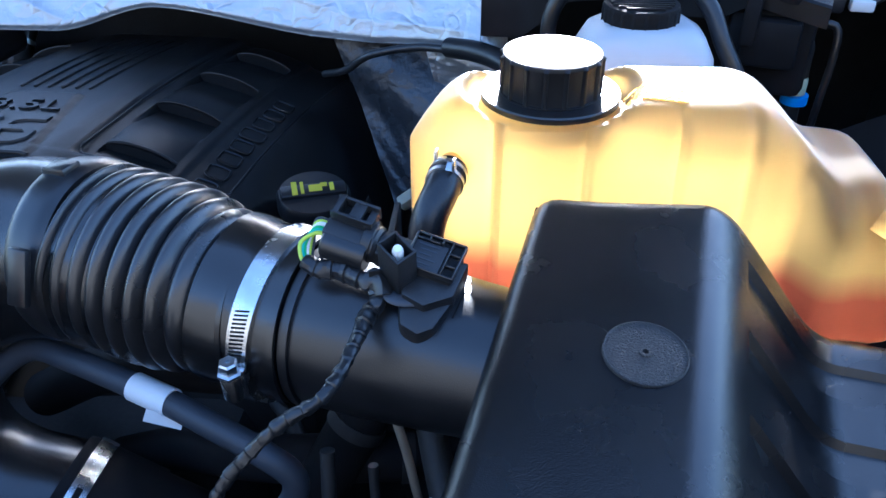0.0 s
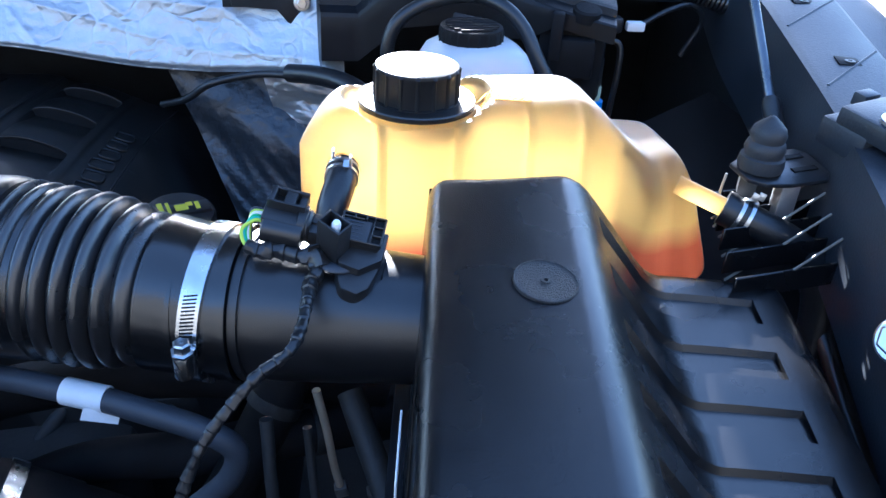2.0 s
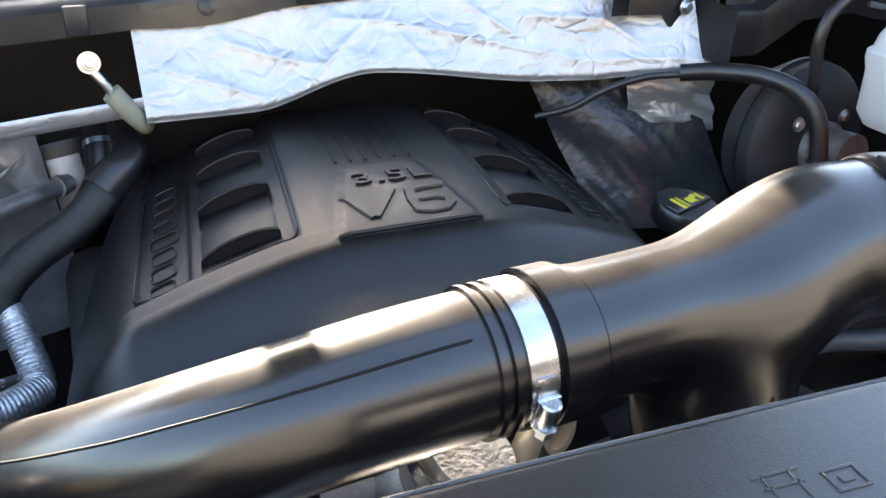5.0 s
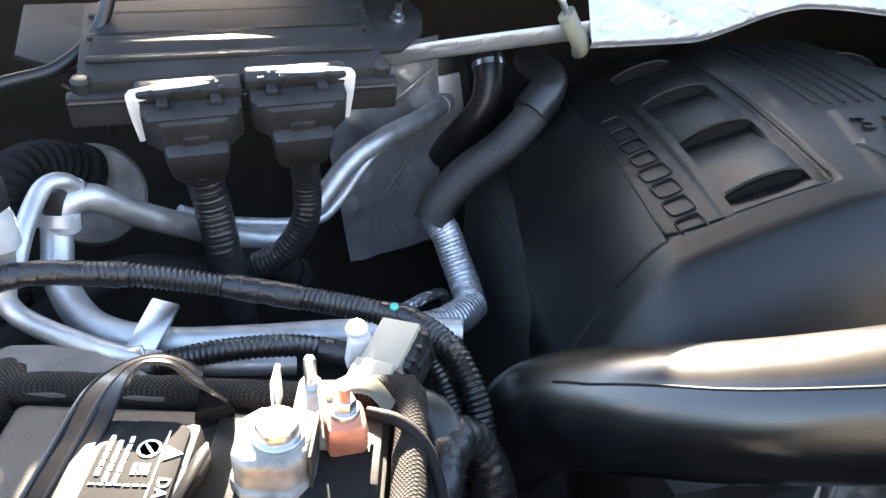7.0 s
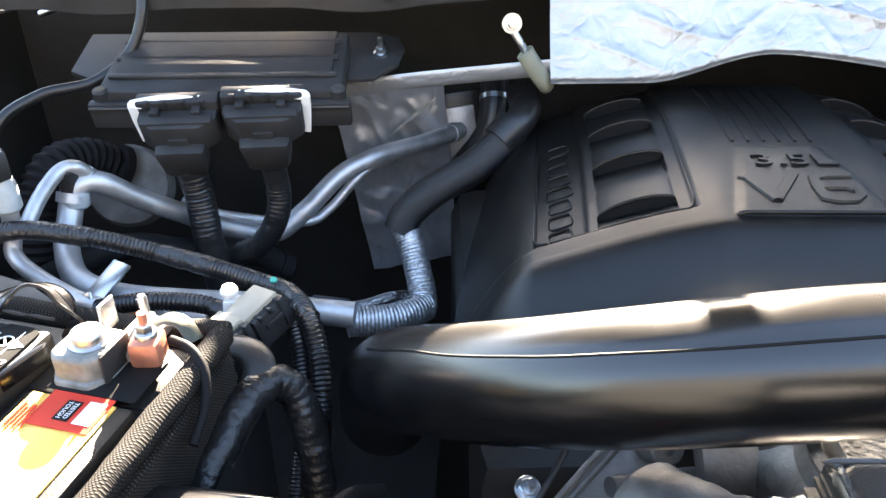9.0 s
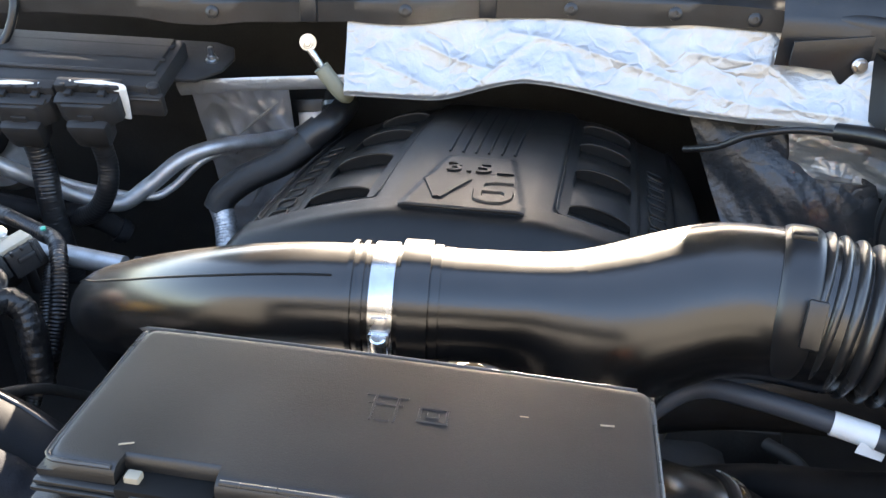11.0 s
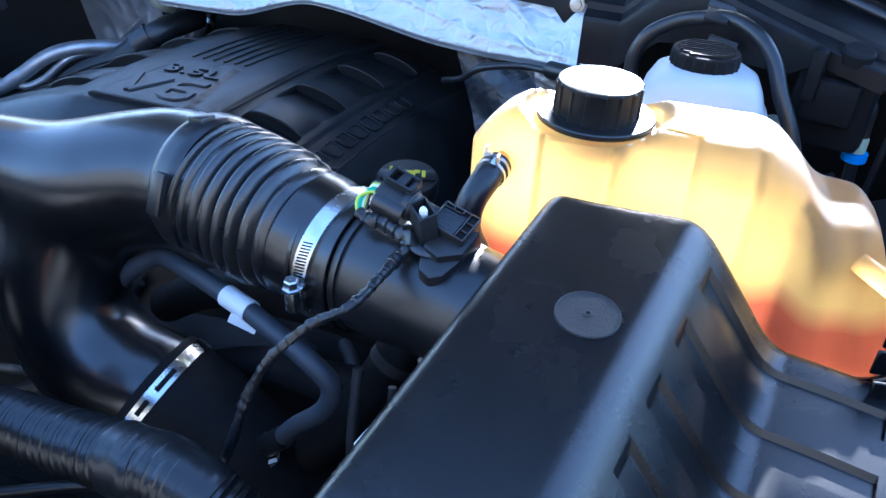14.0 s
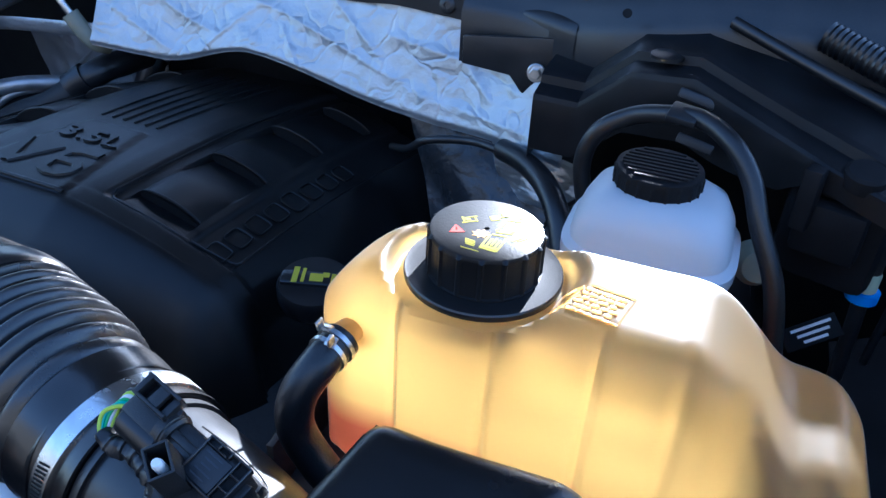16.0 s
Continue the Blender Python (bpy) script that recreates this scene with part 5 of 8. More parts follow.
# ---- foil blanket under the cowl ----
FOLDS = [(-0.48, 0.95, -0.40, 0.45), (-0.44, 0.35, -0.16, 0.80), (-0.16, 0.80, -0.02, 0.86), (-0.30, 0.20, -0.22, 0.62), (-0.56, 0.35, -0.46, 0.75), (-0.22, 0.40, -0.12, 0.45), (-0.12, 0.45, -0.08, 0.7), (-0.36, 0.62, -0.33, 0.95), (-0.62, 0.55, -0.52, 0.9)]


def foil_f(u, v):
    x = -0.65 + 0.66 * u
    y, z = cowl_line(x)
    zt = z + 0.012
    zb = 1.074 + 0.034 * smooth(x, -0.54, -0.40) - 0.016 * smooth(x, -0.40, -0.2) + 0.014 * smooth(x, -0.15, 0.0)
    q = Vector((x * 7, v * 1.2, 0.0))
    w = 0.0026 * noise.noise(q) + 0.0010 * noise.noise(q * 2.3) + 0.0006 * noise.noise(Vector((x * 40, v * 9, 3)))
    for xa, va, xb, vb in FOLDS:
        # a sharp fold along the segment, softened to both sides
        ax, av, bx, bv = xa, va * 0.085, xb, vb * 0.085
        px, pv = x - ax, v * 0.085 - av
        t = min(1, max(0, (px * (bx - ax) + pv * (bv - av)) / ((bx - ax) ** 2 + (bv - av) ** 2)))
        d = math.hypot(px - t * (bx - ax), pv - t * (bv - av))
        w += 0.0030 * math.exp(-d / 0.004) * (0.4 + 0.6 * math.sin(math.pi * min(1, max(0, t * 0.9 + 0.05))))
    w += 0.0009 * abs(noise.noise(Vector((x * 22, v * 3.0, 5)))) + 0.0009 * abs(noise.noise(Vector((x * 55 + v * 4, v * 8, 8))))
    fold = smooth(v, 0.93, 1.0)
    yy = y + 0.012 - 0.050 * v ** 1.2 - w + 0.006 * fold
    return (x, yy, zt + (zb - zt) * v + 0.3 * w)


fb = thing("foil_blanket", "crumpled silver foil heat blanket on the firewall", "heat blanket", (-0.32, 0.9, 1.12))
part("sheet", sheet(frange(0, 1, 260), frange(0, 1, 60), foil_f), FOIL, fb)

# ---- fuse box and radiator cover at the front ----
fu, fv = Vector((0.9965, -0.084, 0)), Vector((0.084, 0.9965, 0))
fz = 1.159
fctr = Vector((-0.505, 0.1975, 0))
fx = thing("fuse_box", "grey-black plastic fuse box with a smooth lid and front latch", "fuse box", (fctr.x, fctr.y, 0.98))
FW, FD = 0.289, 0.110


def flid(u, v):
    r = 0.0055
    du, dv = FW / 2 - abs(u), FD / 2 - abs(v)
    if du < 0.012 and dv < 0.012:
        d = 0.012 - math.hypot(0.012 - du, 0.012 - dv)
    else:
        d = min(du, dv)
    d = max(0.0, d)
    z = fz + 0.0015 * (1 - (u / FW * 2) ** 2)
    if min(abs(u + 0.082), abs(u - 0.077)) < 0.0235:
        v += 0.009 * smooth(-v, FD / 2 - 0.016, FD / 2)
    if d < r:
        z -= r - math.sqrt(max(0, r * r - (r - d) ** 2))
    p = fctr + fu * u + fv * v
    return (p.x, p.y, z)


eu = sorted([s * (FW / 2 - q) for s in (-1, 1) for q in (0, 0.0006, 0.002, 0.004, 0.006, 0.008, 0.012, 0.03)] + frange(-0.1, 0.1, 12) + [c + q for c in (-0.082, 0.077) for q in (-0.0240, -0.0234, 0.0234, 0.0240)])
ev = sorted([s * (FD / 2 - q) for s in (-1, 1) for q in (0, 0.0006, 0.002, 0.004, 0.006, 0.008, 0.012)] + frange(-0.035, 0.035, 8))
lidp = part("lid", sheet(eu, ev, flid, 0.004), LIDPLASTIC, fx)
fm = basis((fctr.x, fctr.y, 0.991), (0, 0, 1), fu)
# Thin bead along the lid's rim, paler than the lid.
part("lid_edge", tube([flid(u, v) for u, v in [(0.104, -FD / 2 + 0.0025), (0.118, -FD / 2 + 0.0025), (FW / 2 - 0.012, -FD / 2 + 0.0025), (FW / 2 - 0.0045, -FD / 2 + 0.0045), (FW / 2 - 0.0025, -FD / 2 + 0.012), (FW / 2 - 0.0025, FD / 2 - 0.012)]], 0.0014, 8, 90), PALE_LIDEDGE, fx, "pale lid edge")
part("lid_edge", tube([flid(u, v) for u, v in [(FW / 2 - 0.010, FD / 2 - 0.0025), (0.0, FD / 2 - 0.0025), (-FW / 2 + 0.010, FD / 2 - 0.0025), (-FW / 2 + 0.0040, FD / 2 - 0.0045), (-FW / 2 + 0.0025, FD / 2 - 0.011), (-FW / 2 + 0.0025, 0), (-FW / 2 + 0.0025, -FD / 2 + 0.011), (-FW / 2 + 0.0045, -FD / 2 + 0.0045), (-FW / 2 + 0.012, -FD / 2 + 0.0025), (-0.108, -FD / 2 + 0.0025)]], 0.0014, 8, 120), PALE_LIDEDGE, fx, "pale lid edge")
part("lid_edge", tube([flid(u, -FD / 2 + 0.0025) for u in (-0.056, -0.02, 0.02, 0.051)], 0.0014, 8, 30), PALE_LIDEDGE, fx, "pale lid edge")
part("lid_skirt", rbox(fm @ pose(0, 0, 0.146), FW - 0.004, FD - 0.022, 0.014, 0.003), LIDPLASTIC, fx)
part("lower_skirt", rbox(fm @ pose(0, 0.001, 0.110), FW - 0.003, FD - 0.004, 0.049, 0.002), PLASTIC, fx)
for z, o in ((0.1560, 0.003), (0.1530, 0.006), (0.1450, 0.010)):
    part("ledge", rbox(fm @ pose(0, -0.002, z), FW + o * 0.7, FD + o, 0.0026, 0.0009), LIDPLASTIC, fx)
part("body", rbox(fm, FW - 0.004, FD - 0.006, 0.12, 0.005), PLASTIC, fx)
for x in (-0.082, 0.077):
    part("latch", rbox(fm @ pose(x, -FD / 2 - 0.006, 0.092), 0.050, 0.012, 0.054, 0.003), LIDPLASTIC, fx, "moulded latch")
    # Black block whose colour stands in for a shaded recess behind the latch.
    part("latch_shade", rbox(fm @ pose(x, -FD / 2 + 0.003, 0.1445), 0.0465, 0.014, 0.0165, 0.001), INK_SHADE, fx, "black inlay painted as shade of the latch recess")
    part("latch_tongue", rbox(fm @ pose(x + 0.001, -FD / 2 - 0.002, 0.1545), 0.034, 0.006, 0.0040, 0.0012), LIDPLASTIC, fx)
    part("latch_tongue", rbox(fm @ pose(x + 0.004, -FD / 2 - 0.006, 0.1480), 0.040, 0.006, 0.0030, 0.0010), LIDPLASTIC, fx)
    part("latch_tooth", rbox(fm @ pose(x - 0.0165, -FD / 2 + 0.0035, 0.1575), 0.0075, 0.006, 0.0070, 0.001), TAN, fx, "worn tan latch tooth")
for k in range(6):
    part("clip", rbox(fm @ pose(FW / 2 + 0.002, -0.04 + 0.016 * k, 0.05 + 0.01 * (k % 2)), 0.006, 0.008, 0.014, 0.001), PLASTIC, fx)
# embossed symbols: an open book and a small frame
em = basis(fctr + fu * 0.018 + fv * 0.010 + Vector((0, 0, fz + 0.0012)), (0, 0, 1), fu)
for x, y, w, h in ((-0.012, 0.009, 0.022, 0.0014), (-0.012, 0.003, 0.018, 0.0014), (-0.018, 0.0, 0.0014, 0.02), (-0.006, 0.0, 0.0014, 0.02), (-0.012, -0.009, 0.008, 0.0014), (0.013, 0.004, 0.016, 0.0014), (0.013, -0.006, 0.016, 0.0014), (0.006, -0.001, 0.0014, 0.011), (0.020, -0.001, 0.0014, 0.011), (0.013, -0.001, 0.006, 0.004)):
    part("embossed_symbol", rbox(em @ pose(x, y, -0.0004), w, h, 0.0012, 0.0003, 1), LIDPLASTIC, lidp, "embossed symbol")
for x, y, a in ((-0.108, -0.038, 20), (0.075, 0.018, 3), (0.118, 0.020, 5)):
    part("scuff", rbox(basis(fctr + fu * x + fv * y + Vector((0, 0, fz + 0.0006)), (0, 0, 1), fu) @ pose(0, 0, 0, 0, 0, a), 0.007, 0.0009, 0.0005, 0), TAN, lidp, "pale scuff")

rc = thing("radiator_cover", "matte black plastic cover panel over the radiator", "radiator cover", (-0.4, 0.0, 1.1), kind="structure")
part("panel", prism(basis((-0.34, 0.116, 1.116), (0, 0, 1), (1, 0, 0)), [(0, 0), (0.20, -0.036), (0.235, -0.06), (0.25, -0.20), (-0.9, -0.20), (-0.9, -0.03), (-0.1, -0.02)], 0.012, 0.004), LIDPLASTIC, rc)
part("boss", lathe(basis((-0.385, 0.06, 1.128)), [(0.03, 0), (0.03, 0.003), (0.027, 0.004), (0, 0.004)], 40), LIDPLASTIC, rc)
part("clip", rbox(basis((-0.128, 0.075, 1.094)), 0.016, 0.012, 0.01, 0.002), WHITE, rc, "white plastic clip")

hz = thing("radiator_hose", "black corrugated hose partly bound with tape", "hose", (-0.2, 0.17, 1.03))
HP = [(-0.40, 0.20, 0.98), (-0.35, 0.20, 1.02), (-0.30, 0.197, 1.036), (-0.243, 0.185, 1.050), (-0.195, 0.175, 1.063), (-0.145, 0.166, 1.072), (-0.105, 0.162, 1.052), (-0.08, 0.155, 1.015), (-0.065, 0.15, 0.95), (-0.06, 0.15, 0.85)]
part("hose", tube(HP, 0.0215, 32, 420, ripple(0.0046, 0.08, 0.7)), SATIN, hz)
part("tape_wrap", tube([(-0.185, 0.173, 1.0655), (-0.165, 0.170, 1.0695), (-0.152, 0.168, 1.0715), (-0.137, 0.1655, 1.070), (-0.120, 0.163, 1.062)], 0.0224, 28, 60, lambda s, L: 0.98 + 0.03 * noise.noise(Vector((s * 160, 0, 3))), wob=0.06), RUBBER, hz, "shiny black tape")
part("tape_wrap", tube([(-0.36, 0.20, 1.012), (-0.335, 0.199, 1.026), (-0.305, 0.197, 1.035)], 0.0222, 28, 30, wob=0.06), RUBBER, hz, "shiny black tape")

gh = thing("vacuum_hose", "smooth grey rubber hose with a white tape flag", "hose", (-0.19, 0.32, 1.0))
GP = [(-0.350, 0.366, 0.995), (-0.3223, 0.365, 1.0366), (-0.290, 0.370, 1.060), (-0.249, 0.352, 1.068), (-0.1926, 0.329, 1.0665), (-0.153, 0.311, 1.063), (-0.122, 0.299, 1.056), (-0.1045, 0.296, 1.040), (-0.111, 0.296, 1.015), (-0.137, 0.301, 0.985), (-0.155, 0.306, 0.960)]
part("hose", tube(GP, 0.0078, 24, 90), GREYRUBBER, gh)
part("tape_flag", tube([(-0.206, 0.3345, 1.0672), (-0.1926, 0.329, 1.0665), (-0.180, 0.324, 1.0658)], 0.0088, 20, 8), TAPE, gh, "white paper tape")
part("tape_tail", rbox(basis((-0.184, 0.3175, 1.059), (0.2, -1, 0.3), (0.9, -0.3, -0.2)), 0.022, 0.008, 0.0006, 0), TAPE, gh, "white paper tape")
PL = basis((-0.176, 0.314, 0.930), (0.25, -0.62, 0.74), (1, 0.3, 0))
part("end_plug", lathe(PL, [(0.012, -0.03), (0.016, -0.012), (0.0165, 0.006), (0.0150, 0.0105), (0.0125, 0.0105), (0.0115, 0.004), (0, 0.004)], 32), RUBBER, gh)
part("plug_stem", tube([(-0.176, 0.314, 0.934), (-0.166, 0.309, 0.947), (-0.150, 0.305, 0.966)], 0.0092, 20, 16), RUBBER, gh)
for x_, y_, a_ in ((-0.0105, 0.002, 80), (0.0085, -0.0075, 20), (0.006, 0.0095, -35)):
    part("plug_mark", rbox(PL @ pose(x_, y_, 0.0100, 0, 0, a_), 0.009, 0.0032, 0.0012, 0.0003), WHITE, gh, "white mark")

# dark hoses and pipes low down between engine and filter box
for name, pts, r, m_, lab in (
    ("coolant_hose", [(-0.36, 0.46, 0.93), (-0.28, 0.43, 0.99), (-0.18, 0.41, 1.015), (-0.08, 0.39, 1.02), (0.0, 0.40, 0.99)], 0.019, DULLBLACK, "thick black coolant hose low in the bay"),
    ("coolant_hose", [(-0.30, 0.44, 0.88), (-0.22, 0.40, 0.94), (-0.14, 0.37, 0.97), (-0.05, 0.37, 0.98), (0.03, 0.40, 0.96)], 0.017, DULLBLACK, "thick black coolant hose low in the bay"),
    ("coolant_hose", [(-0.20, 0.34, 0.80), (-0.17, 0.335, 0.88), (-0.12, 0.34, 0.95), (-0.08, 0.36, 1.02), (-0.06, 0.38, 1.06)], 0.018, DULLBLACK, "thick black coolant hose low in the bay"),
    ("metal_tube", [(-0.085, 0.30, 1.06), (-0.083, 0.28, 1.0), (-0.078, 0.27, 0.93), (-0.075, 0.265, 0.86)], 0.0042, DARK, "thin dark metal tube below the intake"),
    ("metal_tube", [(-0.06, 0.30, 1.05), (-0.055, 0.28, 0.98), (-0.045, 0.27, 0.9)], 0.003, DARK, "thin dark metal tube below the intake"),
    ("support_arm", [(-0.03, 0.33, 1.05), (-0.01, 0.27, 1.0), (0.0, 0.22, 0.95), (0.01, 0.17, 0.88)], 0.009, DARK, "rough dark support arm beside the filter box"),
    ("drain_stub", [(-0.035, 0.13, 0.93), (-0.035, 0.125, 0.97), (-0.034, 0.12, 1.0)], 0.012, PLASTIC, "short black plastic stub at the front"),
):
    o = thing(name, lab, "hose" if "hose" in name else "pipe", pts[len(pts) // 2], name + " runs")
    part("run", tube(pts, r, 20, 50), m_, o)
    if "hose" in name:
        part("clamp_band", band(basis(Vector(pts[3]), Vector(pts[4]) - Vector(pts[2])), r + 0.0004, 0.009, 0.0012, 28), DARK, o)
for pts, r, m_, lab in (
    ([(-0.052, 0.34, 1.045), (-0.046, 0.342, 1.01), (-0.040, 0.345, 0.965), (-0.036, 0.346, 0.945)], 0.0030, TAN, "thin tan dipstick tube low in the bay"),
    ([(-0.030, 0.36, 1.010), (-0.022, 0.355, 0.990), (-0.014, 0.352, 0.965), (-0.010, 0.352, 0.930)], 0.0032, GREYRUBBER, "thin grey wire sleeve low in the bay"),
    ([(0.012, 0.31, 0.985), (0.022, 0.312, 1.000), (0.035, 0.312, 1.006), (0.050, 0.31, 1.004)], 0.0040, DARK, "bent dark bracket rod beside the filter box"),
):
    o = thing("thin_tube", lab, "tube", pts[1], "thin tubes low in the bay")
    part("run", tube(pts, r, 12, 30), m_, o)
    part("end_fitting", rbox(basis(Vector(pts[-1]), Vector(pts[-1]) - Vector(pts[-2])), r * 3.2, r * 3.0, 0.010, 0.0012), CAST, o, "pale metal end fitting")
o = thing("wire_bundle", "crumpled taped loom with orange and red wires", "wiring", (-0.33, 0.165, 1.05))
part("wrap", tube([(-0.350, 0.150, 1.07), (-0.335, 0.158, 1.083), (-0.318, 0.162, 1.088), (-0.300, 0.168, 1.078)], 0.013, 16, 30, wob=0.4), RUBBER, o)
part("wire", tube([(-0.362, 0.152, 1.080), (-0.354, 0.155, 1.087), (-0.351, 0.158, 1.096), (-0.353, 0.165, 1.108)], 0.0028, 8, 20), mat("orange_wire", (0.75, 0.25, 0.03), 0.45, bump=0), o, "orange wire")
part("wire", tube([(-0.364, 0.145, 1.084), (-0.352, 0.148, 1.089), (-0.340, 0.15, 1.088)], 0.0022, 8, 20), RED, o, "red wire")
part("wire", tube([(-0.364, 0.142, 1.080), (-0.352, 0.145, 1.084), (-0.340, 0.147, 1.082)], 0.002, 8, 20), WHITE, o, "white wire")

# ---- air flow sensor on the meter tube ----
sn = Vector((0.04, -0.38, 0.92)).normalized()
sx_ = Vector((0.93, -0.30, -0.10))
S0 = basis((-0.0363, 0.306, 1.1636), sn, sx_)


def mm(x, y, h, turn=0.0):
    """A place on the sensor in millimetres along its base, across it and above it."""
    return S0 @ pose(x / 1000, y / 1000, h / 1000, 0, 0, turn)


ms = thing("air_flow_sensor", "black plastic air flow sensor with open socket", "sensor", (-0.028, 0.293, 1.16))
part("base", rbox(mm(5, 10, -9), 0.030, 0.030, 0.014, 0.004), PLASTIC, ms)
part("body", rbox(mm(6.5, 13.5, 3), 0.0225, 0.0185, 0.0165, 0.0015), PLASTIC, ms)
part("chin", prism(mm(8, -6, -10), [(-0.012, 0.014), (-0.011, -0.004), (-0.006, -0.014), (0.004, -0.016), (0.010, -0.010), (0.013, 0.006), (0.013, 0.016)], 0.020, 0.003), PLASTIC, ms)
part("foot", lathe(mm(9.5, -13, -16), [(0.007, 0), (0.0085, 0.004), (0.0085, 0.014), (0.006, 0.018), (0, 0.018)], 24), PLASTIC, ms)
part("skirt", prism(mm(8, 4, 2), [(-0.014, 0.006), (-0.010, -0.012), (0.002, -0.014), (0.013, -0.004), (0.013, 0.016)], 0.014, 0.0012), PLASTIC, ms)
part("neck", rbox(mm(-13, 14, 4), 0.026, 0.016, 0.014, 0.004), PLASTIC, ms)
part("neck_rib", rbox(mm(-12, 14, 16), 0.022, 0.004, 0.004, 0.001), PLASTIC, ms)
# flanged lid: an inner plate in an open frame with small windows along two sides
part("lid_floor", rbox(mm(6, 14, 18.5), 0.0250, 0.0200, 0.0020, 0.001), PLASTIC, ms)
part("lid_plate", rbox(mm(2.5, 12.5, 20.3), 0.0165, 0.0150, 0.0016, 0.0006), mat("greyed_sensor_plate", (0.020, 0.021, 0.024), 0.42, var=0.3, bump=0.2, bscale=900), ms, "grey-black lid plate with worn print")
for k in range(5):
    part("raised_line", rbox(mm(1.5 + 0.8 * (k % 2), 18.0 - 2.6 * k, 21.9), 0.010 - 0.002 * (k % 3), 0.0007, 0.0003, 0), GREYRUBBER, ms, "unreadable grey print")
for x, y, w, d in ((6, 23.6, 25.0, 1.2), (6, 4.4, 25.0, 1.2), (18.1, 14, 1.2, 20.0), (-6.1, 14, 1.2, 20.0), (12.0, 14, 1.0, 19.0), (0.0, 20.6, 12.0, 0.9), (15, 10.5, 6.0, 1.0), (15, 17.0, 6.0, 1.0), (0.5, 22.2, 1.0, 3.0), (7, 22.2, 1.0, 3.0)):
    part("lid_frame", rbox(mm(x, y, 19.0), w / 1000, d / 1000, 0.0040, 0.0004, 1), SATIN, ms)
for x, y, w, d in ((15, 7.5, 4.6, 4.6), (15, 13.8, 4.6, 5.2), (15, 20.2, 4.6, 5.2), (3.8, 22.2, 5.0, 2.0), (10.0, 22.2, 4.0, 2.0)):
    part("window", rbox(mm(x, y, 20.0), w / 1000, d / 1000, 0.0008, 0), INK_SHADE, ms, "dark recess")
# open square socket with a white pin
SK = mm(-7.6, 1.6, 10, -27)
for x, y, w, d in ((-7.0, 0, 1.3, 10.4), (7.0, 0, 1.3, 10.4), (0, -4.9, 15.0, 1.3), (0, 4.9, 15.0, 1.3)):
    part("socket_wall", rbox(SK @ pose(x / 1000, y / 1000, 0), w / 1000, d / 1000, 0.028, 0.0004), PLASTIC, ms)
part("socket_floor", rbox(SK @ pose(0, 0, 0.001), 0.0135, 0.0095, 0.006, 0), INK_SHADE, ms)
part("pin", lathe(SK @ pose(0.0015, -0.0005, 0.006), [(0.0026, 0), (0.0026, 0.0215), (0.0020, 0.0235), (0, 0.024)], 14), WHITE, ms, "white pin")
part("bridge", tube([mm(-12, -6, 9).translation, mm(-4, -9, 11).translation, mm(4, -6, 11).translation, mm(9, 1, 12).translation], 0.0035, 14, 24, flat=0.45, up=sn), GREYRUBBER, ms, "blue-grey clip")
cn = thing("harness_plug", "black wiring plug with yellow and green wires", "plug", (-0.06, 0.31, 1.19))
part("body", rbox(mm(-38, 15, 5), 0.025, 0.0175, 0.0155, 0.002), PLASTIC, cn)
part("collar", lathe(mm(-27.5, 14, 13) @ pose(0, 0, 0, 0, 90, 0), [(0.0088, -0.003), (0.0098, -0.0025), (0.0098, 0.0020), (0.0092, 0.0025), (0.0092, 0.0035), (0.0080, 0.0050)], 32), PLASTIC, cn)
part("barrel", lathe(mm(-49, 6.5, 12) @ pose(0, 0, 0, 0, 90, 0), [(0.0070, 0), (0.0078, 0.001), (0.0078, 0.022), (0.0072, 0.023)], 24), SATIN, cn)
part("latch_floor", rbox(mm(-38, 20.5, 20.4), 0.018, 0.008, 0.0008, 0), INK_SHADE, cn)
for y in (15.6, 25.4):
    part("latch_rail", rbox(mm(-38, y, 19), 0.022, 0.0017, 0.0080, 0.0005), PLASTIC, cn)
part("latch_bar", rbox(mm(-46.5, 20.5, 19), 0.0030, 0.011, 0.0085, 0.0006), PLASTIC, cn)
part("latch_tab", rbox(mm(-36.5, 20.5, 23.5), 0.0065, 0.011, 0.0030, 0.0006), PLASTIC, cn)
part("latch_ramp", rbox(mm(-29.5, 20.5, 19), 0.0040, 0.012, 0.0055, 0.0006), PLASTIC, cn)
cols = (LIME, TEAL, GREEN, WHITE, LIME, GREYRUBBER)
for k, c_ in enumerate(cols):
    w = [mm(-48.5, 8.5 + 1.9 * k, 15 - 1.2 * (k % 3)), mm(-54 - 0.6 * k, 7.5 + 1.5 * k, 15), mm(-59 + 0.8 * k, 0.5 + 0.9 * k, 13 - 0.8 * k), mm(-54 + 0.5 * k, -6.5 + 0.6 * k, 9 - 0.5 * k), mm(-45, -5.5, 6.5)]
    part("wire", tube([q.translation for q in w], 0.00105, 8, 30), c_, cn, "thin coloured wire")
wp = [mm(-55, -5.0, 8).translation, mm(-47, -5.8, 6.5).translation, mm(-37, -3, 6).translation, mm(-26, -3, 7).translation, mm(-17, -4, 8).translation, mm(-13, -12, 7).translation, mm(-14, -22, 7).translation, (-0.0655, 0.2475, 1.158), (-0.086, 0.236, 1.147), (-0.108, 0.228, 1.124), (-0.124, 0.222, 1.094), (-0.134, 0.214, 1.06), (-0.145, 0.205, 1.02), (-0.155, 0.2, 0.97)]
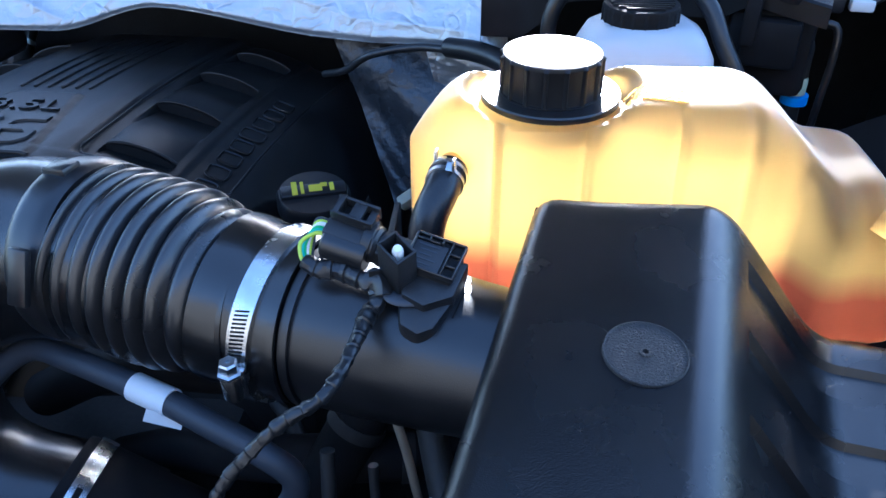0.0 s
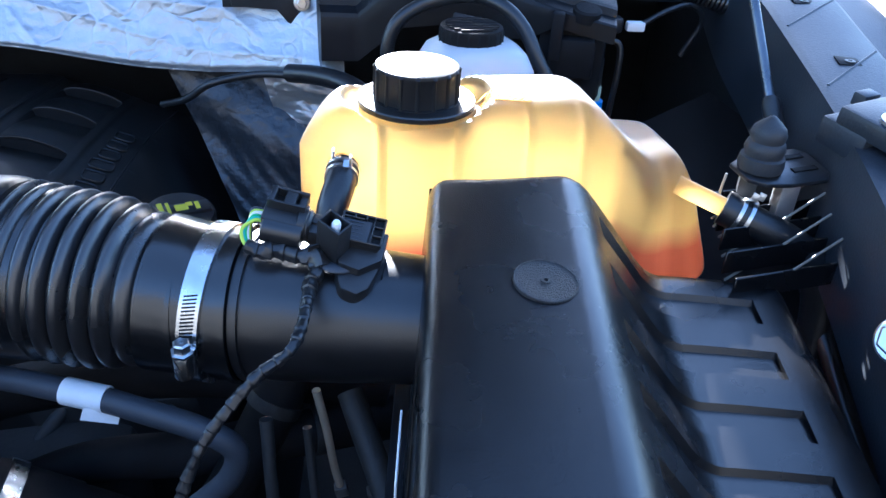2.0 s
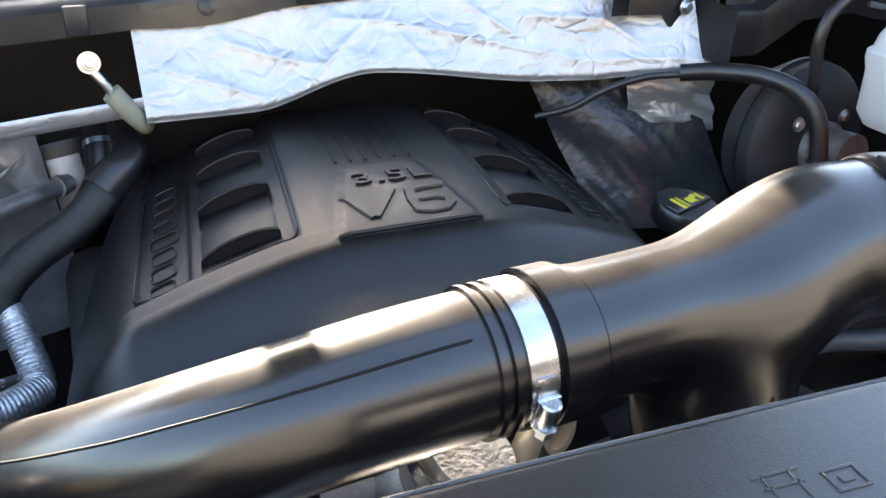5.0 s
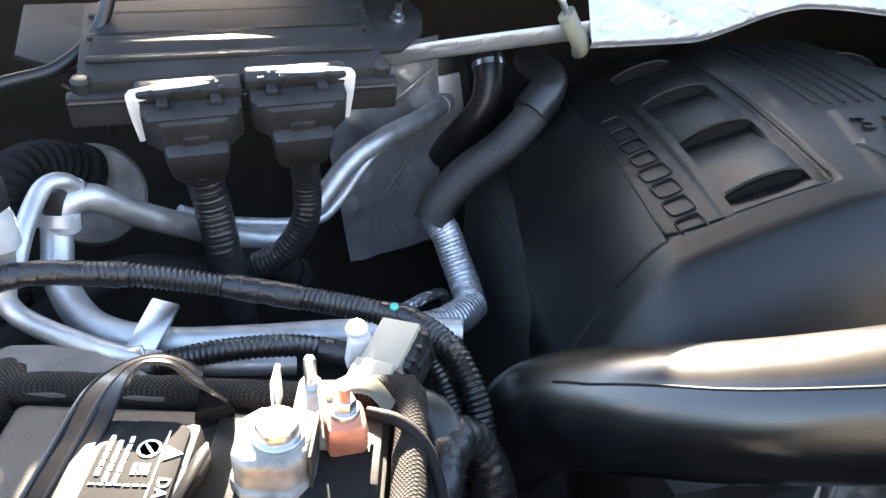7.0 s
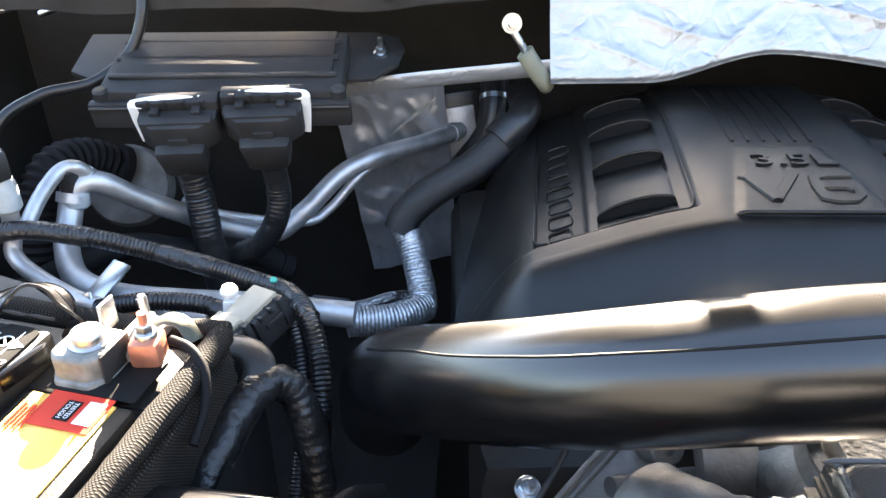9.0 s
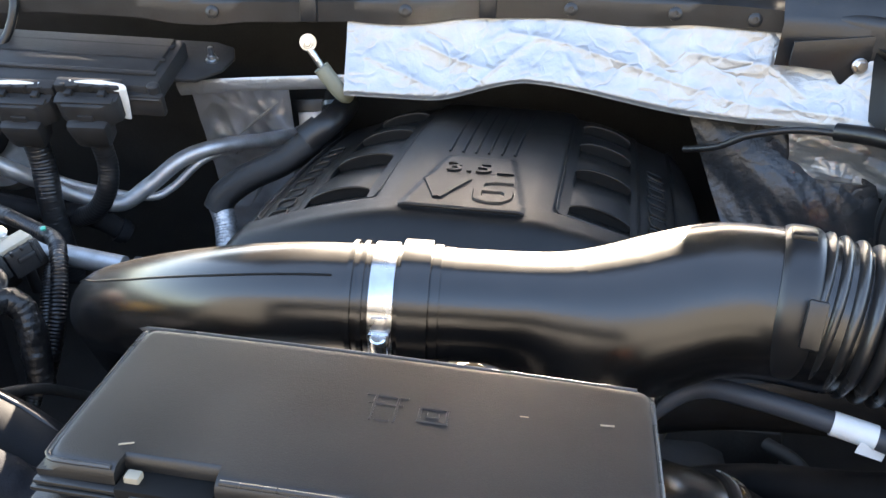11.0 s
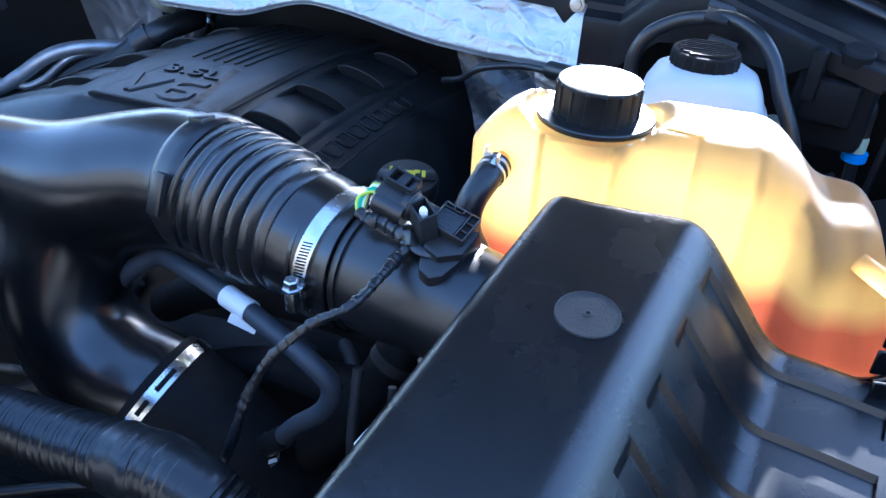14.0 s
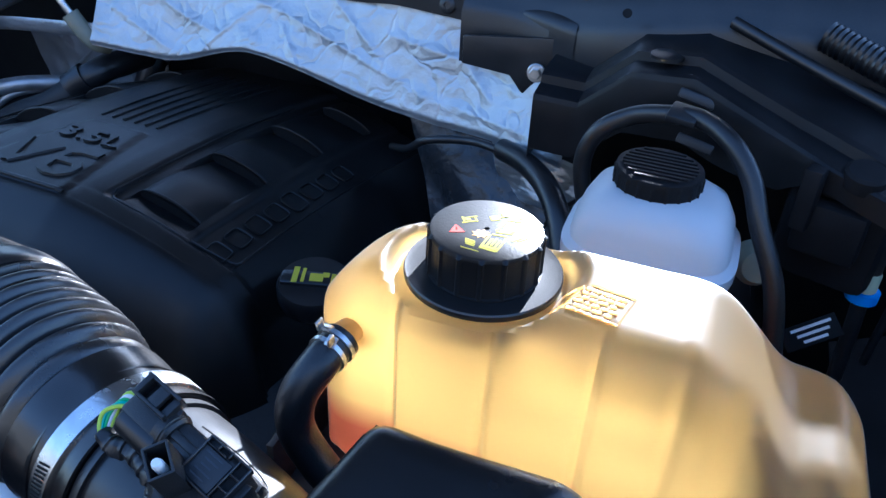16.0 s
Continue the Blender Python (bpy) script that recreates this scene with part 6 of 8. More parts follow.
part("taped_lead", tube(wp, 0.0033, 14, 420, lambda s, L: (1.0 + 0.45 * (1 - smooth(s, 0.055, 0.075))) * (0.84 + 0.2 * ((s * 130) % 1.0) + 0.16 * noise.noise(Vector((s * 260, 1, 0)))), wob=0.35), RUBBER, cn, "black cloth-taped lead")
part("tape_knot", tube([mm(-20, -2, 8).translation, mm(-15, -4, 10).translation, mm(-12, -9, 8).translation], 0.0056, 12, 40, wob=0.55), RUBBER, cn, "crumpled black tape")
part("tape_flag", rbox(mm(-15, -1, 12, 35), 0.012, 0.0008, 0.007, 0.0002), RUBBER, cn)

# ---- battery ----
bu, bv = Vector((0.962, -0.274, 0)), Vector((0.274, 0.962, 0))
B0 = basis((-1.148, 0.56, 1.03), (0, 0, 1), bu)      # rear left top corner; x across, y to the rear
bt = thing("battery", "dusty black car battery with labels and strap handle", "battery", (-1.08, 0.43, 0.85))
part("case", rbox(B0 @ pose(0.104, -0.15, -0.2), 0.206, 0.30, 0.199, 0.006), BATTERY, bt)
vb = part("vent_cover", rbox(B0 @ pose(0.086, -0.155, -0.002), 0.058, 0.245, 0.026, 0.006), BATTERY, bt)
part("warning_panel", prism(B0 @ pose(0.092, -0.152, 0.0238), [(-0.021, -0.115), (0.022, -0.115), (0.018, 0.112), (0.010, 0.116), (-0.008, 0.116), (-0.021, 0.098)], 0.0012, 0.0004), PANEL, bt, "black warning panel")
tx = B0 @ pose(0.1062, -0.106, 0.0254, 0, 0, -90)
part("lettering", lettering("DANGER / POISON", tx, 0.0082, 0.0002), PAPER, bt, "white letters DANGER / POISON", smooth=False)
part("print_line", rbox(B0 @ pose(0.1008, -0.145, 0.0252), 0.0007, 0.205, 0.0003, 0), PAPER, bt, "white printed line")
part("warning_mark", prism(B0 @ pose(0.1062, -0.0565, 0.0252, 0, 0, -90), [(-0.0045, -0.0040), (0.0045, -0.0040), (0, 0.0045)], 0.0003), PAPER, bt, "white triangle")
random.seed(4)
for k in range(5):
    y0 = -0.046 - 0.0365 * k
    for j in range(3):
        y = y0 - random.uniform(0, 0.004)
        while y > y0 - 0.024:
            w = random.uniform(0.003, 0.007)
            part("unreadable_print", rbox(B0 @ pose(0.0752 + 0.0046 * j, y - w / 2, 0.0252), 0.0021, w, 0.0003, 0), PAPER, bt, "unreadable white print")
            y -= w + 0.0012
    part("print_ring", band(B0 @ pose(0.0940, y0 - 0.008, 0.0252), 0.0046, 0.0004, 0.0010, 24), PAPER, bt, "white printed ring")
    part("print_ring_bar", rbox(B0 @ pose(0.0940, y0 - 0.008, 0.0252, 0, 0, 40), 0.0011, 0.0090, 0.0003, 0), PAPER, bt)
    for j in range(3):
        part("unreadable_print", rbox(B0 @ pose(0.0908 + 0.0030 * j, y0 - 0.0205, 0.0252), 0.0020, 0.0064, 0.0003, 0), PAPER, bt, "unreadable white print")
    for j in range(7):
        part("print_dash", rbox(B0 @ pose(0.0745 + 0.0040 * j, y0 - 0.0300, 0.0252), 0.0028, 0.0010, 0.0003, 0), PAPER, bt, "white printed dash")
part("side_clip", prism(B0 @ pose(0.1165, -0.066, 0.012, 0, 0, -8), [(-0.003, -0.024), (0.002, -0.020), (0.004, 0.014), (0.0, 0.020), (-0.003, 0.012)], 0.012, 0.001), GLOSS, bt, "glossy black side clip")
# Flat black plate between the clamp and the label.
part("black_patch", rbox(B0 @ pose(0.1665, -0.051, 0.0083), 0.064, 0.042, 0.0012, 0.0004), INK_SHADE, bt, "black patch behind the label")
part("label", rbox(B0 @ pose(0.160, -0.163, 0.0085), 0.060, 0.17, 0.0016, 0.0005), LABEL, bt, "yellow-orange label")
part("label_flash", rbox(B0 @ pose(0.1655, -0.0895, 0.0103), 0.044, 0.031, 0.0005, 0), RED, bt, "red label corner")
part("label_box", rbox(B0 @ pose(0.1640, -0.0895, 0.0109), 0.0105, 0.0175, 0.0004, 0), INK_SHADE, bt, "black label box")
part("lettering", lettering("TESTED", B0 @ pose(0.1662, -0.0895, 0.0115, 0, 0, -90), 0.0042, 0.0001), PAPER, bt, "white letters TESTED TOUGH", smooth=False)
part("lettering", lettering("TOUGH", B0 @ pose(0.1618, -0.0895, 0.0115, 0, 0, -90), 0.0042, 0.0001), PAPER, bt, smooth=False)
part("label_patch", rbox(B0 @ pose(0.1790, -0.0890, 0.0109), 0.0120, 0.0200, 0.0004, 0), PAPER, bt, "white label patch")
for k in range(5):
    part("unreadable_print", rbox(B0 @ pose(0.1335 + 0.0028 * k, -0.098 - 0.003 * (k % 2), 0.0107), 0.0014, 0.022, 0.0003, 0), RED, bt, "unreadable red print")
part("lid_side", rbox(B0 @ pose(0.162, -0.19, -0.004), 0.078, 0.23, 0.0125, 0.004), BATTERY, bt)
part("terminal_recess", rbox(B0 @ pose(0.158, -0.038, -0.001), 0.088, 0.06, 0.0022, 0.001), BATTERY, bt)
# strap handle: a flat band with raised rims, looped over the rear and lying forked on the case
STRAP_PATH = [(0.043, -0.170, 0.010), (0.047, -0.135, 0.011), (0.051, -0.110, 0.013), (0.054, -0.082, 0.017), (0.0585, -0.050, 0.023), (0.064, -0.022, 0.030), (0.075, -0.006, 0.034), (0.091, -0.002, 0.032), (0.105, -0.006, 0.022), (0.112, -0.010, 0.008), (0.113, -0.012, -0.004)]
part("strap", ribbon([B0 @ Vector(q) for q in STRAP_PATH[3:]], [(-0.0110, 0), (0.0100, 0), (0.0100, 0.0022), (0.0090, 0.0026), (0.0086, 0.0018), (0.0010, 0.0018), (0.0004, 0.0023), (-0.0006, 0.0023), (-0.0012, 0.0018), (-0.0090, 0.0018), (-0.0098, 0.0026), (-0.0110, 0.0022)], 70, (0.0, -0.30, 1.0), None, (-0.1, 0.50, 0.85)), GLOSS, bt, "flat glossy black strap handle")
for x_, w_ in ((-0.0085, 0.0052), (0.0062, 0.0052)):
    part("strap_tine", ribbon([B0 @ Vector((x + x_ * (1 + 0.25 * k / 3), y, h)) for k, (x, y, h) in enumerate(STRAP_PATH[3::-1])], [(-w_, 0), (w_, 0), (w_, 0.0016), (w_ * 0.7, 0.0026), (-w_ * 0.7, 0.0026), (-w_, 0.0016)], 30), GLOSS, bt, "forked end of the strap")
part("strap_rib", rbox(B0 @ pose(0.0525, -0.094, 0.0160, 8, 0, 24), 0.022, 0.0030, 0.0026, 0.0008), GLOSS, bt)
# woven blanket round the case
bl = thing("battery_blanket", "dusty woven insulating blanket round the battery", "insulation blanket", (-1.08, 0.43, 0.84))
ring = [(-0.012, -0.31), (-0.014, 0.0), (-0.004, 0.012), (0.05, 0.014), (0.15, 0.014), (0.208, 0.012), (0.216, 0.002), (0.218, -0.10), (0.220, -0.2), (0.222, -0.31)]
part("rolled_edge", tube([B0 @ Vector((x, y, -0.004 + 0.010 * smooth(x, 0.15, 0.21))) for x, y in ring], 0.0092, 16, 120, wob=0.12), BLANKET, bl)
for (x, y, w, d) in ((0.104, 0.012, 0.225, 0.012), (-0.010, -0.15, 0.012, 0.31), (0.219, -0.15, 0.014, 0.31)):
    part("side", rbox(B0 @ pose(x, y, -0.19), w, d, 0.185, 0.004), BLANKET, bl)
for x, y, w in ((0.02, 0.045, 0.085),):
    part("flap", prism(B0 @ pose(x - 0.05, y - 0.02, -0.004), [(-0.002, -0.02), (-0.003, 0.0), (0.0, 0.012), (0.008, 0.019), (0.030, 0.021), (0.060, 0.016), (0.085, 0.004), (0.11, -0.008), (0.11, -0.02)], 0.004, 0.0012), FLAP, bl, "grey flap with eyelet")
    part("eyelet", lathe(B0 @ pose(-0.016, 0.0245, 0.0002), [(0.007, 0), (0.007, 0.0012), (0, 0.0012)], 20), INK_SHADE, bl, "dark eyelet")
tray = thing("battery_tray_lip", "grey plastic lip beside the battery", "battery tray", (-0.92, 0.43, 1.0))
part("lip", tube([(-0.965, 0.535, 1.0), (-0.944, 0.534, 1.008), (-0.922, 0.524, 1.008), (-0.916, 0.505, 1.0), (-0.928, 0.475, 0.985), (-0.945, 0.43, 0.965)], 0.0125, 20, 50, flat=0.4, up=(0, 0, 1)), LIDPLASTIC, tray)
part("wall", sheet(frange(0, 1, 12), [0, 1], lambda u, v: (-0.915 - 0.04 * u, 0.51 - 0.2 * u, 0.99 - 0.03 * u - 0.12 * (1 - v))), PLASTIC, tray)
wb = thing("washer_bottle", "white translucent plastic bottle edge beside the battery", "bottle", B0 @ Vector((-0.06, -0.01, -0.15)))
part("shoulder", prism(B0 @ pose(0, 0, -0.13), [(-0.10, 0.035), (-0.062, 0.024), (-0.036, -0.008), (-0.030, -0.040), (-0.045, -0.060), (-0.10, -0.070)], 0.135, 0.008, 3), BRAKE, wb)
part("neck", lathe(B0 @ pose(-0.075, -0.015, 0.003), [(0.018, 0), (0.018, 0.010), (0.016, 0.012), (0, 0.012)], 32), BRAKE, wb)
# terminal clamp, lug and studs
te = thing("battery_clamp", "grey metal battery clamp with a copper lug", "battery clamp", (-1.014, 0.472, 1.03))
tb = basis((-1.012, 0.476, 1.034), (0, 0, 1), bu)
part("post", lathe(tb, [(0.0095, 0), (0.0085, 0.020), (0, 0.020)], 24), LEAD, te)
part("clamp_block", prism(tb @ pose(-0.002, -0.002, 0.0), [(-0.019, -0.014), (-0.012, -0.021), (0.010, -0.021), (0.018, -0.012), (0.018, 0.018), (-0.010, 0.019), (-0.019, 0.010)], 0.026, 0.004, 3), LEAD, te)
part("clamp_skirt", prism(tb @ pose(-0.002, -0.003, -0.001), [(-0.021, -0.012), (-0.013, -0.023), (0.012, -0.023), (0.020, -0.010), (0.020, 0.012), (-0.021, 0.010)], 0.010, 0.003), LEAD, te)
part("jaw_gap", rbox(tb @ pose(0.017, -0.002, 0.004), 0.0016, 0.030, 0.0225, 0.0004), DARK, te, "dark gap between the jaws")
part("washer", lathe(tb @ pose(0, -0.003, 0.026), [(0.0128, 0), (0.0128, 0.0012), (0.0118, 0.0018), (0, 0.0018)], 36), ZINC, te)
part("bolt", lathe(tb @ pose(0, -0.003, 0.0278), [(0.0105, 0), (0.0108, 0.001), (0.0108, 0.0062), (0.0098, 0.0076), (0.0070, 0.0082), (0, 0.0082)], 28), ZINC, te, "zinc round bolt head")
part("arm", rbox(tb @ pose(0.014, 0.028, 0.004), 0.026, 0.044, 0.010, 0.003), LEAD, te)
part("arm_fin", rbox(tb @ pose(-0.006, 0.026, 0.016), 0.003, 0.016, 0.022, 0.001), ZINC, te)
part("stud", lathe(tb @ pose(0.008, 0.046, 0.006), [(0.0062, 0), (0.0062, 0.008), (0.0035, 0.009), (0.0035, 0.024), (0.0025, 0.026), (0, 0.026)], 16), ZINC, te, "zinc stud and nut")
part("lug", rbox(tb @ pose(0.030, 0.014, 0.004) @ pose(0, 0, 0, 0, 0, 15), 0.021, 0.022, 0.020, 0.004), COPPER, te, "copper lug")
part("lug_nut", bolt(tb @ pose(0.030, 0.015, 0.024), 0.006, 0.010, 1.3), ZINC, te)
part("lug_stud", lathe(tb @ pose(0.030, 0.015, 0.030), [(0.0032, 0), (0.0032, 0.012), (0, 0.012)], 12), COPPER, te)
part("bracket", tube([tb @ Vector(q) for q in ((0.018, 0.036, 0.014), (0.030, 0.040, 0.020), (0.042, 0.040, 0.018), (0.052, 0.036, 0.008))], 0.007, 12, 30, flat=0.2, up=(0, 0, 1)), mat("olive_plated_steel", (0.075, 0.075, 0.055), 0.5, 0.4, dust=0.05), te, "olive plated bracket")
part("cable", tube([tb @ Vector(q) for q in ((0.040, 0.026, 0.014), (0.058, 0.020, 0.014), (0.072, 0.010, 0.006), (0.080, -0.008, -0.008), (0.082, -0.03, -0.02))], 0.0034, 12, 50), DULLBLACK, te, "black cable")
# square plugs behind the clamp
for loc, w, d, h in (((-0.922, 0.583, 0.985), 0.036, 0.032, 0.030), ((-0.944, 0.556, 0.982), 0.032, 0.032, 0.028)):
    p_ = thing("wiring_plug", "black square wiring plug with a pale top behind the battery", "plug", loc, "battery plugs")
    m_ = basis(loc, (-0.25, -0.1, 0.95), (0.62, 0.78, 0))
    part("body", rbox(m_, w, d, h, 0.003), PLASTIC, p_)
    # Tan slab on top, paler than the black body.
    part("pale_top", rbox(m_ @ pose(-0.003, 0.003, h - 0.002), w * 1.05, d * 0.86, 0.006, 0.0015), TAN, p_, "paler top slab")
    for q_ in (-0.3, 0.0, 0.3):
        part("top_rib", rbox(m_ @ pose(w * q_, -d / 2 + 0.002, h - 0.004), 0.003, 0.008, 0.005, 0.0008), PLASTIC, p_)
    part("cable", tube([m_ @ Vector((0, d * 0.3, 0.002)), m_ @ Vector((0.004, d * 0.8, -0.012)), m_ @ Vector((0.002, d * 1.2, -0.045))], 0.006, 12, 20), RUBBER, p_, "black cable")
    part("rib", rbox(m_ @ pose(w * 0.3, -d / 2, 0.004), 0.004, 0.004, h - 0.006, 0.001), PLASTIC, p_)
    part("latch", rbox(m_ @ pose(0.0, -d / 2, h * 0.5), w * 0.5, 0.004, 0.006, 0.001), PLASTIC, p_)
wc = thing("white_clip", "white plastic clip with round head on the loom", "clip", (-0.953, 0.595, 1.0))
part("stem", rbox(basis((-0.953, 0.597, 0.985), (0.1, -0.1, 1)), 0.016, 0.012, 0.026, 0.003), WHITE, wc)
part("head", lathe(basis((-0.953, 0.595, 1.012)), [(0.003, 0), (0.007, 0.003), (0.0075, 0.006), (0.005, 0.010), (0, 0.011)], 18), WHITE, wc)

# ---- pipes and looms behind the battery ----
def run(name, pts, r, material, label, category="pipe", n=80, **kw):
    o = thing(name, label, category, pts[len(pts) // 2])
    part("run", tube(pts, r, kw.pop("seg", 22), n, **kw), material, o)
    if name in ("heater_line", "bellows_hose", "coolant_line", "booster_hose", "cross_pipe"):
        a, b_ = Vector(pts[-2]), Vector(pts[-1])
        part("end_collar", band(basis(a.lerp(b_, 0.8), b_ - a), r, 0.010, r * 0.22, 24), material, o)
    return o


ac = run("coolant_line", [(-0.86, 0.66, 0.945), (-0.948, 0.668, 0.952), (-1.017, 0.676, 0.952), (-1.085, 0.685, 0.955), (-1.133, 0.716, 0.955), (-1.158, 0.762, 0.965), (-1.160, 0.79, 0.985), (-1.157, 0.80, 1.005)], 0.0125, ALU, "thick dull aluminium refrigerant line", n=90)
part("joint", lathe(basis((-1.157, 0.798, 0.99), (0.1, 0.2, 1)), [(0.0125, 0), (0.0155, 0.003), (0.0155, 0.015), (0.0125, 0.018)], 24), FITTING, ac, "pale sealed joint")
part("valve_cap", lathe(basis((-1.158, 0.800, 1.006), (0.02, 0.05, 1)), [(0.011, 0), (0.011, 0.024), (0.009, 0.026), (0, 0.026)], 6), PLASTIC, ac, "black hexagon cap")
part("upper_run", tube([(-1.157, 0.80, 1.0), (-1.148, 0.806, 1.012), (-1.130, 0.815, 1.010), (-1.106, 0.832, 0.984), (-1.085, 0.846, 0.965), (-1.060, 0.862, 0.944)], 0.0115, 22, 40), ALU, ac)
al = run("coolant_line", [(-0.99, 0.64, 0.955), (-1.05, 0.645, 0.962), (-1.105, 0.658, 0.968), (-1.163, 0.697, 0.973), (-1.184, 0.712, 0.985), (-1.184, 0.72, 1.0), (-1.178, 0.716, 1.03), (-1.176, 0.714, 1.05)], 0.008, ALU, "thin dull aluminium refrigerant line", n=90)
part("fitting", lathe(basis((-1.177, 0.715, 1.03), (0.0, 0.0, 1)), [(0.009, 0), (0.0125, 0.004), (0.0125, 0.026), (0.010, 0.034)], 20), FITTING, al, "pale valve sleeve")
part("valve_cap", lathe(basis((-1.177, 0.714, 1.064)), [(0.0115, 0), (0.0125, 0.004), (0.0125, 0.022), (0.010, 0.026), (0.004, 0.026), (0.004, 0.022), (0, 0.022)], 6), PLASTIC, al, "black hexagon cap")
run("coolant_line", [(-1.182, 0.735, 0.995), (-1.173, 0.765, 1.018), (-1.162, 0.795, 1.032), (-1.148, 0.805, 1.032), (-1.138, 0.815, 1.015)], 0.0075, ALU, "looped thin aluminium line", n=40)
run("heater_line", [(-1.064,0.86,0.947),(-1.029,0.88,0.919),(-0.977,0.90,0.898),(-0.938,0.92,0.920),(-0.897,0.95,0.951),(-0.854,0.98,0.962),(-0.798,1.04,0.953),(-0.742,1.115,0.940)], 0.0115, ALU, "thick grey aluminium line into the firewall", n=90)
run("heater_line", [(-1.069,0.87,0.958),(-1.028,0.89,0.929),(-0.945,0.92,0.902),(-0.912,0.94,0.910),(-0.869,0.97,0.946),(-0.82,1.02,0.95)], 0.006, ALU, "thin grey aluminium line into the firewall", n=90)
pc = thing("pipe_clip", "folded zinc clip across the pipes", "pipe clip", (-1.09, 0.672, 0.965))
part("saddle", rbox(basis((-1.090, 0.672, 0.970), (-0.3, -0.35, 0.9), (0.55, 0.8, 0.3)), 0.06, 0.024, 0.004, 0.0015), ZINC, pc)
part("lip", rbox(basis((-1.100, 0.656, 0.967), (-0.5, -0.85, 0.3), (0.55, -0.3, 0.3)), 0.024, 0.018, 0.004, 0.0015), ZINC, pc)
lm = thing("wiring_loom", "black corrugated wiring loom with taped sections", "wiring", (-1.0, 0.66, 1.0))
LM = [(-1.30, 0.70, 0.97), (-1.205, 0.70, 1.010), (-1.161, 0.70, 1.018), (-1.097, 0.69, 1.015), (-1.033, 0.68, 1.003), (-0.981, 0.66, 0.999), (-0.93, 0.63, 1.000), (-0.908, 0.617, 0.998), (-0.889, 0.585, 0.995), (-0.879, 0.555, 0.97), (-0.878, 0.53, 0.935), (-0.88, 0.5, 0.90)]
part("conduit", tube(LM, 0.0088, 20, 900, ripple(0.0040, 0.15)), SATIN, lm)
for a, b_ in ((1, 3), (4, 5), (6, 8)):
    part("tape", tube(LM[a:b_ + 1], 0.0091, 18, 120, lambda s, L: 0.97 + 0.06 * ((s / 0.013) % 1.0), wob=0.10), CLOTHTAPE, lm, "spiral black tape")
part("green_marker", lathe(basis((-0.922, 0.622, 1.009), (0, -0.3, 1)), [(0.003, 0), (0.003, 0.002), (0, 0.003)], 12), TEAL, lm, "green marker dot")
lm2 = thing("wiring_loom", "black corrugated branch loom behind the battery", "wiring", (-1.03, 0.63, 0.96))
part("conduit", tube([(-1.085, 0.645, 0.968), (-1.04, 0.634, 0.982), (-0.99, 0.625, 0.985), (-0.96, 0.615, 0.98)], 0.0085, 20, 130, ripple(0.0042, 0.15)), SATIN, lm2)
part("tape", tube([(-0.975, 0.6205, 0.983), (-0.955, 0.613, 0.979), (-0.935, 0.607, 0.974)], 0.0092, 18, 40, lambda s, L: 0.97 + 0.06 * ((s / 0.010) % 1.0), wob=0.10), CLOTHTAPE, lm2, "spiral black tape")
lm3 = thing("wiring_loom", "taped wiring loom dropping beside the battery", "wiring", (-0.87, 0.45, 0.95))
part("conduit", tube([(-0.905, 0.60, 0.985), (-0.897, 0.575, 0.975), (-0.893, 0.55, 0.95), (-0.895, 0.53, 0.91), (-0.90, 0.5, 0.87)], 0.0085, 18, 150, ripple(0.0032, 0.13)), SATIN, lm3)
part("taped_branch", tube([(-0.955, 0.36, 0.90), (-0.948, 0.42, 0.955), (-0.930, 0.475, 0.985), (-0.912, 0.508, 0.992), (-0.895, 0.516, 0.98), (-0.883, 0.505, 0.95), (-0.878, 0.49, 0.90)], 0.0135, 20, 140, lambda s, L: 0.93 + 0.07 * abs(math.sin(s * 420)), wob=0.14), CLOTHTAPE, lm3, "taped thick branch")
# foil sleeve, braided hose and heater hoses
fh = thing("heater_hose", "hose in silver foil sleeve with a black braided end", "hose", (-0.79, 0.9, 0.9))
part("foil_sleeve", tube([(-0.822, 0.880, 0.920), (-0.8116, 0.868, 0.904), (-0.804, 0.849, 0.880), (-0.798, 0.826, 0.858), (-0.797, 0.809, 0.848)], 0.0163, 24, 120, ripple(0.0042, 0.05), wob=0.05), SLEEVE, fh, "silver foil sleeve")
part("foil_sleeve", tube([(-0.795, 0.813, 0.848), (-0.811, 0.797, 0.850), (-0.8386, 0.782, 0.852), (-0.880, 0.772, 0.856)], 0.0177, 24, 120, ripple(0.0042, 0.05), wob=0.05), SLEEVE, fh, "silver foil sleeve")
part("braid", tube([(-0.824, 0.876, 0.912), (-0.812, 0.884, 0.934), (-0.780, 0.896, 0.957), (-0.738, 0.912, 0.975), (-0.705, 0.928, 0.998), (-0.695, 0.934, 1.010)], 0.0200, 28, 160), BRAID, fh, "black braided sleeve")
part("collar", tube([(-0.706, 0.928, 1.002), (-0.696, 0.934, 1.010), (-0.686, 0.940, 1.017)], 0.0215, 26, 20), RUBBER, fh)
part("elbow", tube([(-0.695, 0.935, 1.010), (-0.680, 0.946, 1.020), (-0.671, 0.965, 1.026), (-0.668, 0.99, 1.024), (-0.668, 1.04, 1.02)], 0.0185, 26, 40), RUBBER, fh)
hh2 = thing("heater_hose", "black rubber heater hose with a zinc clamp", "hose", (-0.73, 1.02, 0.95))
part("hose", tube([(-0.695, 1.12, 1.015), (-0.697, 1.09, 0.990), (-0.702, 1.075, 0.960), (-0.715, 1.072, 0.935), (-0.735, 1.08, 0.905), (-0.75, 1.10, 0.87)], 0.0195, 26, 60), RUBBER, hh2)
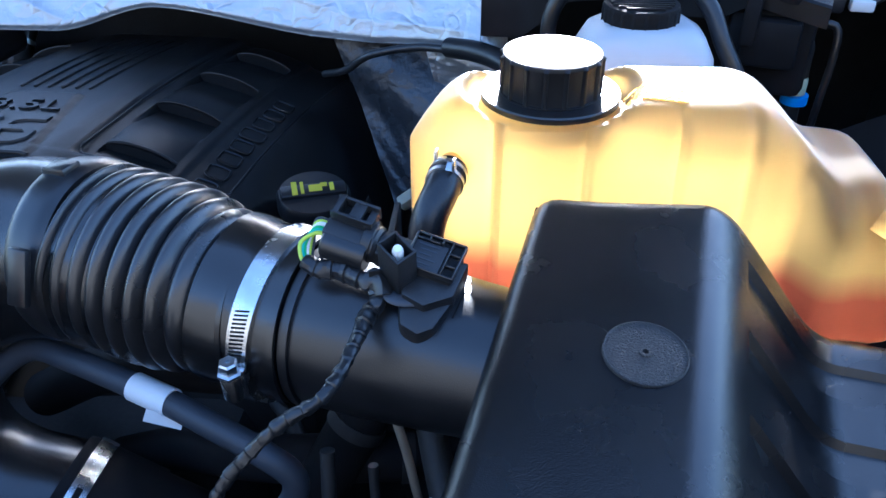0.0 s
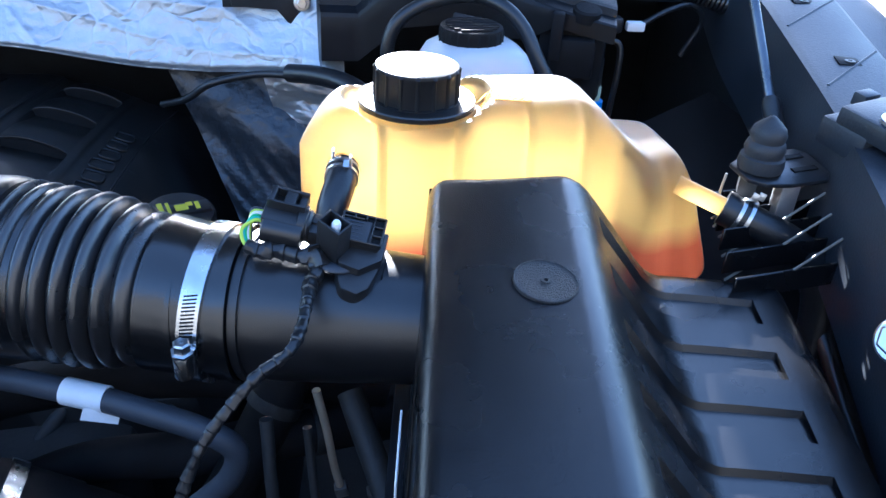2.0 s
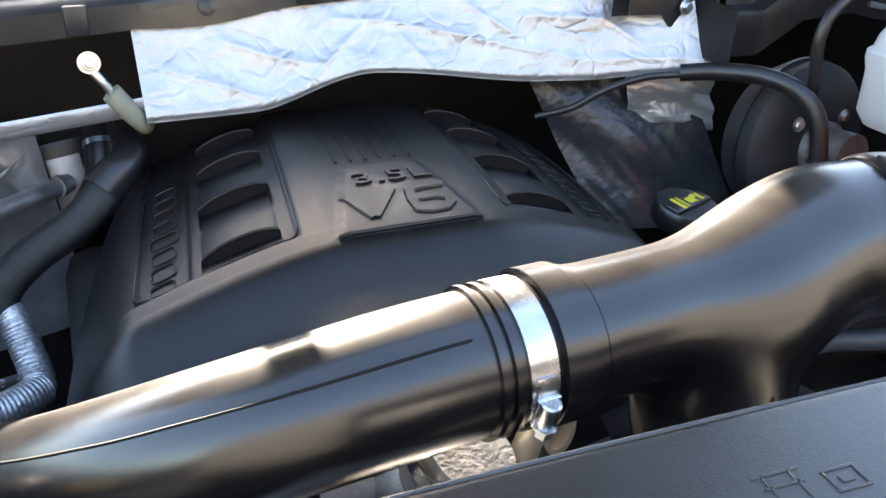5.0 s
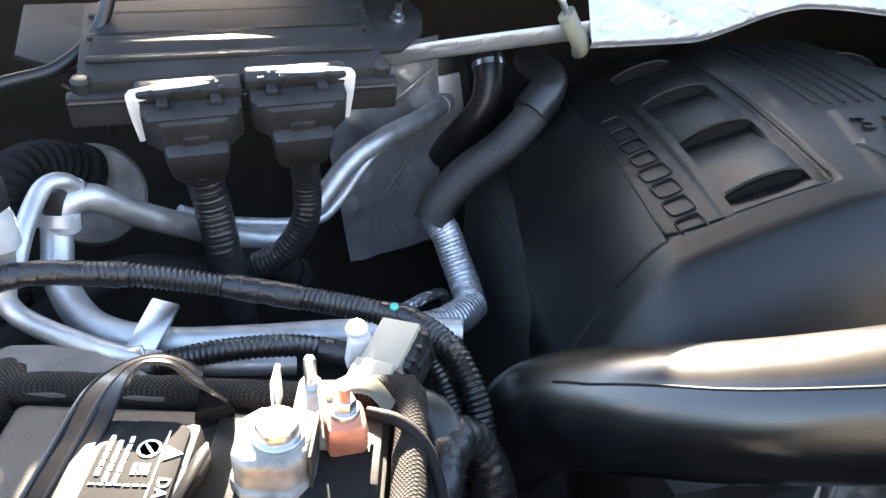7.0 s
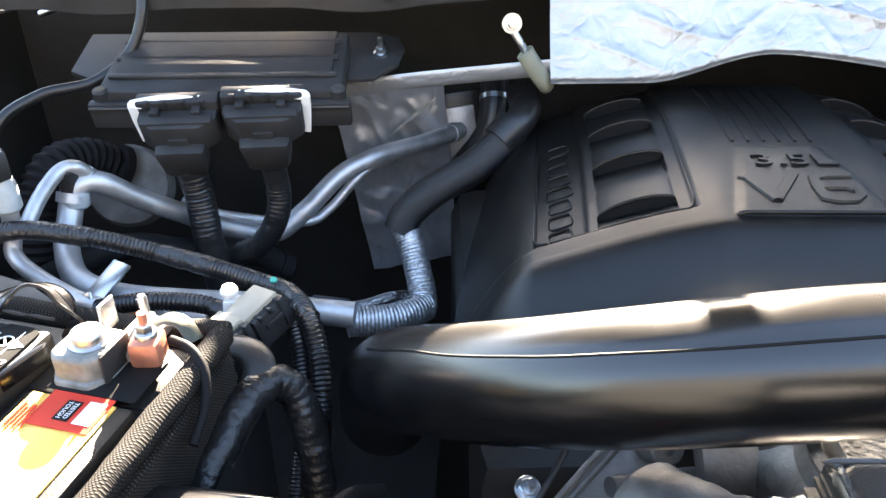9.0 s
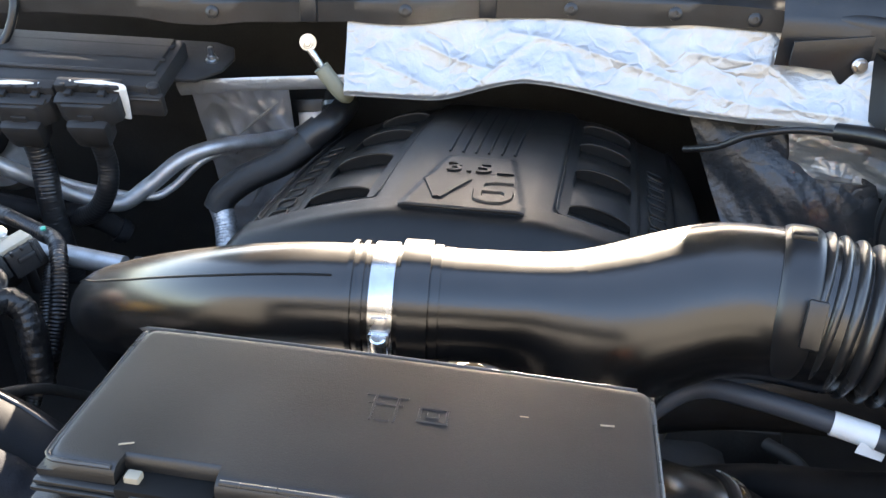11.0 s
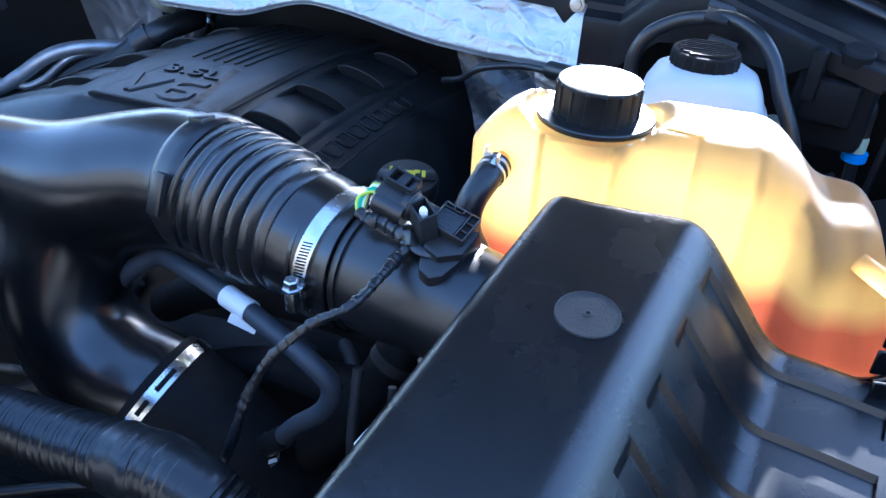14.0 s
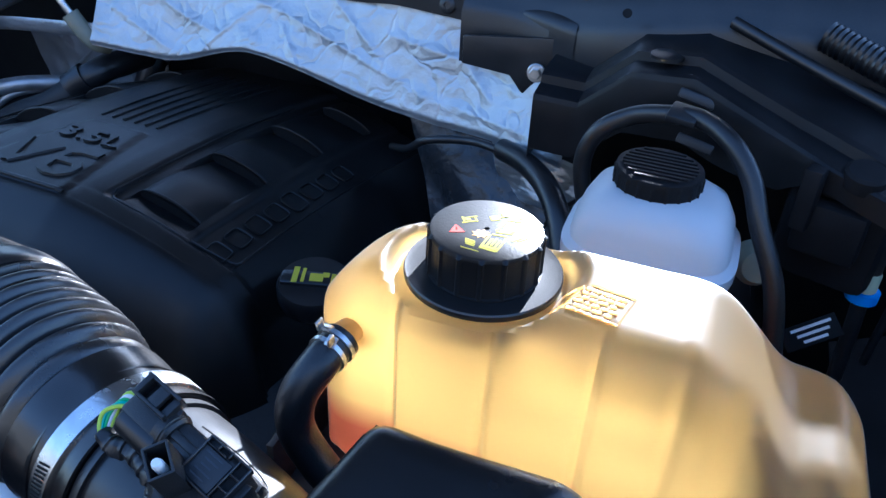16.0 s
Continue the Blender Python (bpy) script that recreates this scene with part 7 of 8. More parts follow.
part("clamp_band", band(basis((-0.6965, 1.095, 0.994), (0.02, 0.6, 0.7)), 0.0197, 0.007, 0.0012, 40), ZINC, hh2, "zinc clamp")
gm = thing("firewall_plate", "grey metal plate where the lines enter the firewall", "plate", (-0.735, 1.14, 0.93))
part("rubber_surround", rbox(basis((-0.739, 1.130, 0.932), (0.1, -1, 0.25), (1, 0, 0.12)), 0.068, 0.115, 0.006, 0.002), RUBBER, gm)
part("plate", rbox(basis((-0.739, 1.122, 0.932), (0.1, -1, 0.25), (1, 0, 0.12)), 0.042, 0.080, 0.006, 0.003), ALU, gm)
part("bolt_head", bolt(basis((-0.748, 1.116, 0.908), (0.1, -1, 0.25)), 0.005, 0.005), ZINC, gm)
run("sensor_cable", [(-0.80, 0.87, 0.79), (-0.81, 0.865, 0.825), (-0.835, 0.845, 0.84), (-0.865, 0.83, 0.84), (-0.90, 0.82, 0.84)], 0.006, FOILTAPE, "thin foil-wrapped sensor cable", "cable", 50)
sp2 = thing("sensor_plug", "grey plastic sensor plug on a foil cable", "plug", (-0.91, 0.81, 0.85))
part("body", rbox(basis((-0.905, 0.81, 0.84), (0.1, -0.3, 1), (1, -0.1, 0)), 0.045, 0.024, 0.02, 0.003), GREYRUBBER, sp2)

# foil heat shield left of the engine
hs = thing("heat_shield", "wrinkled silver foil heat shield with a bright folded top", "heat shield", (-0.8, 1.0, 0.92))
part("sheet", sheet(frange(0, 1, 90), frange(0, 1, 120), lambda u, v: (-0.918 + 0.150 * u + 0.045 * (1 - v) - 0.02 * u * (1 - v), 1.068 + 0.03 * (1 - v) + 0.01 * u + 0.008 * noise.noise(Vector((u * 3, v * 5, 7))) + 0.005 * abs(noise.noise(Vector((u * 5 + v * 3, v * 7, 1)))) + 0.0006 * noise.noise(Vector((u * 14, v * 20, 3))), 0.72 + 0.305 * v + 0.016 * u)), SHIELDFOIL, hs)
for a_, b_ in (((-0.775, 1.060, 1.010), (-0.846, 1.062, 0.948)), ((-0.796, 1.066, 0.900), (-0.839, 1.074, 0.820)), ((-0.808, 1.064, 0.897), (-0.823, 1.068, 0.862))):
    part("bright_crease", tube([a_, tuple((p + q) / 2 + 0.002 for p, q in zip(a_, b_)), b_], 0.0032, 8, 12, lambda s, L: 1.05 - abs(2 * s / L - 1)), FOIL, hs, "bright torn crease")
part("folded_edge", tube([(-0.890, 0.958, 1.056), (-0.82, 0.952, 1.068), (-0.74, 0.945, 1.078), (-0.64, 0.935, 1.090)], 0.011, 14, 40, flat=0.35, up=(0, 1, 0.3)), FOIL, hs, "bright folded edge")

# ground strap with tag
gs = thing("ground_strap", "ring lug and khaki sleeved ground strap", "ground strap", (-0.68, 0.93, 1.1))
part("lug", lathe(basis((-0.696, 0.926, 1.142), (0.1, -1, 0.2)), [(0.004, 0), (0.011, 0), (0.011, 0.003), (0.004, 0.003)], 24), ZINC, gs)
part("bolt_head", bolt(basis((-0.696, 0.9235, 1.142), (0.1, -1, 0.2)), 0.005, 0.006), ZINC, gs)
part("tang", tube([(-0.694, 0.924, 1.134), (-0.686, 0.924, 1.122), (-0.678, 0.926, 1.108)], 0.005, 12, 16, flat=0.5), ZINC, gs)
part("sleeve", tube([(-0.680, 0.926, 1.110), (-0.668, 0.928, 1.092), (-0.654, 0.934, 1.073), (-0.648, 0.952, 1.064)], 0.0115, 16, 50, flat=0.7), KHAKI, gs, "khaki rubber sleeve")

# ---- engine computer and its plugs ----
PM = basis((-1.0, 0.942, 1.072), (0.0, -0.22, 0.975), (1, -0.02, 0.075))
pcm = thing("engine_computer", "black engine computer housing on a rounded bracket", "control unit", (-1.0, 0.935, 1.07))
part("bracket", prism(PM @ pose(0, 0.01, 0.012), [(-0.19, 0.075), (0.15, 0.075), (0.178, 0.062), (0.186, 0.035), (0.178, 0.0), (0.15, -0.03), (-0.15, -0.035), (-0.19, -0.01)], 0.006, 0.002), ECUBLACK, pcm)
part("housing", rbox(PM @ pose(-0.005, -0.02, 0.012), 0.255, 0.125, 0.030, 0.006), ECUBLACK, pcm)
for y in (-0.055, -0.02, 0.015):
    part("rib", rbox(PM @ pose(-0.005, y, 0.042), 0.24, 0.008, 0.004, 0.0015), ECUBLACK, pcm)
part("front_lip", rbox(PM @ pose(-0.005, -0.085, 0.002), 0.272, 0.012, 0.03, 0.003), ECUBLACK, pcm)
part("lid_step", rbox(PM @ pose(-0.005, -0.008, 0.040), 0.230, 0.088, 0.006, 0.002), ECUBLACK, pcm)
for x in (-0.128, 0.118):
    part("corner_boss", lathe(PM @ pose(x, -0.079, 0.020), [(0.008, 0), (0.008, 0.021), (0.006, 0.0235), (0, 0.0245)], 24), ECUBLACK, pcm)
part("edge_bead", tube([PM @ Vector((x, -0.0925, 0.028)) for x in (-0.139, -0.05, 0.05, 0.129)], 0.0022, 8, 20), PLASTIC, pcm)
part("stud", lathe(PM @ pose(0.158, 0.032, 0.018), [(0.009, 0), (0.009, 0.002), (0.006, 0.003), (0.006, 0.008), (0.0035, 0.009), (0.0035, 0.02), (0, 0.021)], 18), ZINC, pcm, "zinc nut and stud")
for i, (x0, zz) in enumerate(((-1.045, 1.056), (-0.958, 1.0625))):
    pg = thing("computer_plug", "large black multi-pin plug with a white locking lever", "plug", (x0, 0.85, zz), "computer plugs")
    m_ = basis((x0, 0.838, zz), (0.0, -0.38, 0.92), (1, 0, 0.09))
    part("body", prism(m_ @ pose(0, 0, -0.01), [(-0.040, 0.018), (0.040, 0.018), (0.040, -0.006), (0.024, -0.020), (-0.024, -0.020), (-0.040, -0.006)], 0.034, 0.003), ECUBLACK, pg)
    part("collar", rbox(m_ @ pose(0, 0.016, 0.016), 0.084, 0.018, 0.018, 0.003), ECUBLACK, pg)
    for k in (-0.022, 0.02):
        part("tooth", rbox(m_ @ pose(k, 0.002, 0.022), 0.009, 0.01, 0.008, 0.001), ECUBLACK, pg)
    part("boot", rbox(m_ @ pose(0.0, -0.014, -0.040), 0.044, 0.032, 0.042, 0.008, 2, 1.25), ECUBLACK, pg)
    s_ = -1 if i == 0 else 1
    corner = Vector((s_ * 0.044, 0.010, 0.030))
    path = [Vector((s_ * 0.040, 0.004, -0.014)), Vector((s_ * 0.043, 0.007, 0.010)), corner + Vector((0, -0.001, -0.004)), corner, corner + Vector((-s_ * 0.004, 0.0006, 0.0008)), Vector((s_ * 0.012, 0.013, 0.033)), Vector((-s_ * 0.016, 0.013, 0.030)), Vector((-s_ * 0.034, 0.012, 0.024))]
    part("locking_lever", ribbon([m_ @ q for q in path], [(-0.0052, -0.0014), (0.0052, -0.0014), (0.0052, 0.0010), (0.0036, 0.0018), (-0.0036, 0.0018), (-0.0052, 0.0010)], 110, m_.to_3x3() @ Vector((0, -0.75, 0.66)), lambda t, L: 1.0 - 0.35 * smooth(t, L - 0.020, L - 0.017) + 0.75 * smooth(t, L - 0.0165, L - 0.0150) - 1.38 * smooth(t, L - 0.015, L)), WHITE, pg, "white locking lever")
    part("ledge", rbox(m_ @ pose(0, -0.009, 0.0235), 0.072, 0.012, 0.0030, 0.001), ECUBLACK, pg)
    for k in (-0.030, -0.012, 0.006, 0.026):
        part("pin_gap", rbox(m_ @ pose(k, 0.0085, 0.0245), 0.006, 0.0045, 0.0110, 0.0008), ECUBLACK, pg)
    for q_ in (-0.007, 0.0, 0.007):
        part("boot_mark", rbox(m_ @ pose(q_, -0.0292, -0.020), 0.0045, 0.0012, 0.0022, 0.0004), RUBBER, pg)
    for k in range(5):
        part("rib", rbox(m_ @ pose(-0.026 + 0.013 * k, -0.007, 0.012), 0.0024, 0.016, 0.013, 0.0006, 1), ECUBLACK, pg)
    part("latch", rbox(m_ @ pose(0, -0.0205, -0.004), 0.020, 0.004, 0.014, 0.001), ECUBLACK, pg)
    if i == 0:
        cp = [m_ @ Vector((0, -0.012, -0.030)), (x0 + 0.006, 0.838, zz - 0.075), (x0 + 0.012, 0.826, zz - 0.125), (x0 + 0.018, 0.822, zz - 0.180), (x0 + 0.020, 0.830, zz - 0.24)]
    else:
        cp = [m_ @ Vector((0, -0.012, -0.030)), (x0 + 0.004, 0.845, zz - 0.075), (x0 + 0.000, 0.840, zz - 0.110), (x0 - 0.022, 0.842, zz - 0.145), (x0 - 0.055, 0.850, zz - 0.165)]
    part("cable", tube(cp, 0.0165 - 0.003 * i, 20, 110, ripple(0.005, 0.05), wob=0.04), RUBBER, pg, "taped black cable")
bo = thing("brake_booster_dome", "grey rubber dome on the inner wing", "dome", (-1.13, 0.95, 0.98))
part("dome", lathe(basis((-1.150, 0.93, 0.950), (0.15, -0.85, 0.45)), [(0.050, -0.03), (0.050, 0.0), (0.046, 0.010), (0.030, 0.017), (0, 0.020)], 40), mat("dusty_grey_rubber", (0.16, 0.165, 0.17), 0.75, var=0.5, scale=40, dust=0.3), bo)
run("bellows_hose", [(-1.22, 0.80, 0.88), (-1.215, 0.82, 0.95), (-1.205, 0.86, 1.0), (-1.18, 0.90, 1.00), (-1.15, 0.93, 0.97)], 0.024, DULLBLACK, "black ribbed hose beside the battery", "hose", 160, prof=ripple(0.009, 0.14))
run("thin_cable", [(-1.235, 0.80, 0.98), (-1.235, 0.83, 1.06), (-1.20, 0.87, 1.085), (-1.15, 0.90, 1.09), (-1.115, 0.93, 1.115), (-1.10, 0.95, 1.16), (-1.11, 0.97, 1.2)], 0.006, RUBBER, "thin black cable looping up to the cowl", "cable", 80)
run("thin_cable", [(-1.15, 0.90, 1.075), (-1.12, 0.90, 1.05), (-1.12, 0.92, 1.02)], 0.0035, RUBBER, "thin black wire near the loom", "cable", 40)
run("cross_pipe", [(-1.30, 0.62, 0.90), (-1.15, 0.80, 0.93), (-1.06, 0.84, 0.910), (-1.0, 0.862, 0.895), (-0.96, 0.88, 0.86)], 0.015, DULLBLACK, "thick black hose low behind the plugs", "hose", 60)
for k, (p0, p1) in enumerate((((-1.28, 0.98, 1.145), (-0.95, 1.05, 1.215)), ((-1.25, 1.03, 1.13), (-0.98, 1.0, 1.22)))):
    run("wiper_rod", [p0, tuple((a + b_) / 2 for a, b_ in zip(p0, p1)), p1], 0.004, ZINC, "thin grey steel wiper rod above the cowl", "rod", 10)

# ---- castings under the intake pipes ----
tu = thing("turbo_housing", "rough cast aluminium turbo housing below the pipes", "turbocharger", (-0.6, 0.4, 0.98))
part("volute", tube([(-0.66, 0.38, 0.99), (-0.63, 0.33, 1.015), (-0.58, 0.325, 1.02), (-0.545, 0.36, 1.01), (-0.56, 0.43, 0.985), (-0.61, 0.44, 0.975)], 0.034, 24, 60, wob=0.06), CAST, tu)
part("flange", lathe(basis((-0.545, 0.385, 1.02), (0.3, -0.3, 1)), [(0.035, 0), (0.035, 0.012), (0.028, 0.014), (0.028, 0.03)], 32), CAST, tu)
part("band", band(basis((-0.545, 0.383, 1.04), (0.3, -0.3, 1)), 0.029, 0.010, 0.0015, 40), STEEL, tu)
fi = thing("coolant_fittings", "tan cast coolant fittings with hose clamps", "fittings", (-0.48, 0.43, 1.0))
part("elbow", tube([(-0.575, 0.43, 1.01), (-0.55, 0.41, 1.022), (-0.525, 0.40, 1.022), (-0.505, 0.40, 1.005)], 0.015, 20, 30, wob=0.06), CAST, fi)
part("elbow", tube([(-0.535, 0.44, 1.0), (-0.512, 0.425, 1.03), (-0.495, 0.42, 1.04), (-0.47, 0.42, 1.03)], 0.016, 20, 30, wob=0.05), TAN, fi)
part("stub", lathe(basis((-0.492, 0.395, 1.006), (0.55, 0.35, 0.6)), [(0.008, 0), (0.0095, 0.002), (0.0095, 0.034), (0.008, 0.036), (0, 0.036)], 18), TAN, fi)
part("clamp_band", band(basis((-0.53, 0.402, 1.022), (1, -0.2, -0.1)), 0.0155, 0.009, 0.0014, 30), STEEL, fi)
part("ring", band(basis((-0.458, 0.41, 1.015), (0.4, -0.9, 0.3)), 0.016, 0.010, 0.004, 30), TAN, fi)
random.seed(11)
for k in range(26):
    x, y = random.uniform(-0.85, -0.15), random.uniform(0.25, 0.48)
    z = random.uniform(0.84, 0.93)
    a = Vector((random.uniform(-0.09, 0.09), random.uniform(-0.06, 0.06), random.uniform(-0.05, 0.05)))
    p0 = Vector((x, y, z))
    run("engine_line", [p0 - a, p0 + Vector((0, 0, 0.012)), p0 + a], random.uniform(0.004, 0.011), random.choice([DARK, RUBBER, PLASTIC, CAST]), "dark line low on the engine front", "line", 14, seg=10)
ic = thing("round_cap", "black ribbed round cap on the engine front", "cap", (-0.445, 0.545, 0.995))
im = basis((-0.445, 0.550, 1.000), (-0.05, -0.62, 0.78))
part("ring", lathe(im, [(0.034, 0), (0.042, 0.0), (0.043, 0.002), (0.043, 0.012), (0.041, 0.014), (0.036, 0.014), (0.034, 0.011)], 56), SATIN, ic)
part("dome", lathe(im, [(0.035, -0.01), (0.035, 0.006), (0.030, 0.010), (0.016, 0.012), (0.014, 0.009), (0.0, 0.009)], 48), PLASTIC, ic)
part("backing", lathe(im, [(0.046, -0.03), (0.046, -0.001), (0.0, -0.001)], 40), DARK, ic)
for k in range(8):
    part("spoke", rbox(im @ pose(0, 0, 0, 0, 0, 45 * k + 10) @ pose(0.025, 0, 0.006), 0.018, 0.0026, 0.006, 0.0008), SATIN, ic)
cbk = thing("cast_bracket", "rough grey cast bracket with a bolt boss under the charge pipe", "bracket", (-0.66, 0.45, 0.94))
cm_ = basis((-0.672, 0.452, 0.945), (-0.10, -0.55, 0.83), (0.92, 0.35, 0.15))
part("plate", prism(cm_, [(-0.075, -0.045), (0.040, -0.050), (0.052, -0.010), (0.046, 0.020), (0.030, 0.026), (-0.070, -0.018)], 0.012, 0.003), CAST, cbk)
for q_ in (0.0, 0.007):
    part("flange_rib", tube([cm_ @ Vector(p) for p in ((-0.072, -0.016 - q_, 0.013), (-0.02, 0.006 - q_, 0.015), (0.032, 0.026 - q_, 0.013))], 0.0024, 8, 24), CAST, cbk)
part("boss", lathe(cm_ @ pose(0.042, 0.010, 0.004, 25, 10, 0), [(0.013, 0), (0.013, 0.030), (0.011, 0.032), (0.005, 0.032), (0.004, 0.026), (0, 0.026)], 28), CAST, cbk, "bolt boss")
part("pulley_face", lathe(cm_ @ pose(0.036, -0.052, 0.010), [(0.026, 0), (0.026, 0.014), (0.022, 0.017), (0.0, 0.018)], 36), DARK, cbk, "dark round cover")
for x_, y_, z_ in ((-0.585, 0.475, 0.945), (-0.570, 0.455, 0.950), (-0.722, 0.460, 0.930)):
    bl_ = thing("bracket_bolt", "zinc stud with a nut low on the engine", "bolt", (x_, y_, z_), "low studs")
    part("nut", bolt(basis((x_, y_, z_), (0.05, -0.5, 0.85)), 0.0075, 0.008, 1.3), ZINC, bl_)
    part("stud", lathe(basis((x_, y_, z_), (0.05, -0.5, 0.85)), [(0.004, 0), (0.004, 0.020), (0.003, 0.021), (0, 0.021)], 14), ZINC, bl_)
part("guide_rod", tube([(-0.735, 0.40, 0.96), (-0.708, 0.43, 0.985), (-0.690, 0.455, 1.002)], 0.0022, 8, 16), PLASTIC, cbk)
# cover and crumpled sleeve beside the fuse box
sc = thing("side_cover", "smooth black plastic cover beside the fuse box", "cover", (-0.80, 0.34, 0.96))
part("shell", tube([(-0.97, 0.385, 0.985), (-0.90, 0.368, 0.990), (-0.84, 0.352, 0.988), (-0.78, 0.330, 0.975), (-0.735, 0.305, 0.955), (-0.70, 0.285, 0.93)], 0.030, 28, 50, flat=0.8, up=(0, 0, 1)), DULLBLACK, sc)
part("edge_bead", tube([(-0.93, 0.392, 1.006), (-0.86, 0.373, 1.012), (-0.79, 0.350, 1.000), (-0.74, 0.325, 0.98)], 0.0022, 8, 40), SATIN, sc)
cs = thing("fabric_sleeve", "crumpled grey fabric sleeve lying beside the fuse box", "fabric sleeve", (-0.78, 0.27, 1.0))
part("sleeve", tube([(-0.93, 0.300, 0.985), (-0.87, 0.292, 1.000), (-0.815, 0.283, 1.008), (-0.765, 0.272, 1.004), (-0.715, 0.262, 1.000)], 0.024, 36, 110, lambda s, L: 1.0 + 0.22 * noise.noise(Vector((s * 45, 2, 5))) - 0.35 * smooth(s, L * 0.55, L), wob=0.08), mat("grey_woven_fabric", (0.014, 0.0145, 0.017), 0.85, var=0.4, scale=40, bump=0.7, bscale=600, dust=0.01, spec=0.05), cs)
part("end_plug", lathe(basis((-0.713, 0.258, 0.994), (0.3, -0.8, 0.5)), [(0.0075, -0.02), (0.0078, 0.0), (0.006, 0.005), (0, 0.006)], 24), mat("pink_plug_plastic", (0.75, 0.05, 0.14), 0.4, var=0.1, bump=0.0), cs, "pink plastic plug")
bk = thing("engine_block", "dark cast engine block behind the pipes", "engine block", (-0.45, 0.7, 0.6))
part("block", rbox(basis((-0.45, 0.74, 0.6)), 0.62, 0.5, 0.32, 0.03), DARK, bk)
part("front_case", rbox(basis((-0.45, 0.47, 0.6)), 0.5, 0.1, 0.3, 0.03), DARK, bk)

# ---- right side: cowl box, arch hose, connectors, wing fittings ----
cb = thing("cowl_side_box", "black moulded plastic housing stepping along the cowl", "cowl housing", (0.1, 0.75, 1.15))
CBP = [(-0.017, 0.765, 1.187), (0.022, 0.765, 1.186), (0.064, 0.745, 1.228), (0.114, 0.725, 1.238), (0.187, 0.685, 1.220), (0.212, 0.665, 1.216), (0.235, 0.652, 1.212), (0.258, 0.64, 1.208)]


def cb_f(u, v):
    i = min(int(u), len(CBP) - 2)
    f = u - i
    p = Vector(CBP[i]).lerp(Vector(CBP[i + 1]), f)
    prof = [(0.0, -0.052), (0.0, -0.006), (0.002, -0.001), (0.006, 0.0), (0.022, 0.002), (0.024, 0.009), (0.030, 0.011), (0.12, 0.012)]
    j = min(int(v), len(prof) - 2)
    g = v - j
    dy, dz = (prof[j][k] * (1 - g) + prof[j + 1][k] * g for k in (0, 1))
    if dz < 0:
        dz *= 1 - 0.65 * smooth(u, 3.2, 5.0)
    return (p.x + 0.35 * dy * smooth(u, 3, 5), p.y + dy, p.z + dz)


cu_ = sorted(set([k / 6 for k in range(6 * (len(CBP) - 1) + 1)]))
part("housing", sheet(cu_, [k / 3 for k in range(22)], cb_f), COWLBOX, cb)
part("end_wall", sheet([0, 1], frange(0, 1, 8), lambda u, v: (-0.017, 0.765 + 0.12 * u, 1.122 + v * (0.064 + 0.012 * u))), COWLBOX, cb)
for x, y, z in ((0.118, 0.722, 1.224), (0.124, 0.705, 1.196)):
    part("clip", rbox(basis((x, y, z), (0, -0.9, 0.4), (1, -0.3, -0.1)), 0.028, 0.008, 0.006, 0.0015), PLASTIC, cb)
part("round_boss", lathe(basis((0.088, 0.755, 1.240)), [(0.013, 0), (0.013, 0.003), (0.010, 0.004), (0, 0.004)], 24), SATIN, cb)
part("post", rbox(basis((0.205, 0.66, 1.17), (0, 0, 1), (1, -0.4, 0)), 0.012, 0.014, 0.046, 0.002), DULLBLACK, cb)
part("plug_socket", lathe(basis((0.235, 0.665, 1.208), (0, -0.2, 1)), [(0.014, 0), (0.014, 0.010), (0.012, 0.012), (0.0, 0.0125)], 28), DULLBLACK, cb)
lower = thing("vacuum_pump_housing", "black plastic housing under the cowl edge", "housing", (0.25, 0.68, 1.13))
part("body", rbox(basis((0.235, 0.70, 1.12), (0, 0, 1), (1, -0.3, 0)), 0.07, 0.06, 0.075, 0.008), DULLBLACK, lower)
part("step", rbox(basis((0.225, 0.665, 1.15), (0, 0, 1), (1, -0.3, 0)), 0.045, 0.02, 0.04, 0.004), DULLBLACK, lower)
ah = thing("brake_vacuum_hose", "black rubber hose arching behind the brake reservoir", "hose", (0.1, 0.69, 1.15))
part("hose_clip", rbox(basis((0.113, 0.682, 1.224), (0, -0.3, 1), (1, -0.2, 0)), 0.022, 0.019, 0.006, 0.002), PLASTIC, ah)
part("hose", tube([(0.065, 0.705, 1.08), (0.052, 0.70, 1.125), (0.044, 0.70, 1.165), (0.053, 0.70, 1.194), (0.076, 0.70, 1.211), (0.1, 0.69, 1.221), (0.126, 0.68, 1.226), (0.150, 0.66, 1.220), (0.167, 0.645, 1.203), (0.178, 0.632, 1.180), (0.198, 0.62, 1.14), (0.212, 0.61, 1.08)], 0.0070, 20, 110), RUBBER, ah)
bs_ = thing("brake_booster", "black brake booster behind the reservoir", "brake booster", (0.2, 0.75, 1.0))
part("drum", lathe(basis((0.10, 0.78, 1.02), (0.05, -1, 0.1)), [(0.09, 0), (0.10, 0.02), (0.10, 0.05), (0.085, 0.062), (0.03, 0.068), (0, 0.068)], 48), DARK, bs_)
part("rim", band(basis((0.1015, 0.750, 1.023), (0.05, -1, 0.1)), 0.100, 0.006, 0.0035, 56), PAINT, bs_)
part("neck", lathe(basis((0.1035, 0.714, 1.0265), (0.05, -1, 0.1)), [(0.034, 0), (0.034, 0.012), (0.028, 0.016), (0.028, 0.05)], 32), CAST, bs_, "cast master cylinder neck")
for a_ in (40, 140, 220, 320):
    part("stud", bolt(basis((0.1035, 0.714, 1.0265), (0.05, -1, 0.1)) @ pose(0, 0, 0, 0, 0, a_) @ pose(0.052, 0, 0), 0.006, 0.006), ZINC, bs_)
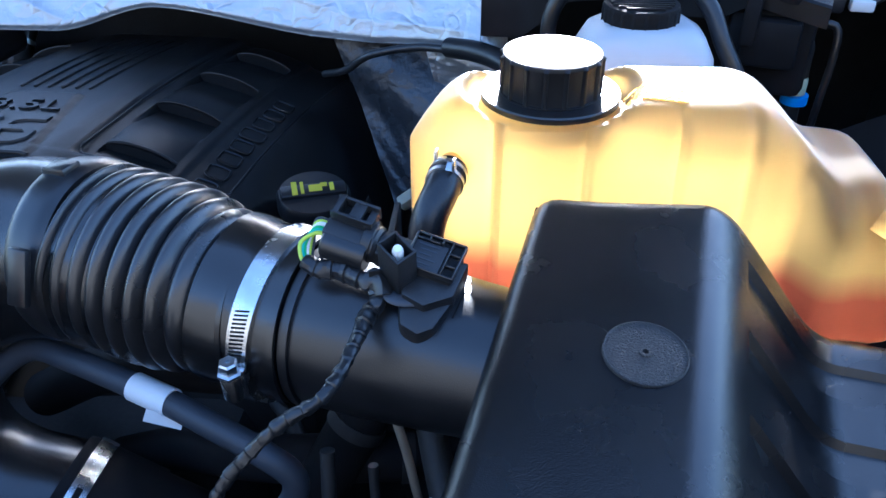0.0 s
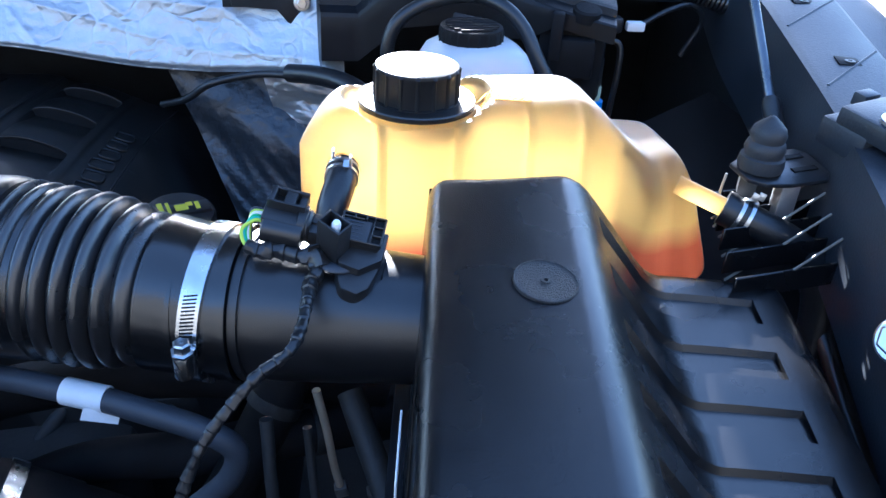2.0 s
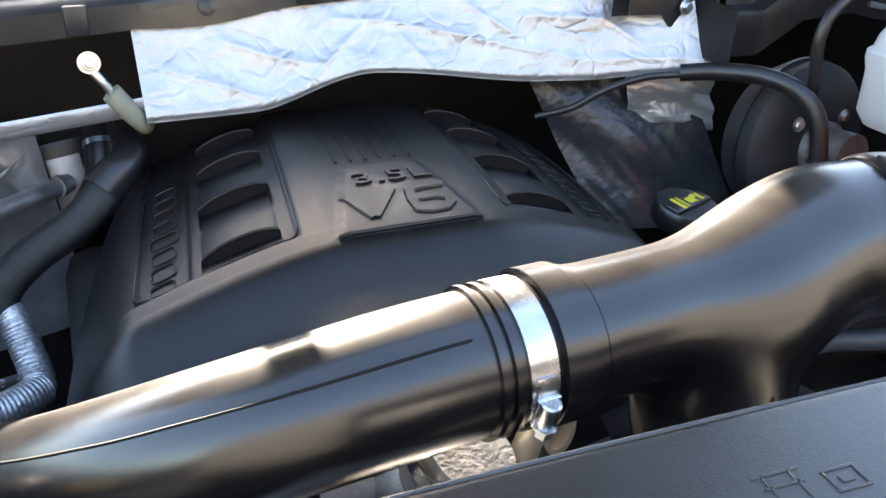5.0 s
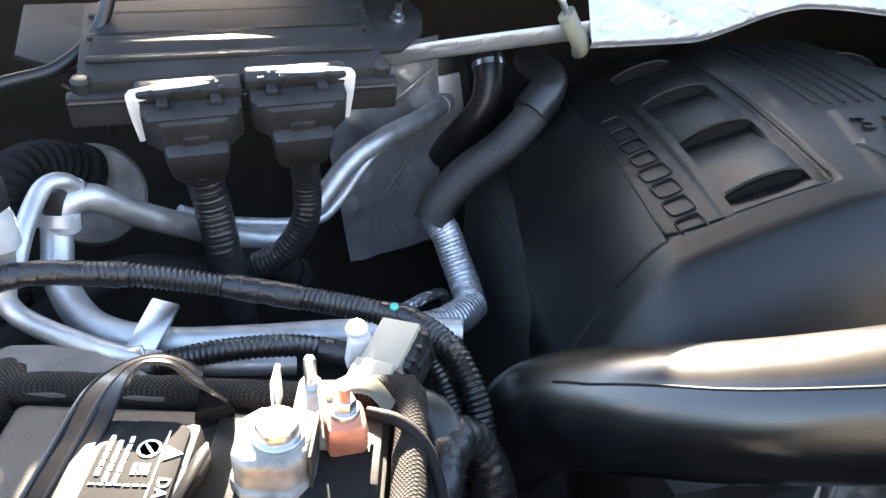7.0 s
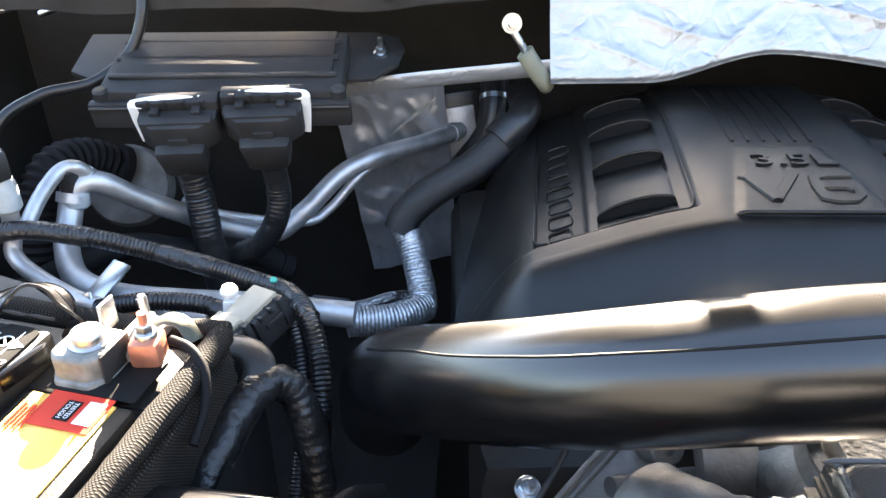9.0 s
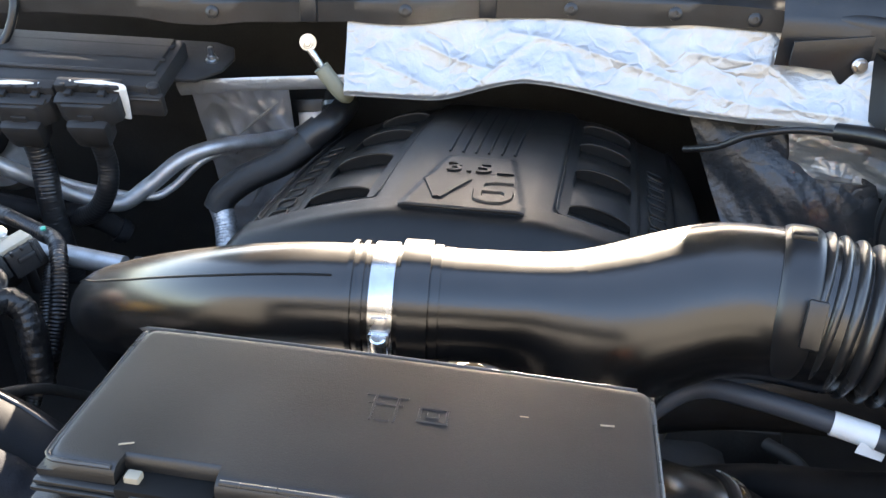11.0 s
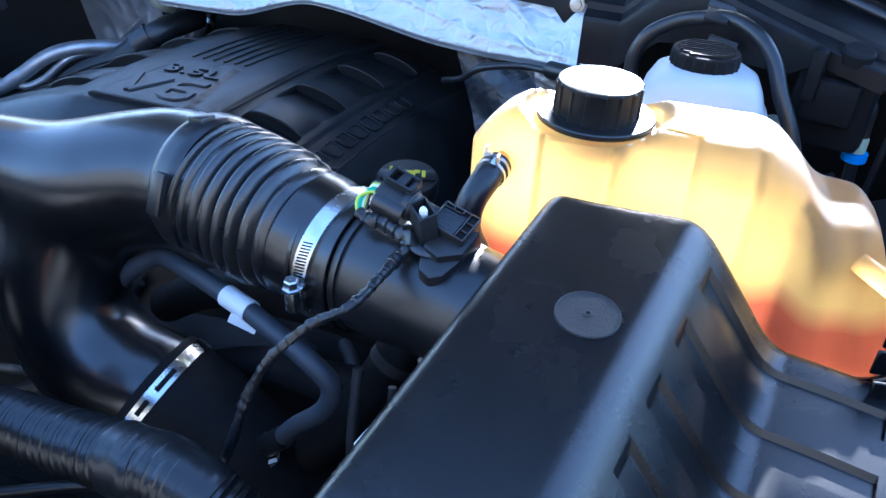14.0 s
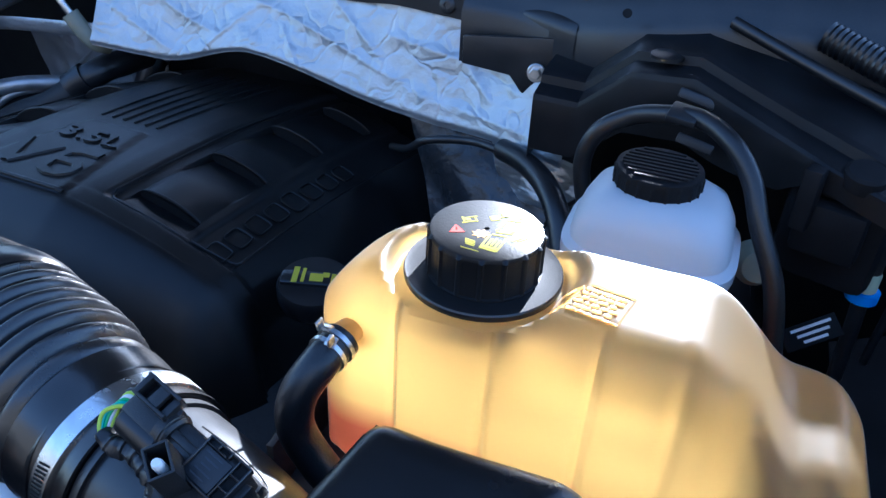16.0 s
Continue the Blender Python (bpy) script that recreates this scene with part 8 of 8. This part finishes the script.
bw = thing("bulb_window", "olive plastic cap behind the reservoir", "cap", (0.185, 0.66, 1.12))
part("cap", lathe(basis((0.183, 0.67, 1.13), (0.3, -1, 0.3)), [(0.016, 0), (0.016, 0.012), (0.012, 0.018), (0, 0.02)], 24), KHAKI, bw)
# blue-ringed check valve with elbow, and a text flag on a cable
cv = thing("check_valve", "black elbow valve with a pale green collar and blue ring", "valve", (0.266, 0.69, 1.12))
part("elbow", tube([(0.235, 0.70, 1.166), (0.255, 0.695, 1.167), (0.264, 0.69, 1.160), (0.265, 0.69, 1.145), (0.2655, 0.69, 1.128)], 0.0075, 18, 40), PLASTIC, cv)
part("collar", lathe(basis((0.2655, 0.69, 1.116)), [(0.0085, 0), (0.0085, 0.014), (0.006, 0.018)], 20), PALE, cv, "pale green collar")
part("ring", band(basis((0.2660, 0.69, 1.111)), 0.006, 0.008, 0.0055, 28), BLUE, cv, "blue ring")
part("lower_tube", tube([(0.266, 0.69, 1.11), (0.268, 0.69, 1.08), (0.27, 0.69, 1.03)], 0.006, 16, 20), PLASTIC, cv)
part("side_tube", tube([(0.22, 0.70, 1.128), (0.24, 0.695, 1.128), (0.258, 0.69, 1.122)], 0.006, 16, 16), PLASTIC, cv)
run("thin_cable", [(0.268, 0.70, 1.176), (0.288, 0.695, 1.174), (0.290, 0.69, 1.15), (0.288, 0.69, 1.11), (0.285, 0.69, 1.05)], 0.0035, RUBBER, "thin black cable by the valve", "cable", 60, prof=ripple(0.004, 0.12))
tg = thing("text_flag", "black flag label with white print on a cable", "label", (0.24, 0.675, 1.08))
TG = basis((0.239, 0.672, 1.078), (-0.1, -0.85, 0.5), (0.75, 0, 0.66))
part("flag", rbox(TG, 0.042, 0.018, 0.001, 0.0003), INK_SHADE, tg)
for k in range(3):
    part("unreadable_print", rbox(TG @ pose(0.002, 0.005 - 0.005 * k, 0.001), 0.030 - 0.006 * k, 0.0022, 0.0004, 0), PAPER, tg, "unreadable white print")
co_ = thing("cable_connector", "black inline cable connector with a pink-white end", "connector", (0.28, 0.715, 1.19))
part("body", rbox(basis((0.272, 0.718, 1.181), (0, 0, 1), (1, -0.1, 0.05)), 0.05, 0.016, 0.016, 0.003), PLASTIC, co_)
part("end", rbox(basis((0.311, 0.712, 1.183), (0, 0, 1), (1, -0.1, -0.25)), 0.020, 0.010, 0.010, 0.002), PAPER, co_, "pale connector end")
part("lead", tube([(0.318, 0.711, 1.19), (0.345, 0.715, 1.203), (0.376, 0.722, 1.208), (0.395, 0.725, 1.19), (0.38, 0.73, 1.15)], 0.003, 12, 40), RUBBER, co_)
run("conduit_hose", [(0.20, 0.80, 1.262), (0.25, 0.775, 1.250), (0.32, 0.75, 1.235), (0.42, 0.72, 1.21)], 0.0125, SATIN, "black corrugated conduit along the cowl", "conduit", 200, prof=ripple(0.0048, 0.12))
run("trim_rod", [(0.13, 0.80, 1.262), (0.20, 0.765, 1.245), (0.30, 0.72, 1.222)], 0.005, SATIN, "thin glossy black trim rod", "rod", 40)
# foil piece, shiny black foil and cable right of the engine
ff = thing("foil_patch", "small silver foil patch on the firewall", "foil", (0.01, 0.86, 1.02))
part("sheet", sheet(frange(0, 1, 70), frange(0, 1, 60), lambda u, v: (-0.082 + 0.112 * u + 0.02 * (1 - v), 0.866 - 0.03 * u + 0.010 * noise.noise(Vector((u * 2, v * 4 + u, 2))) + 0.0018 * abs(noise.noise(Vector((u * 5 + v * 3, v * 14, 4)))), 1.012 + 0.078 * v)), FOIL, ff)
fk = thing("foil_curtain", "wrinkled glossy black foil curtain behind the engine cover", "foil", (-0.08, 0.87, 1.0))
part("sheet", sheet(frange(0, 1, 60), frange(0, 1, 40), lambda u, v: (-0.205 + 0.215 * u + (0.09 - 0.03 * u) * (1 - v), 0.925 - 0.10 * (1 - v) - 0.05 * u + 0.018 * noise.noise(Vector((u * 2 + v, v * 2, 4))) + 0.003 * abs(noise.noise(Vector((u * 8 + v * 4, v * 3, 9)))), 0.90 + 0.205 * v)), BLACKFOIL, fk)
part("stud", bolt(basis((0.008, 0.88, 0.985), (0, -1, 0.4)), 0.006, 0.01), ZINC, fk)
run("cowl_cable", [(-0.20, 0.88, 1.045), (-0.168, 0.85, 1.063), (-0.138, 0.83, 1.088), (-0.087, 0.822, 1.101), (-0.043, 0.80, 1.107)], 0.0042, RUBBER, "thin black cable across the firewall", "cable", 60)
run("booster_hose", [(-0.05, 0.805, 1.108), (-0.02, 0.775, 1.115), (0.01, 0.735, 1.118), (0.032, 0.70, 1.108), (0.045, 0.675, 1.08), (0.05, 0.66, 1.02)], 0.0105, RUBBER, "black rubber hose beside the reservoir", "hose", 60)
wcn = thing("white_connector", "pale plastic connector beside the tank", "connector", (-0.075, 0.62, 1.03))
part("body", rbox(basis((-0.072, 0.62, 1.03), (-0.3, -0.4, 0.8), (1, 0.6, 0)), 0.020, 0.012, 0.012, 0.003), KHAKI, wcn)

# rubber bump stop on its bracket
BS = 0.82
bp = thing("bump_stop", "grey-black conical rubber bonnet bump stop", "bump stop", (0.281, 0.402, 1.16))
part("cone", lathe(basis((0.279, 0.398, 1.172)) @ Matrix.Diagonal((BS, BS, 1, 1)), [(0.0195, 0), (0.0205, 0.004), (0.0195, 0.010), (0.0170, 0.0112), (0.0170, 0.0122), (0.0182, 0.016), (0.0165, 0.021), (0.0148, 0.0222), (0.0148, 0.0232), (0.0160, 0.027), (0.0140, 0.032), (0.009, 0.036), (0.003, 0.040), (0, 0.0415)], 32), mat("greyed_rubber", (0.022, 0.023, 0.026), 0.6, dust=0.06), bp)
part("nut", lathe(basis((0.281, 0.400, 1.15)), [(0.014, 0), (0.014, 0.016)], 6), PLASTIC, bp)
bkt = thing("bump_bracket", "black steel bracket with two slots under the bump stop", "bracket", (0.31, 0.40, 1.165))
part("plate", prism(basis((0.281, 0.398, 1.168), (0, -0.12, 1), (1, 0.15, 0)), [(-0.020, 0.012), (-0.020, -0.010), (-0.010, -0.020), (0.01, -0.024), (0.042, -0.024), (0.050, -0.016), (0.052, 0.012), (0.045, 0.020), (0.0, 0.020)], 0.004, 0.0012), PAINT, bkt)
for y in (-0.006, 0.011):
    part("slot", rbox(basis((0.281, 0.398, 1.1722), (0, -0.12, 1), (1, 0.15, 0)) @ pose(0.032, y - 0.003, 0), 0.022, 0.005, 0.0008, 0), INK_SHADE, bkt, "punched slot")
part("leg", rbox(basis((0.305, 0.395, 1.13), (0, 0, 1)), 0.016, 0.012, 0.038, 0.002), ALU, bkt)
part("spring_wire", tube([(0.258, 0.405, 1.165), (0.257, 0.405, 1.145), (0.262, 0.40, 1.135), (0.252, 0.395, 1.125)], 0.0010, 8, 24), ZINC, bkt, "bent wire")
st_ = run("bonnet_strut", [(0.342, 0.489, 1.179), (0.339, 0.59, 1.30), (0.336, 0.69, 1.42), (0.333, 0.79, 1.54)], 0.0042, mat("gunmetal_strut", (0.12, 0.13, 0.15), 0.3, 0.8), "polished bonnet gas strut rising from the wing", "gas strut", 20)
part("end_socket", lathe(basis((0.3425, 0.478, 1.166), (-0.02, 0.64, 0.77)), [(0.008, 0), (0.008, 0.025), (0.006, 0.03)], 18), PLASTIC, st_, "black end socket")
wb = thing("wing_bolt", "large zinc flange bolt on the inner wing", "bolt", (0.33, 0.30, 1.06))
part("head", bolt(basis((0.274, 0.222, 1.146), (-0.8, -0.4, 0.45)), 0.0105, 0.014, 1.35), ZINC, wb)
# ribs of the splash guard
sg = thing("splash_guard", "black ribbed plastic splash guard beside the tank", "splash guard", (0.36, 0.45, 1.02))
part("panel", sheet([0, 1], [0, 1], lambda u, v: (0.27 + 0.20 * u, 0.30 + 0.45 * v + 0.05 * u, 1.02 + 0.06 * u)), DULLBLACK, sg)
for pr in ((0.342, 0.428, 1.163), (0.3348, 0.4023, 1.1612), (0.3253, 0.3783, 1.1594), (0.3159, 0.3547, 1.1548), (0.312, 0.332, 1.148)):
    pr = Vector(pr)
    d_ = Vector((-0.078, -0.010, -0.044))
    part("rib", rbox(basis(pr + d_ * 0.5 - Vector((0, 0, 0.016)), (0, 0, 1), d_), 0.088, 0.0022, 0.018, 0.0006, 1), GRAIN, sg)
    # Tan line along the rib's upper edge.
    part("rib_edge", tube([pr, pr + d_ * 0.5 + Vector((0, 0, -0.001)), pr + d_], 0.0010, 8, 10), RIBEDGE, sg, "pale rib edge")
run("guard_cable", [(0.345, 0.42, 1.09), (0.337, 0.36, 1.065), (0.33, 0.30, 1.03), (0.325, 0.24, 1.0)], 0.007, RUBBER, "black cable along the inner wing", "cable", 30)
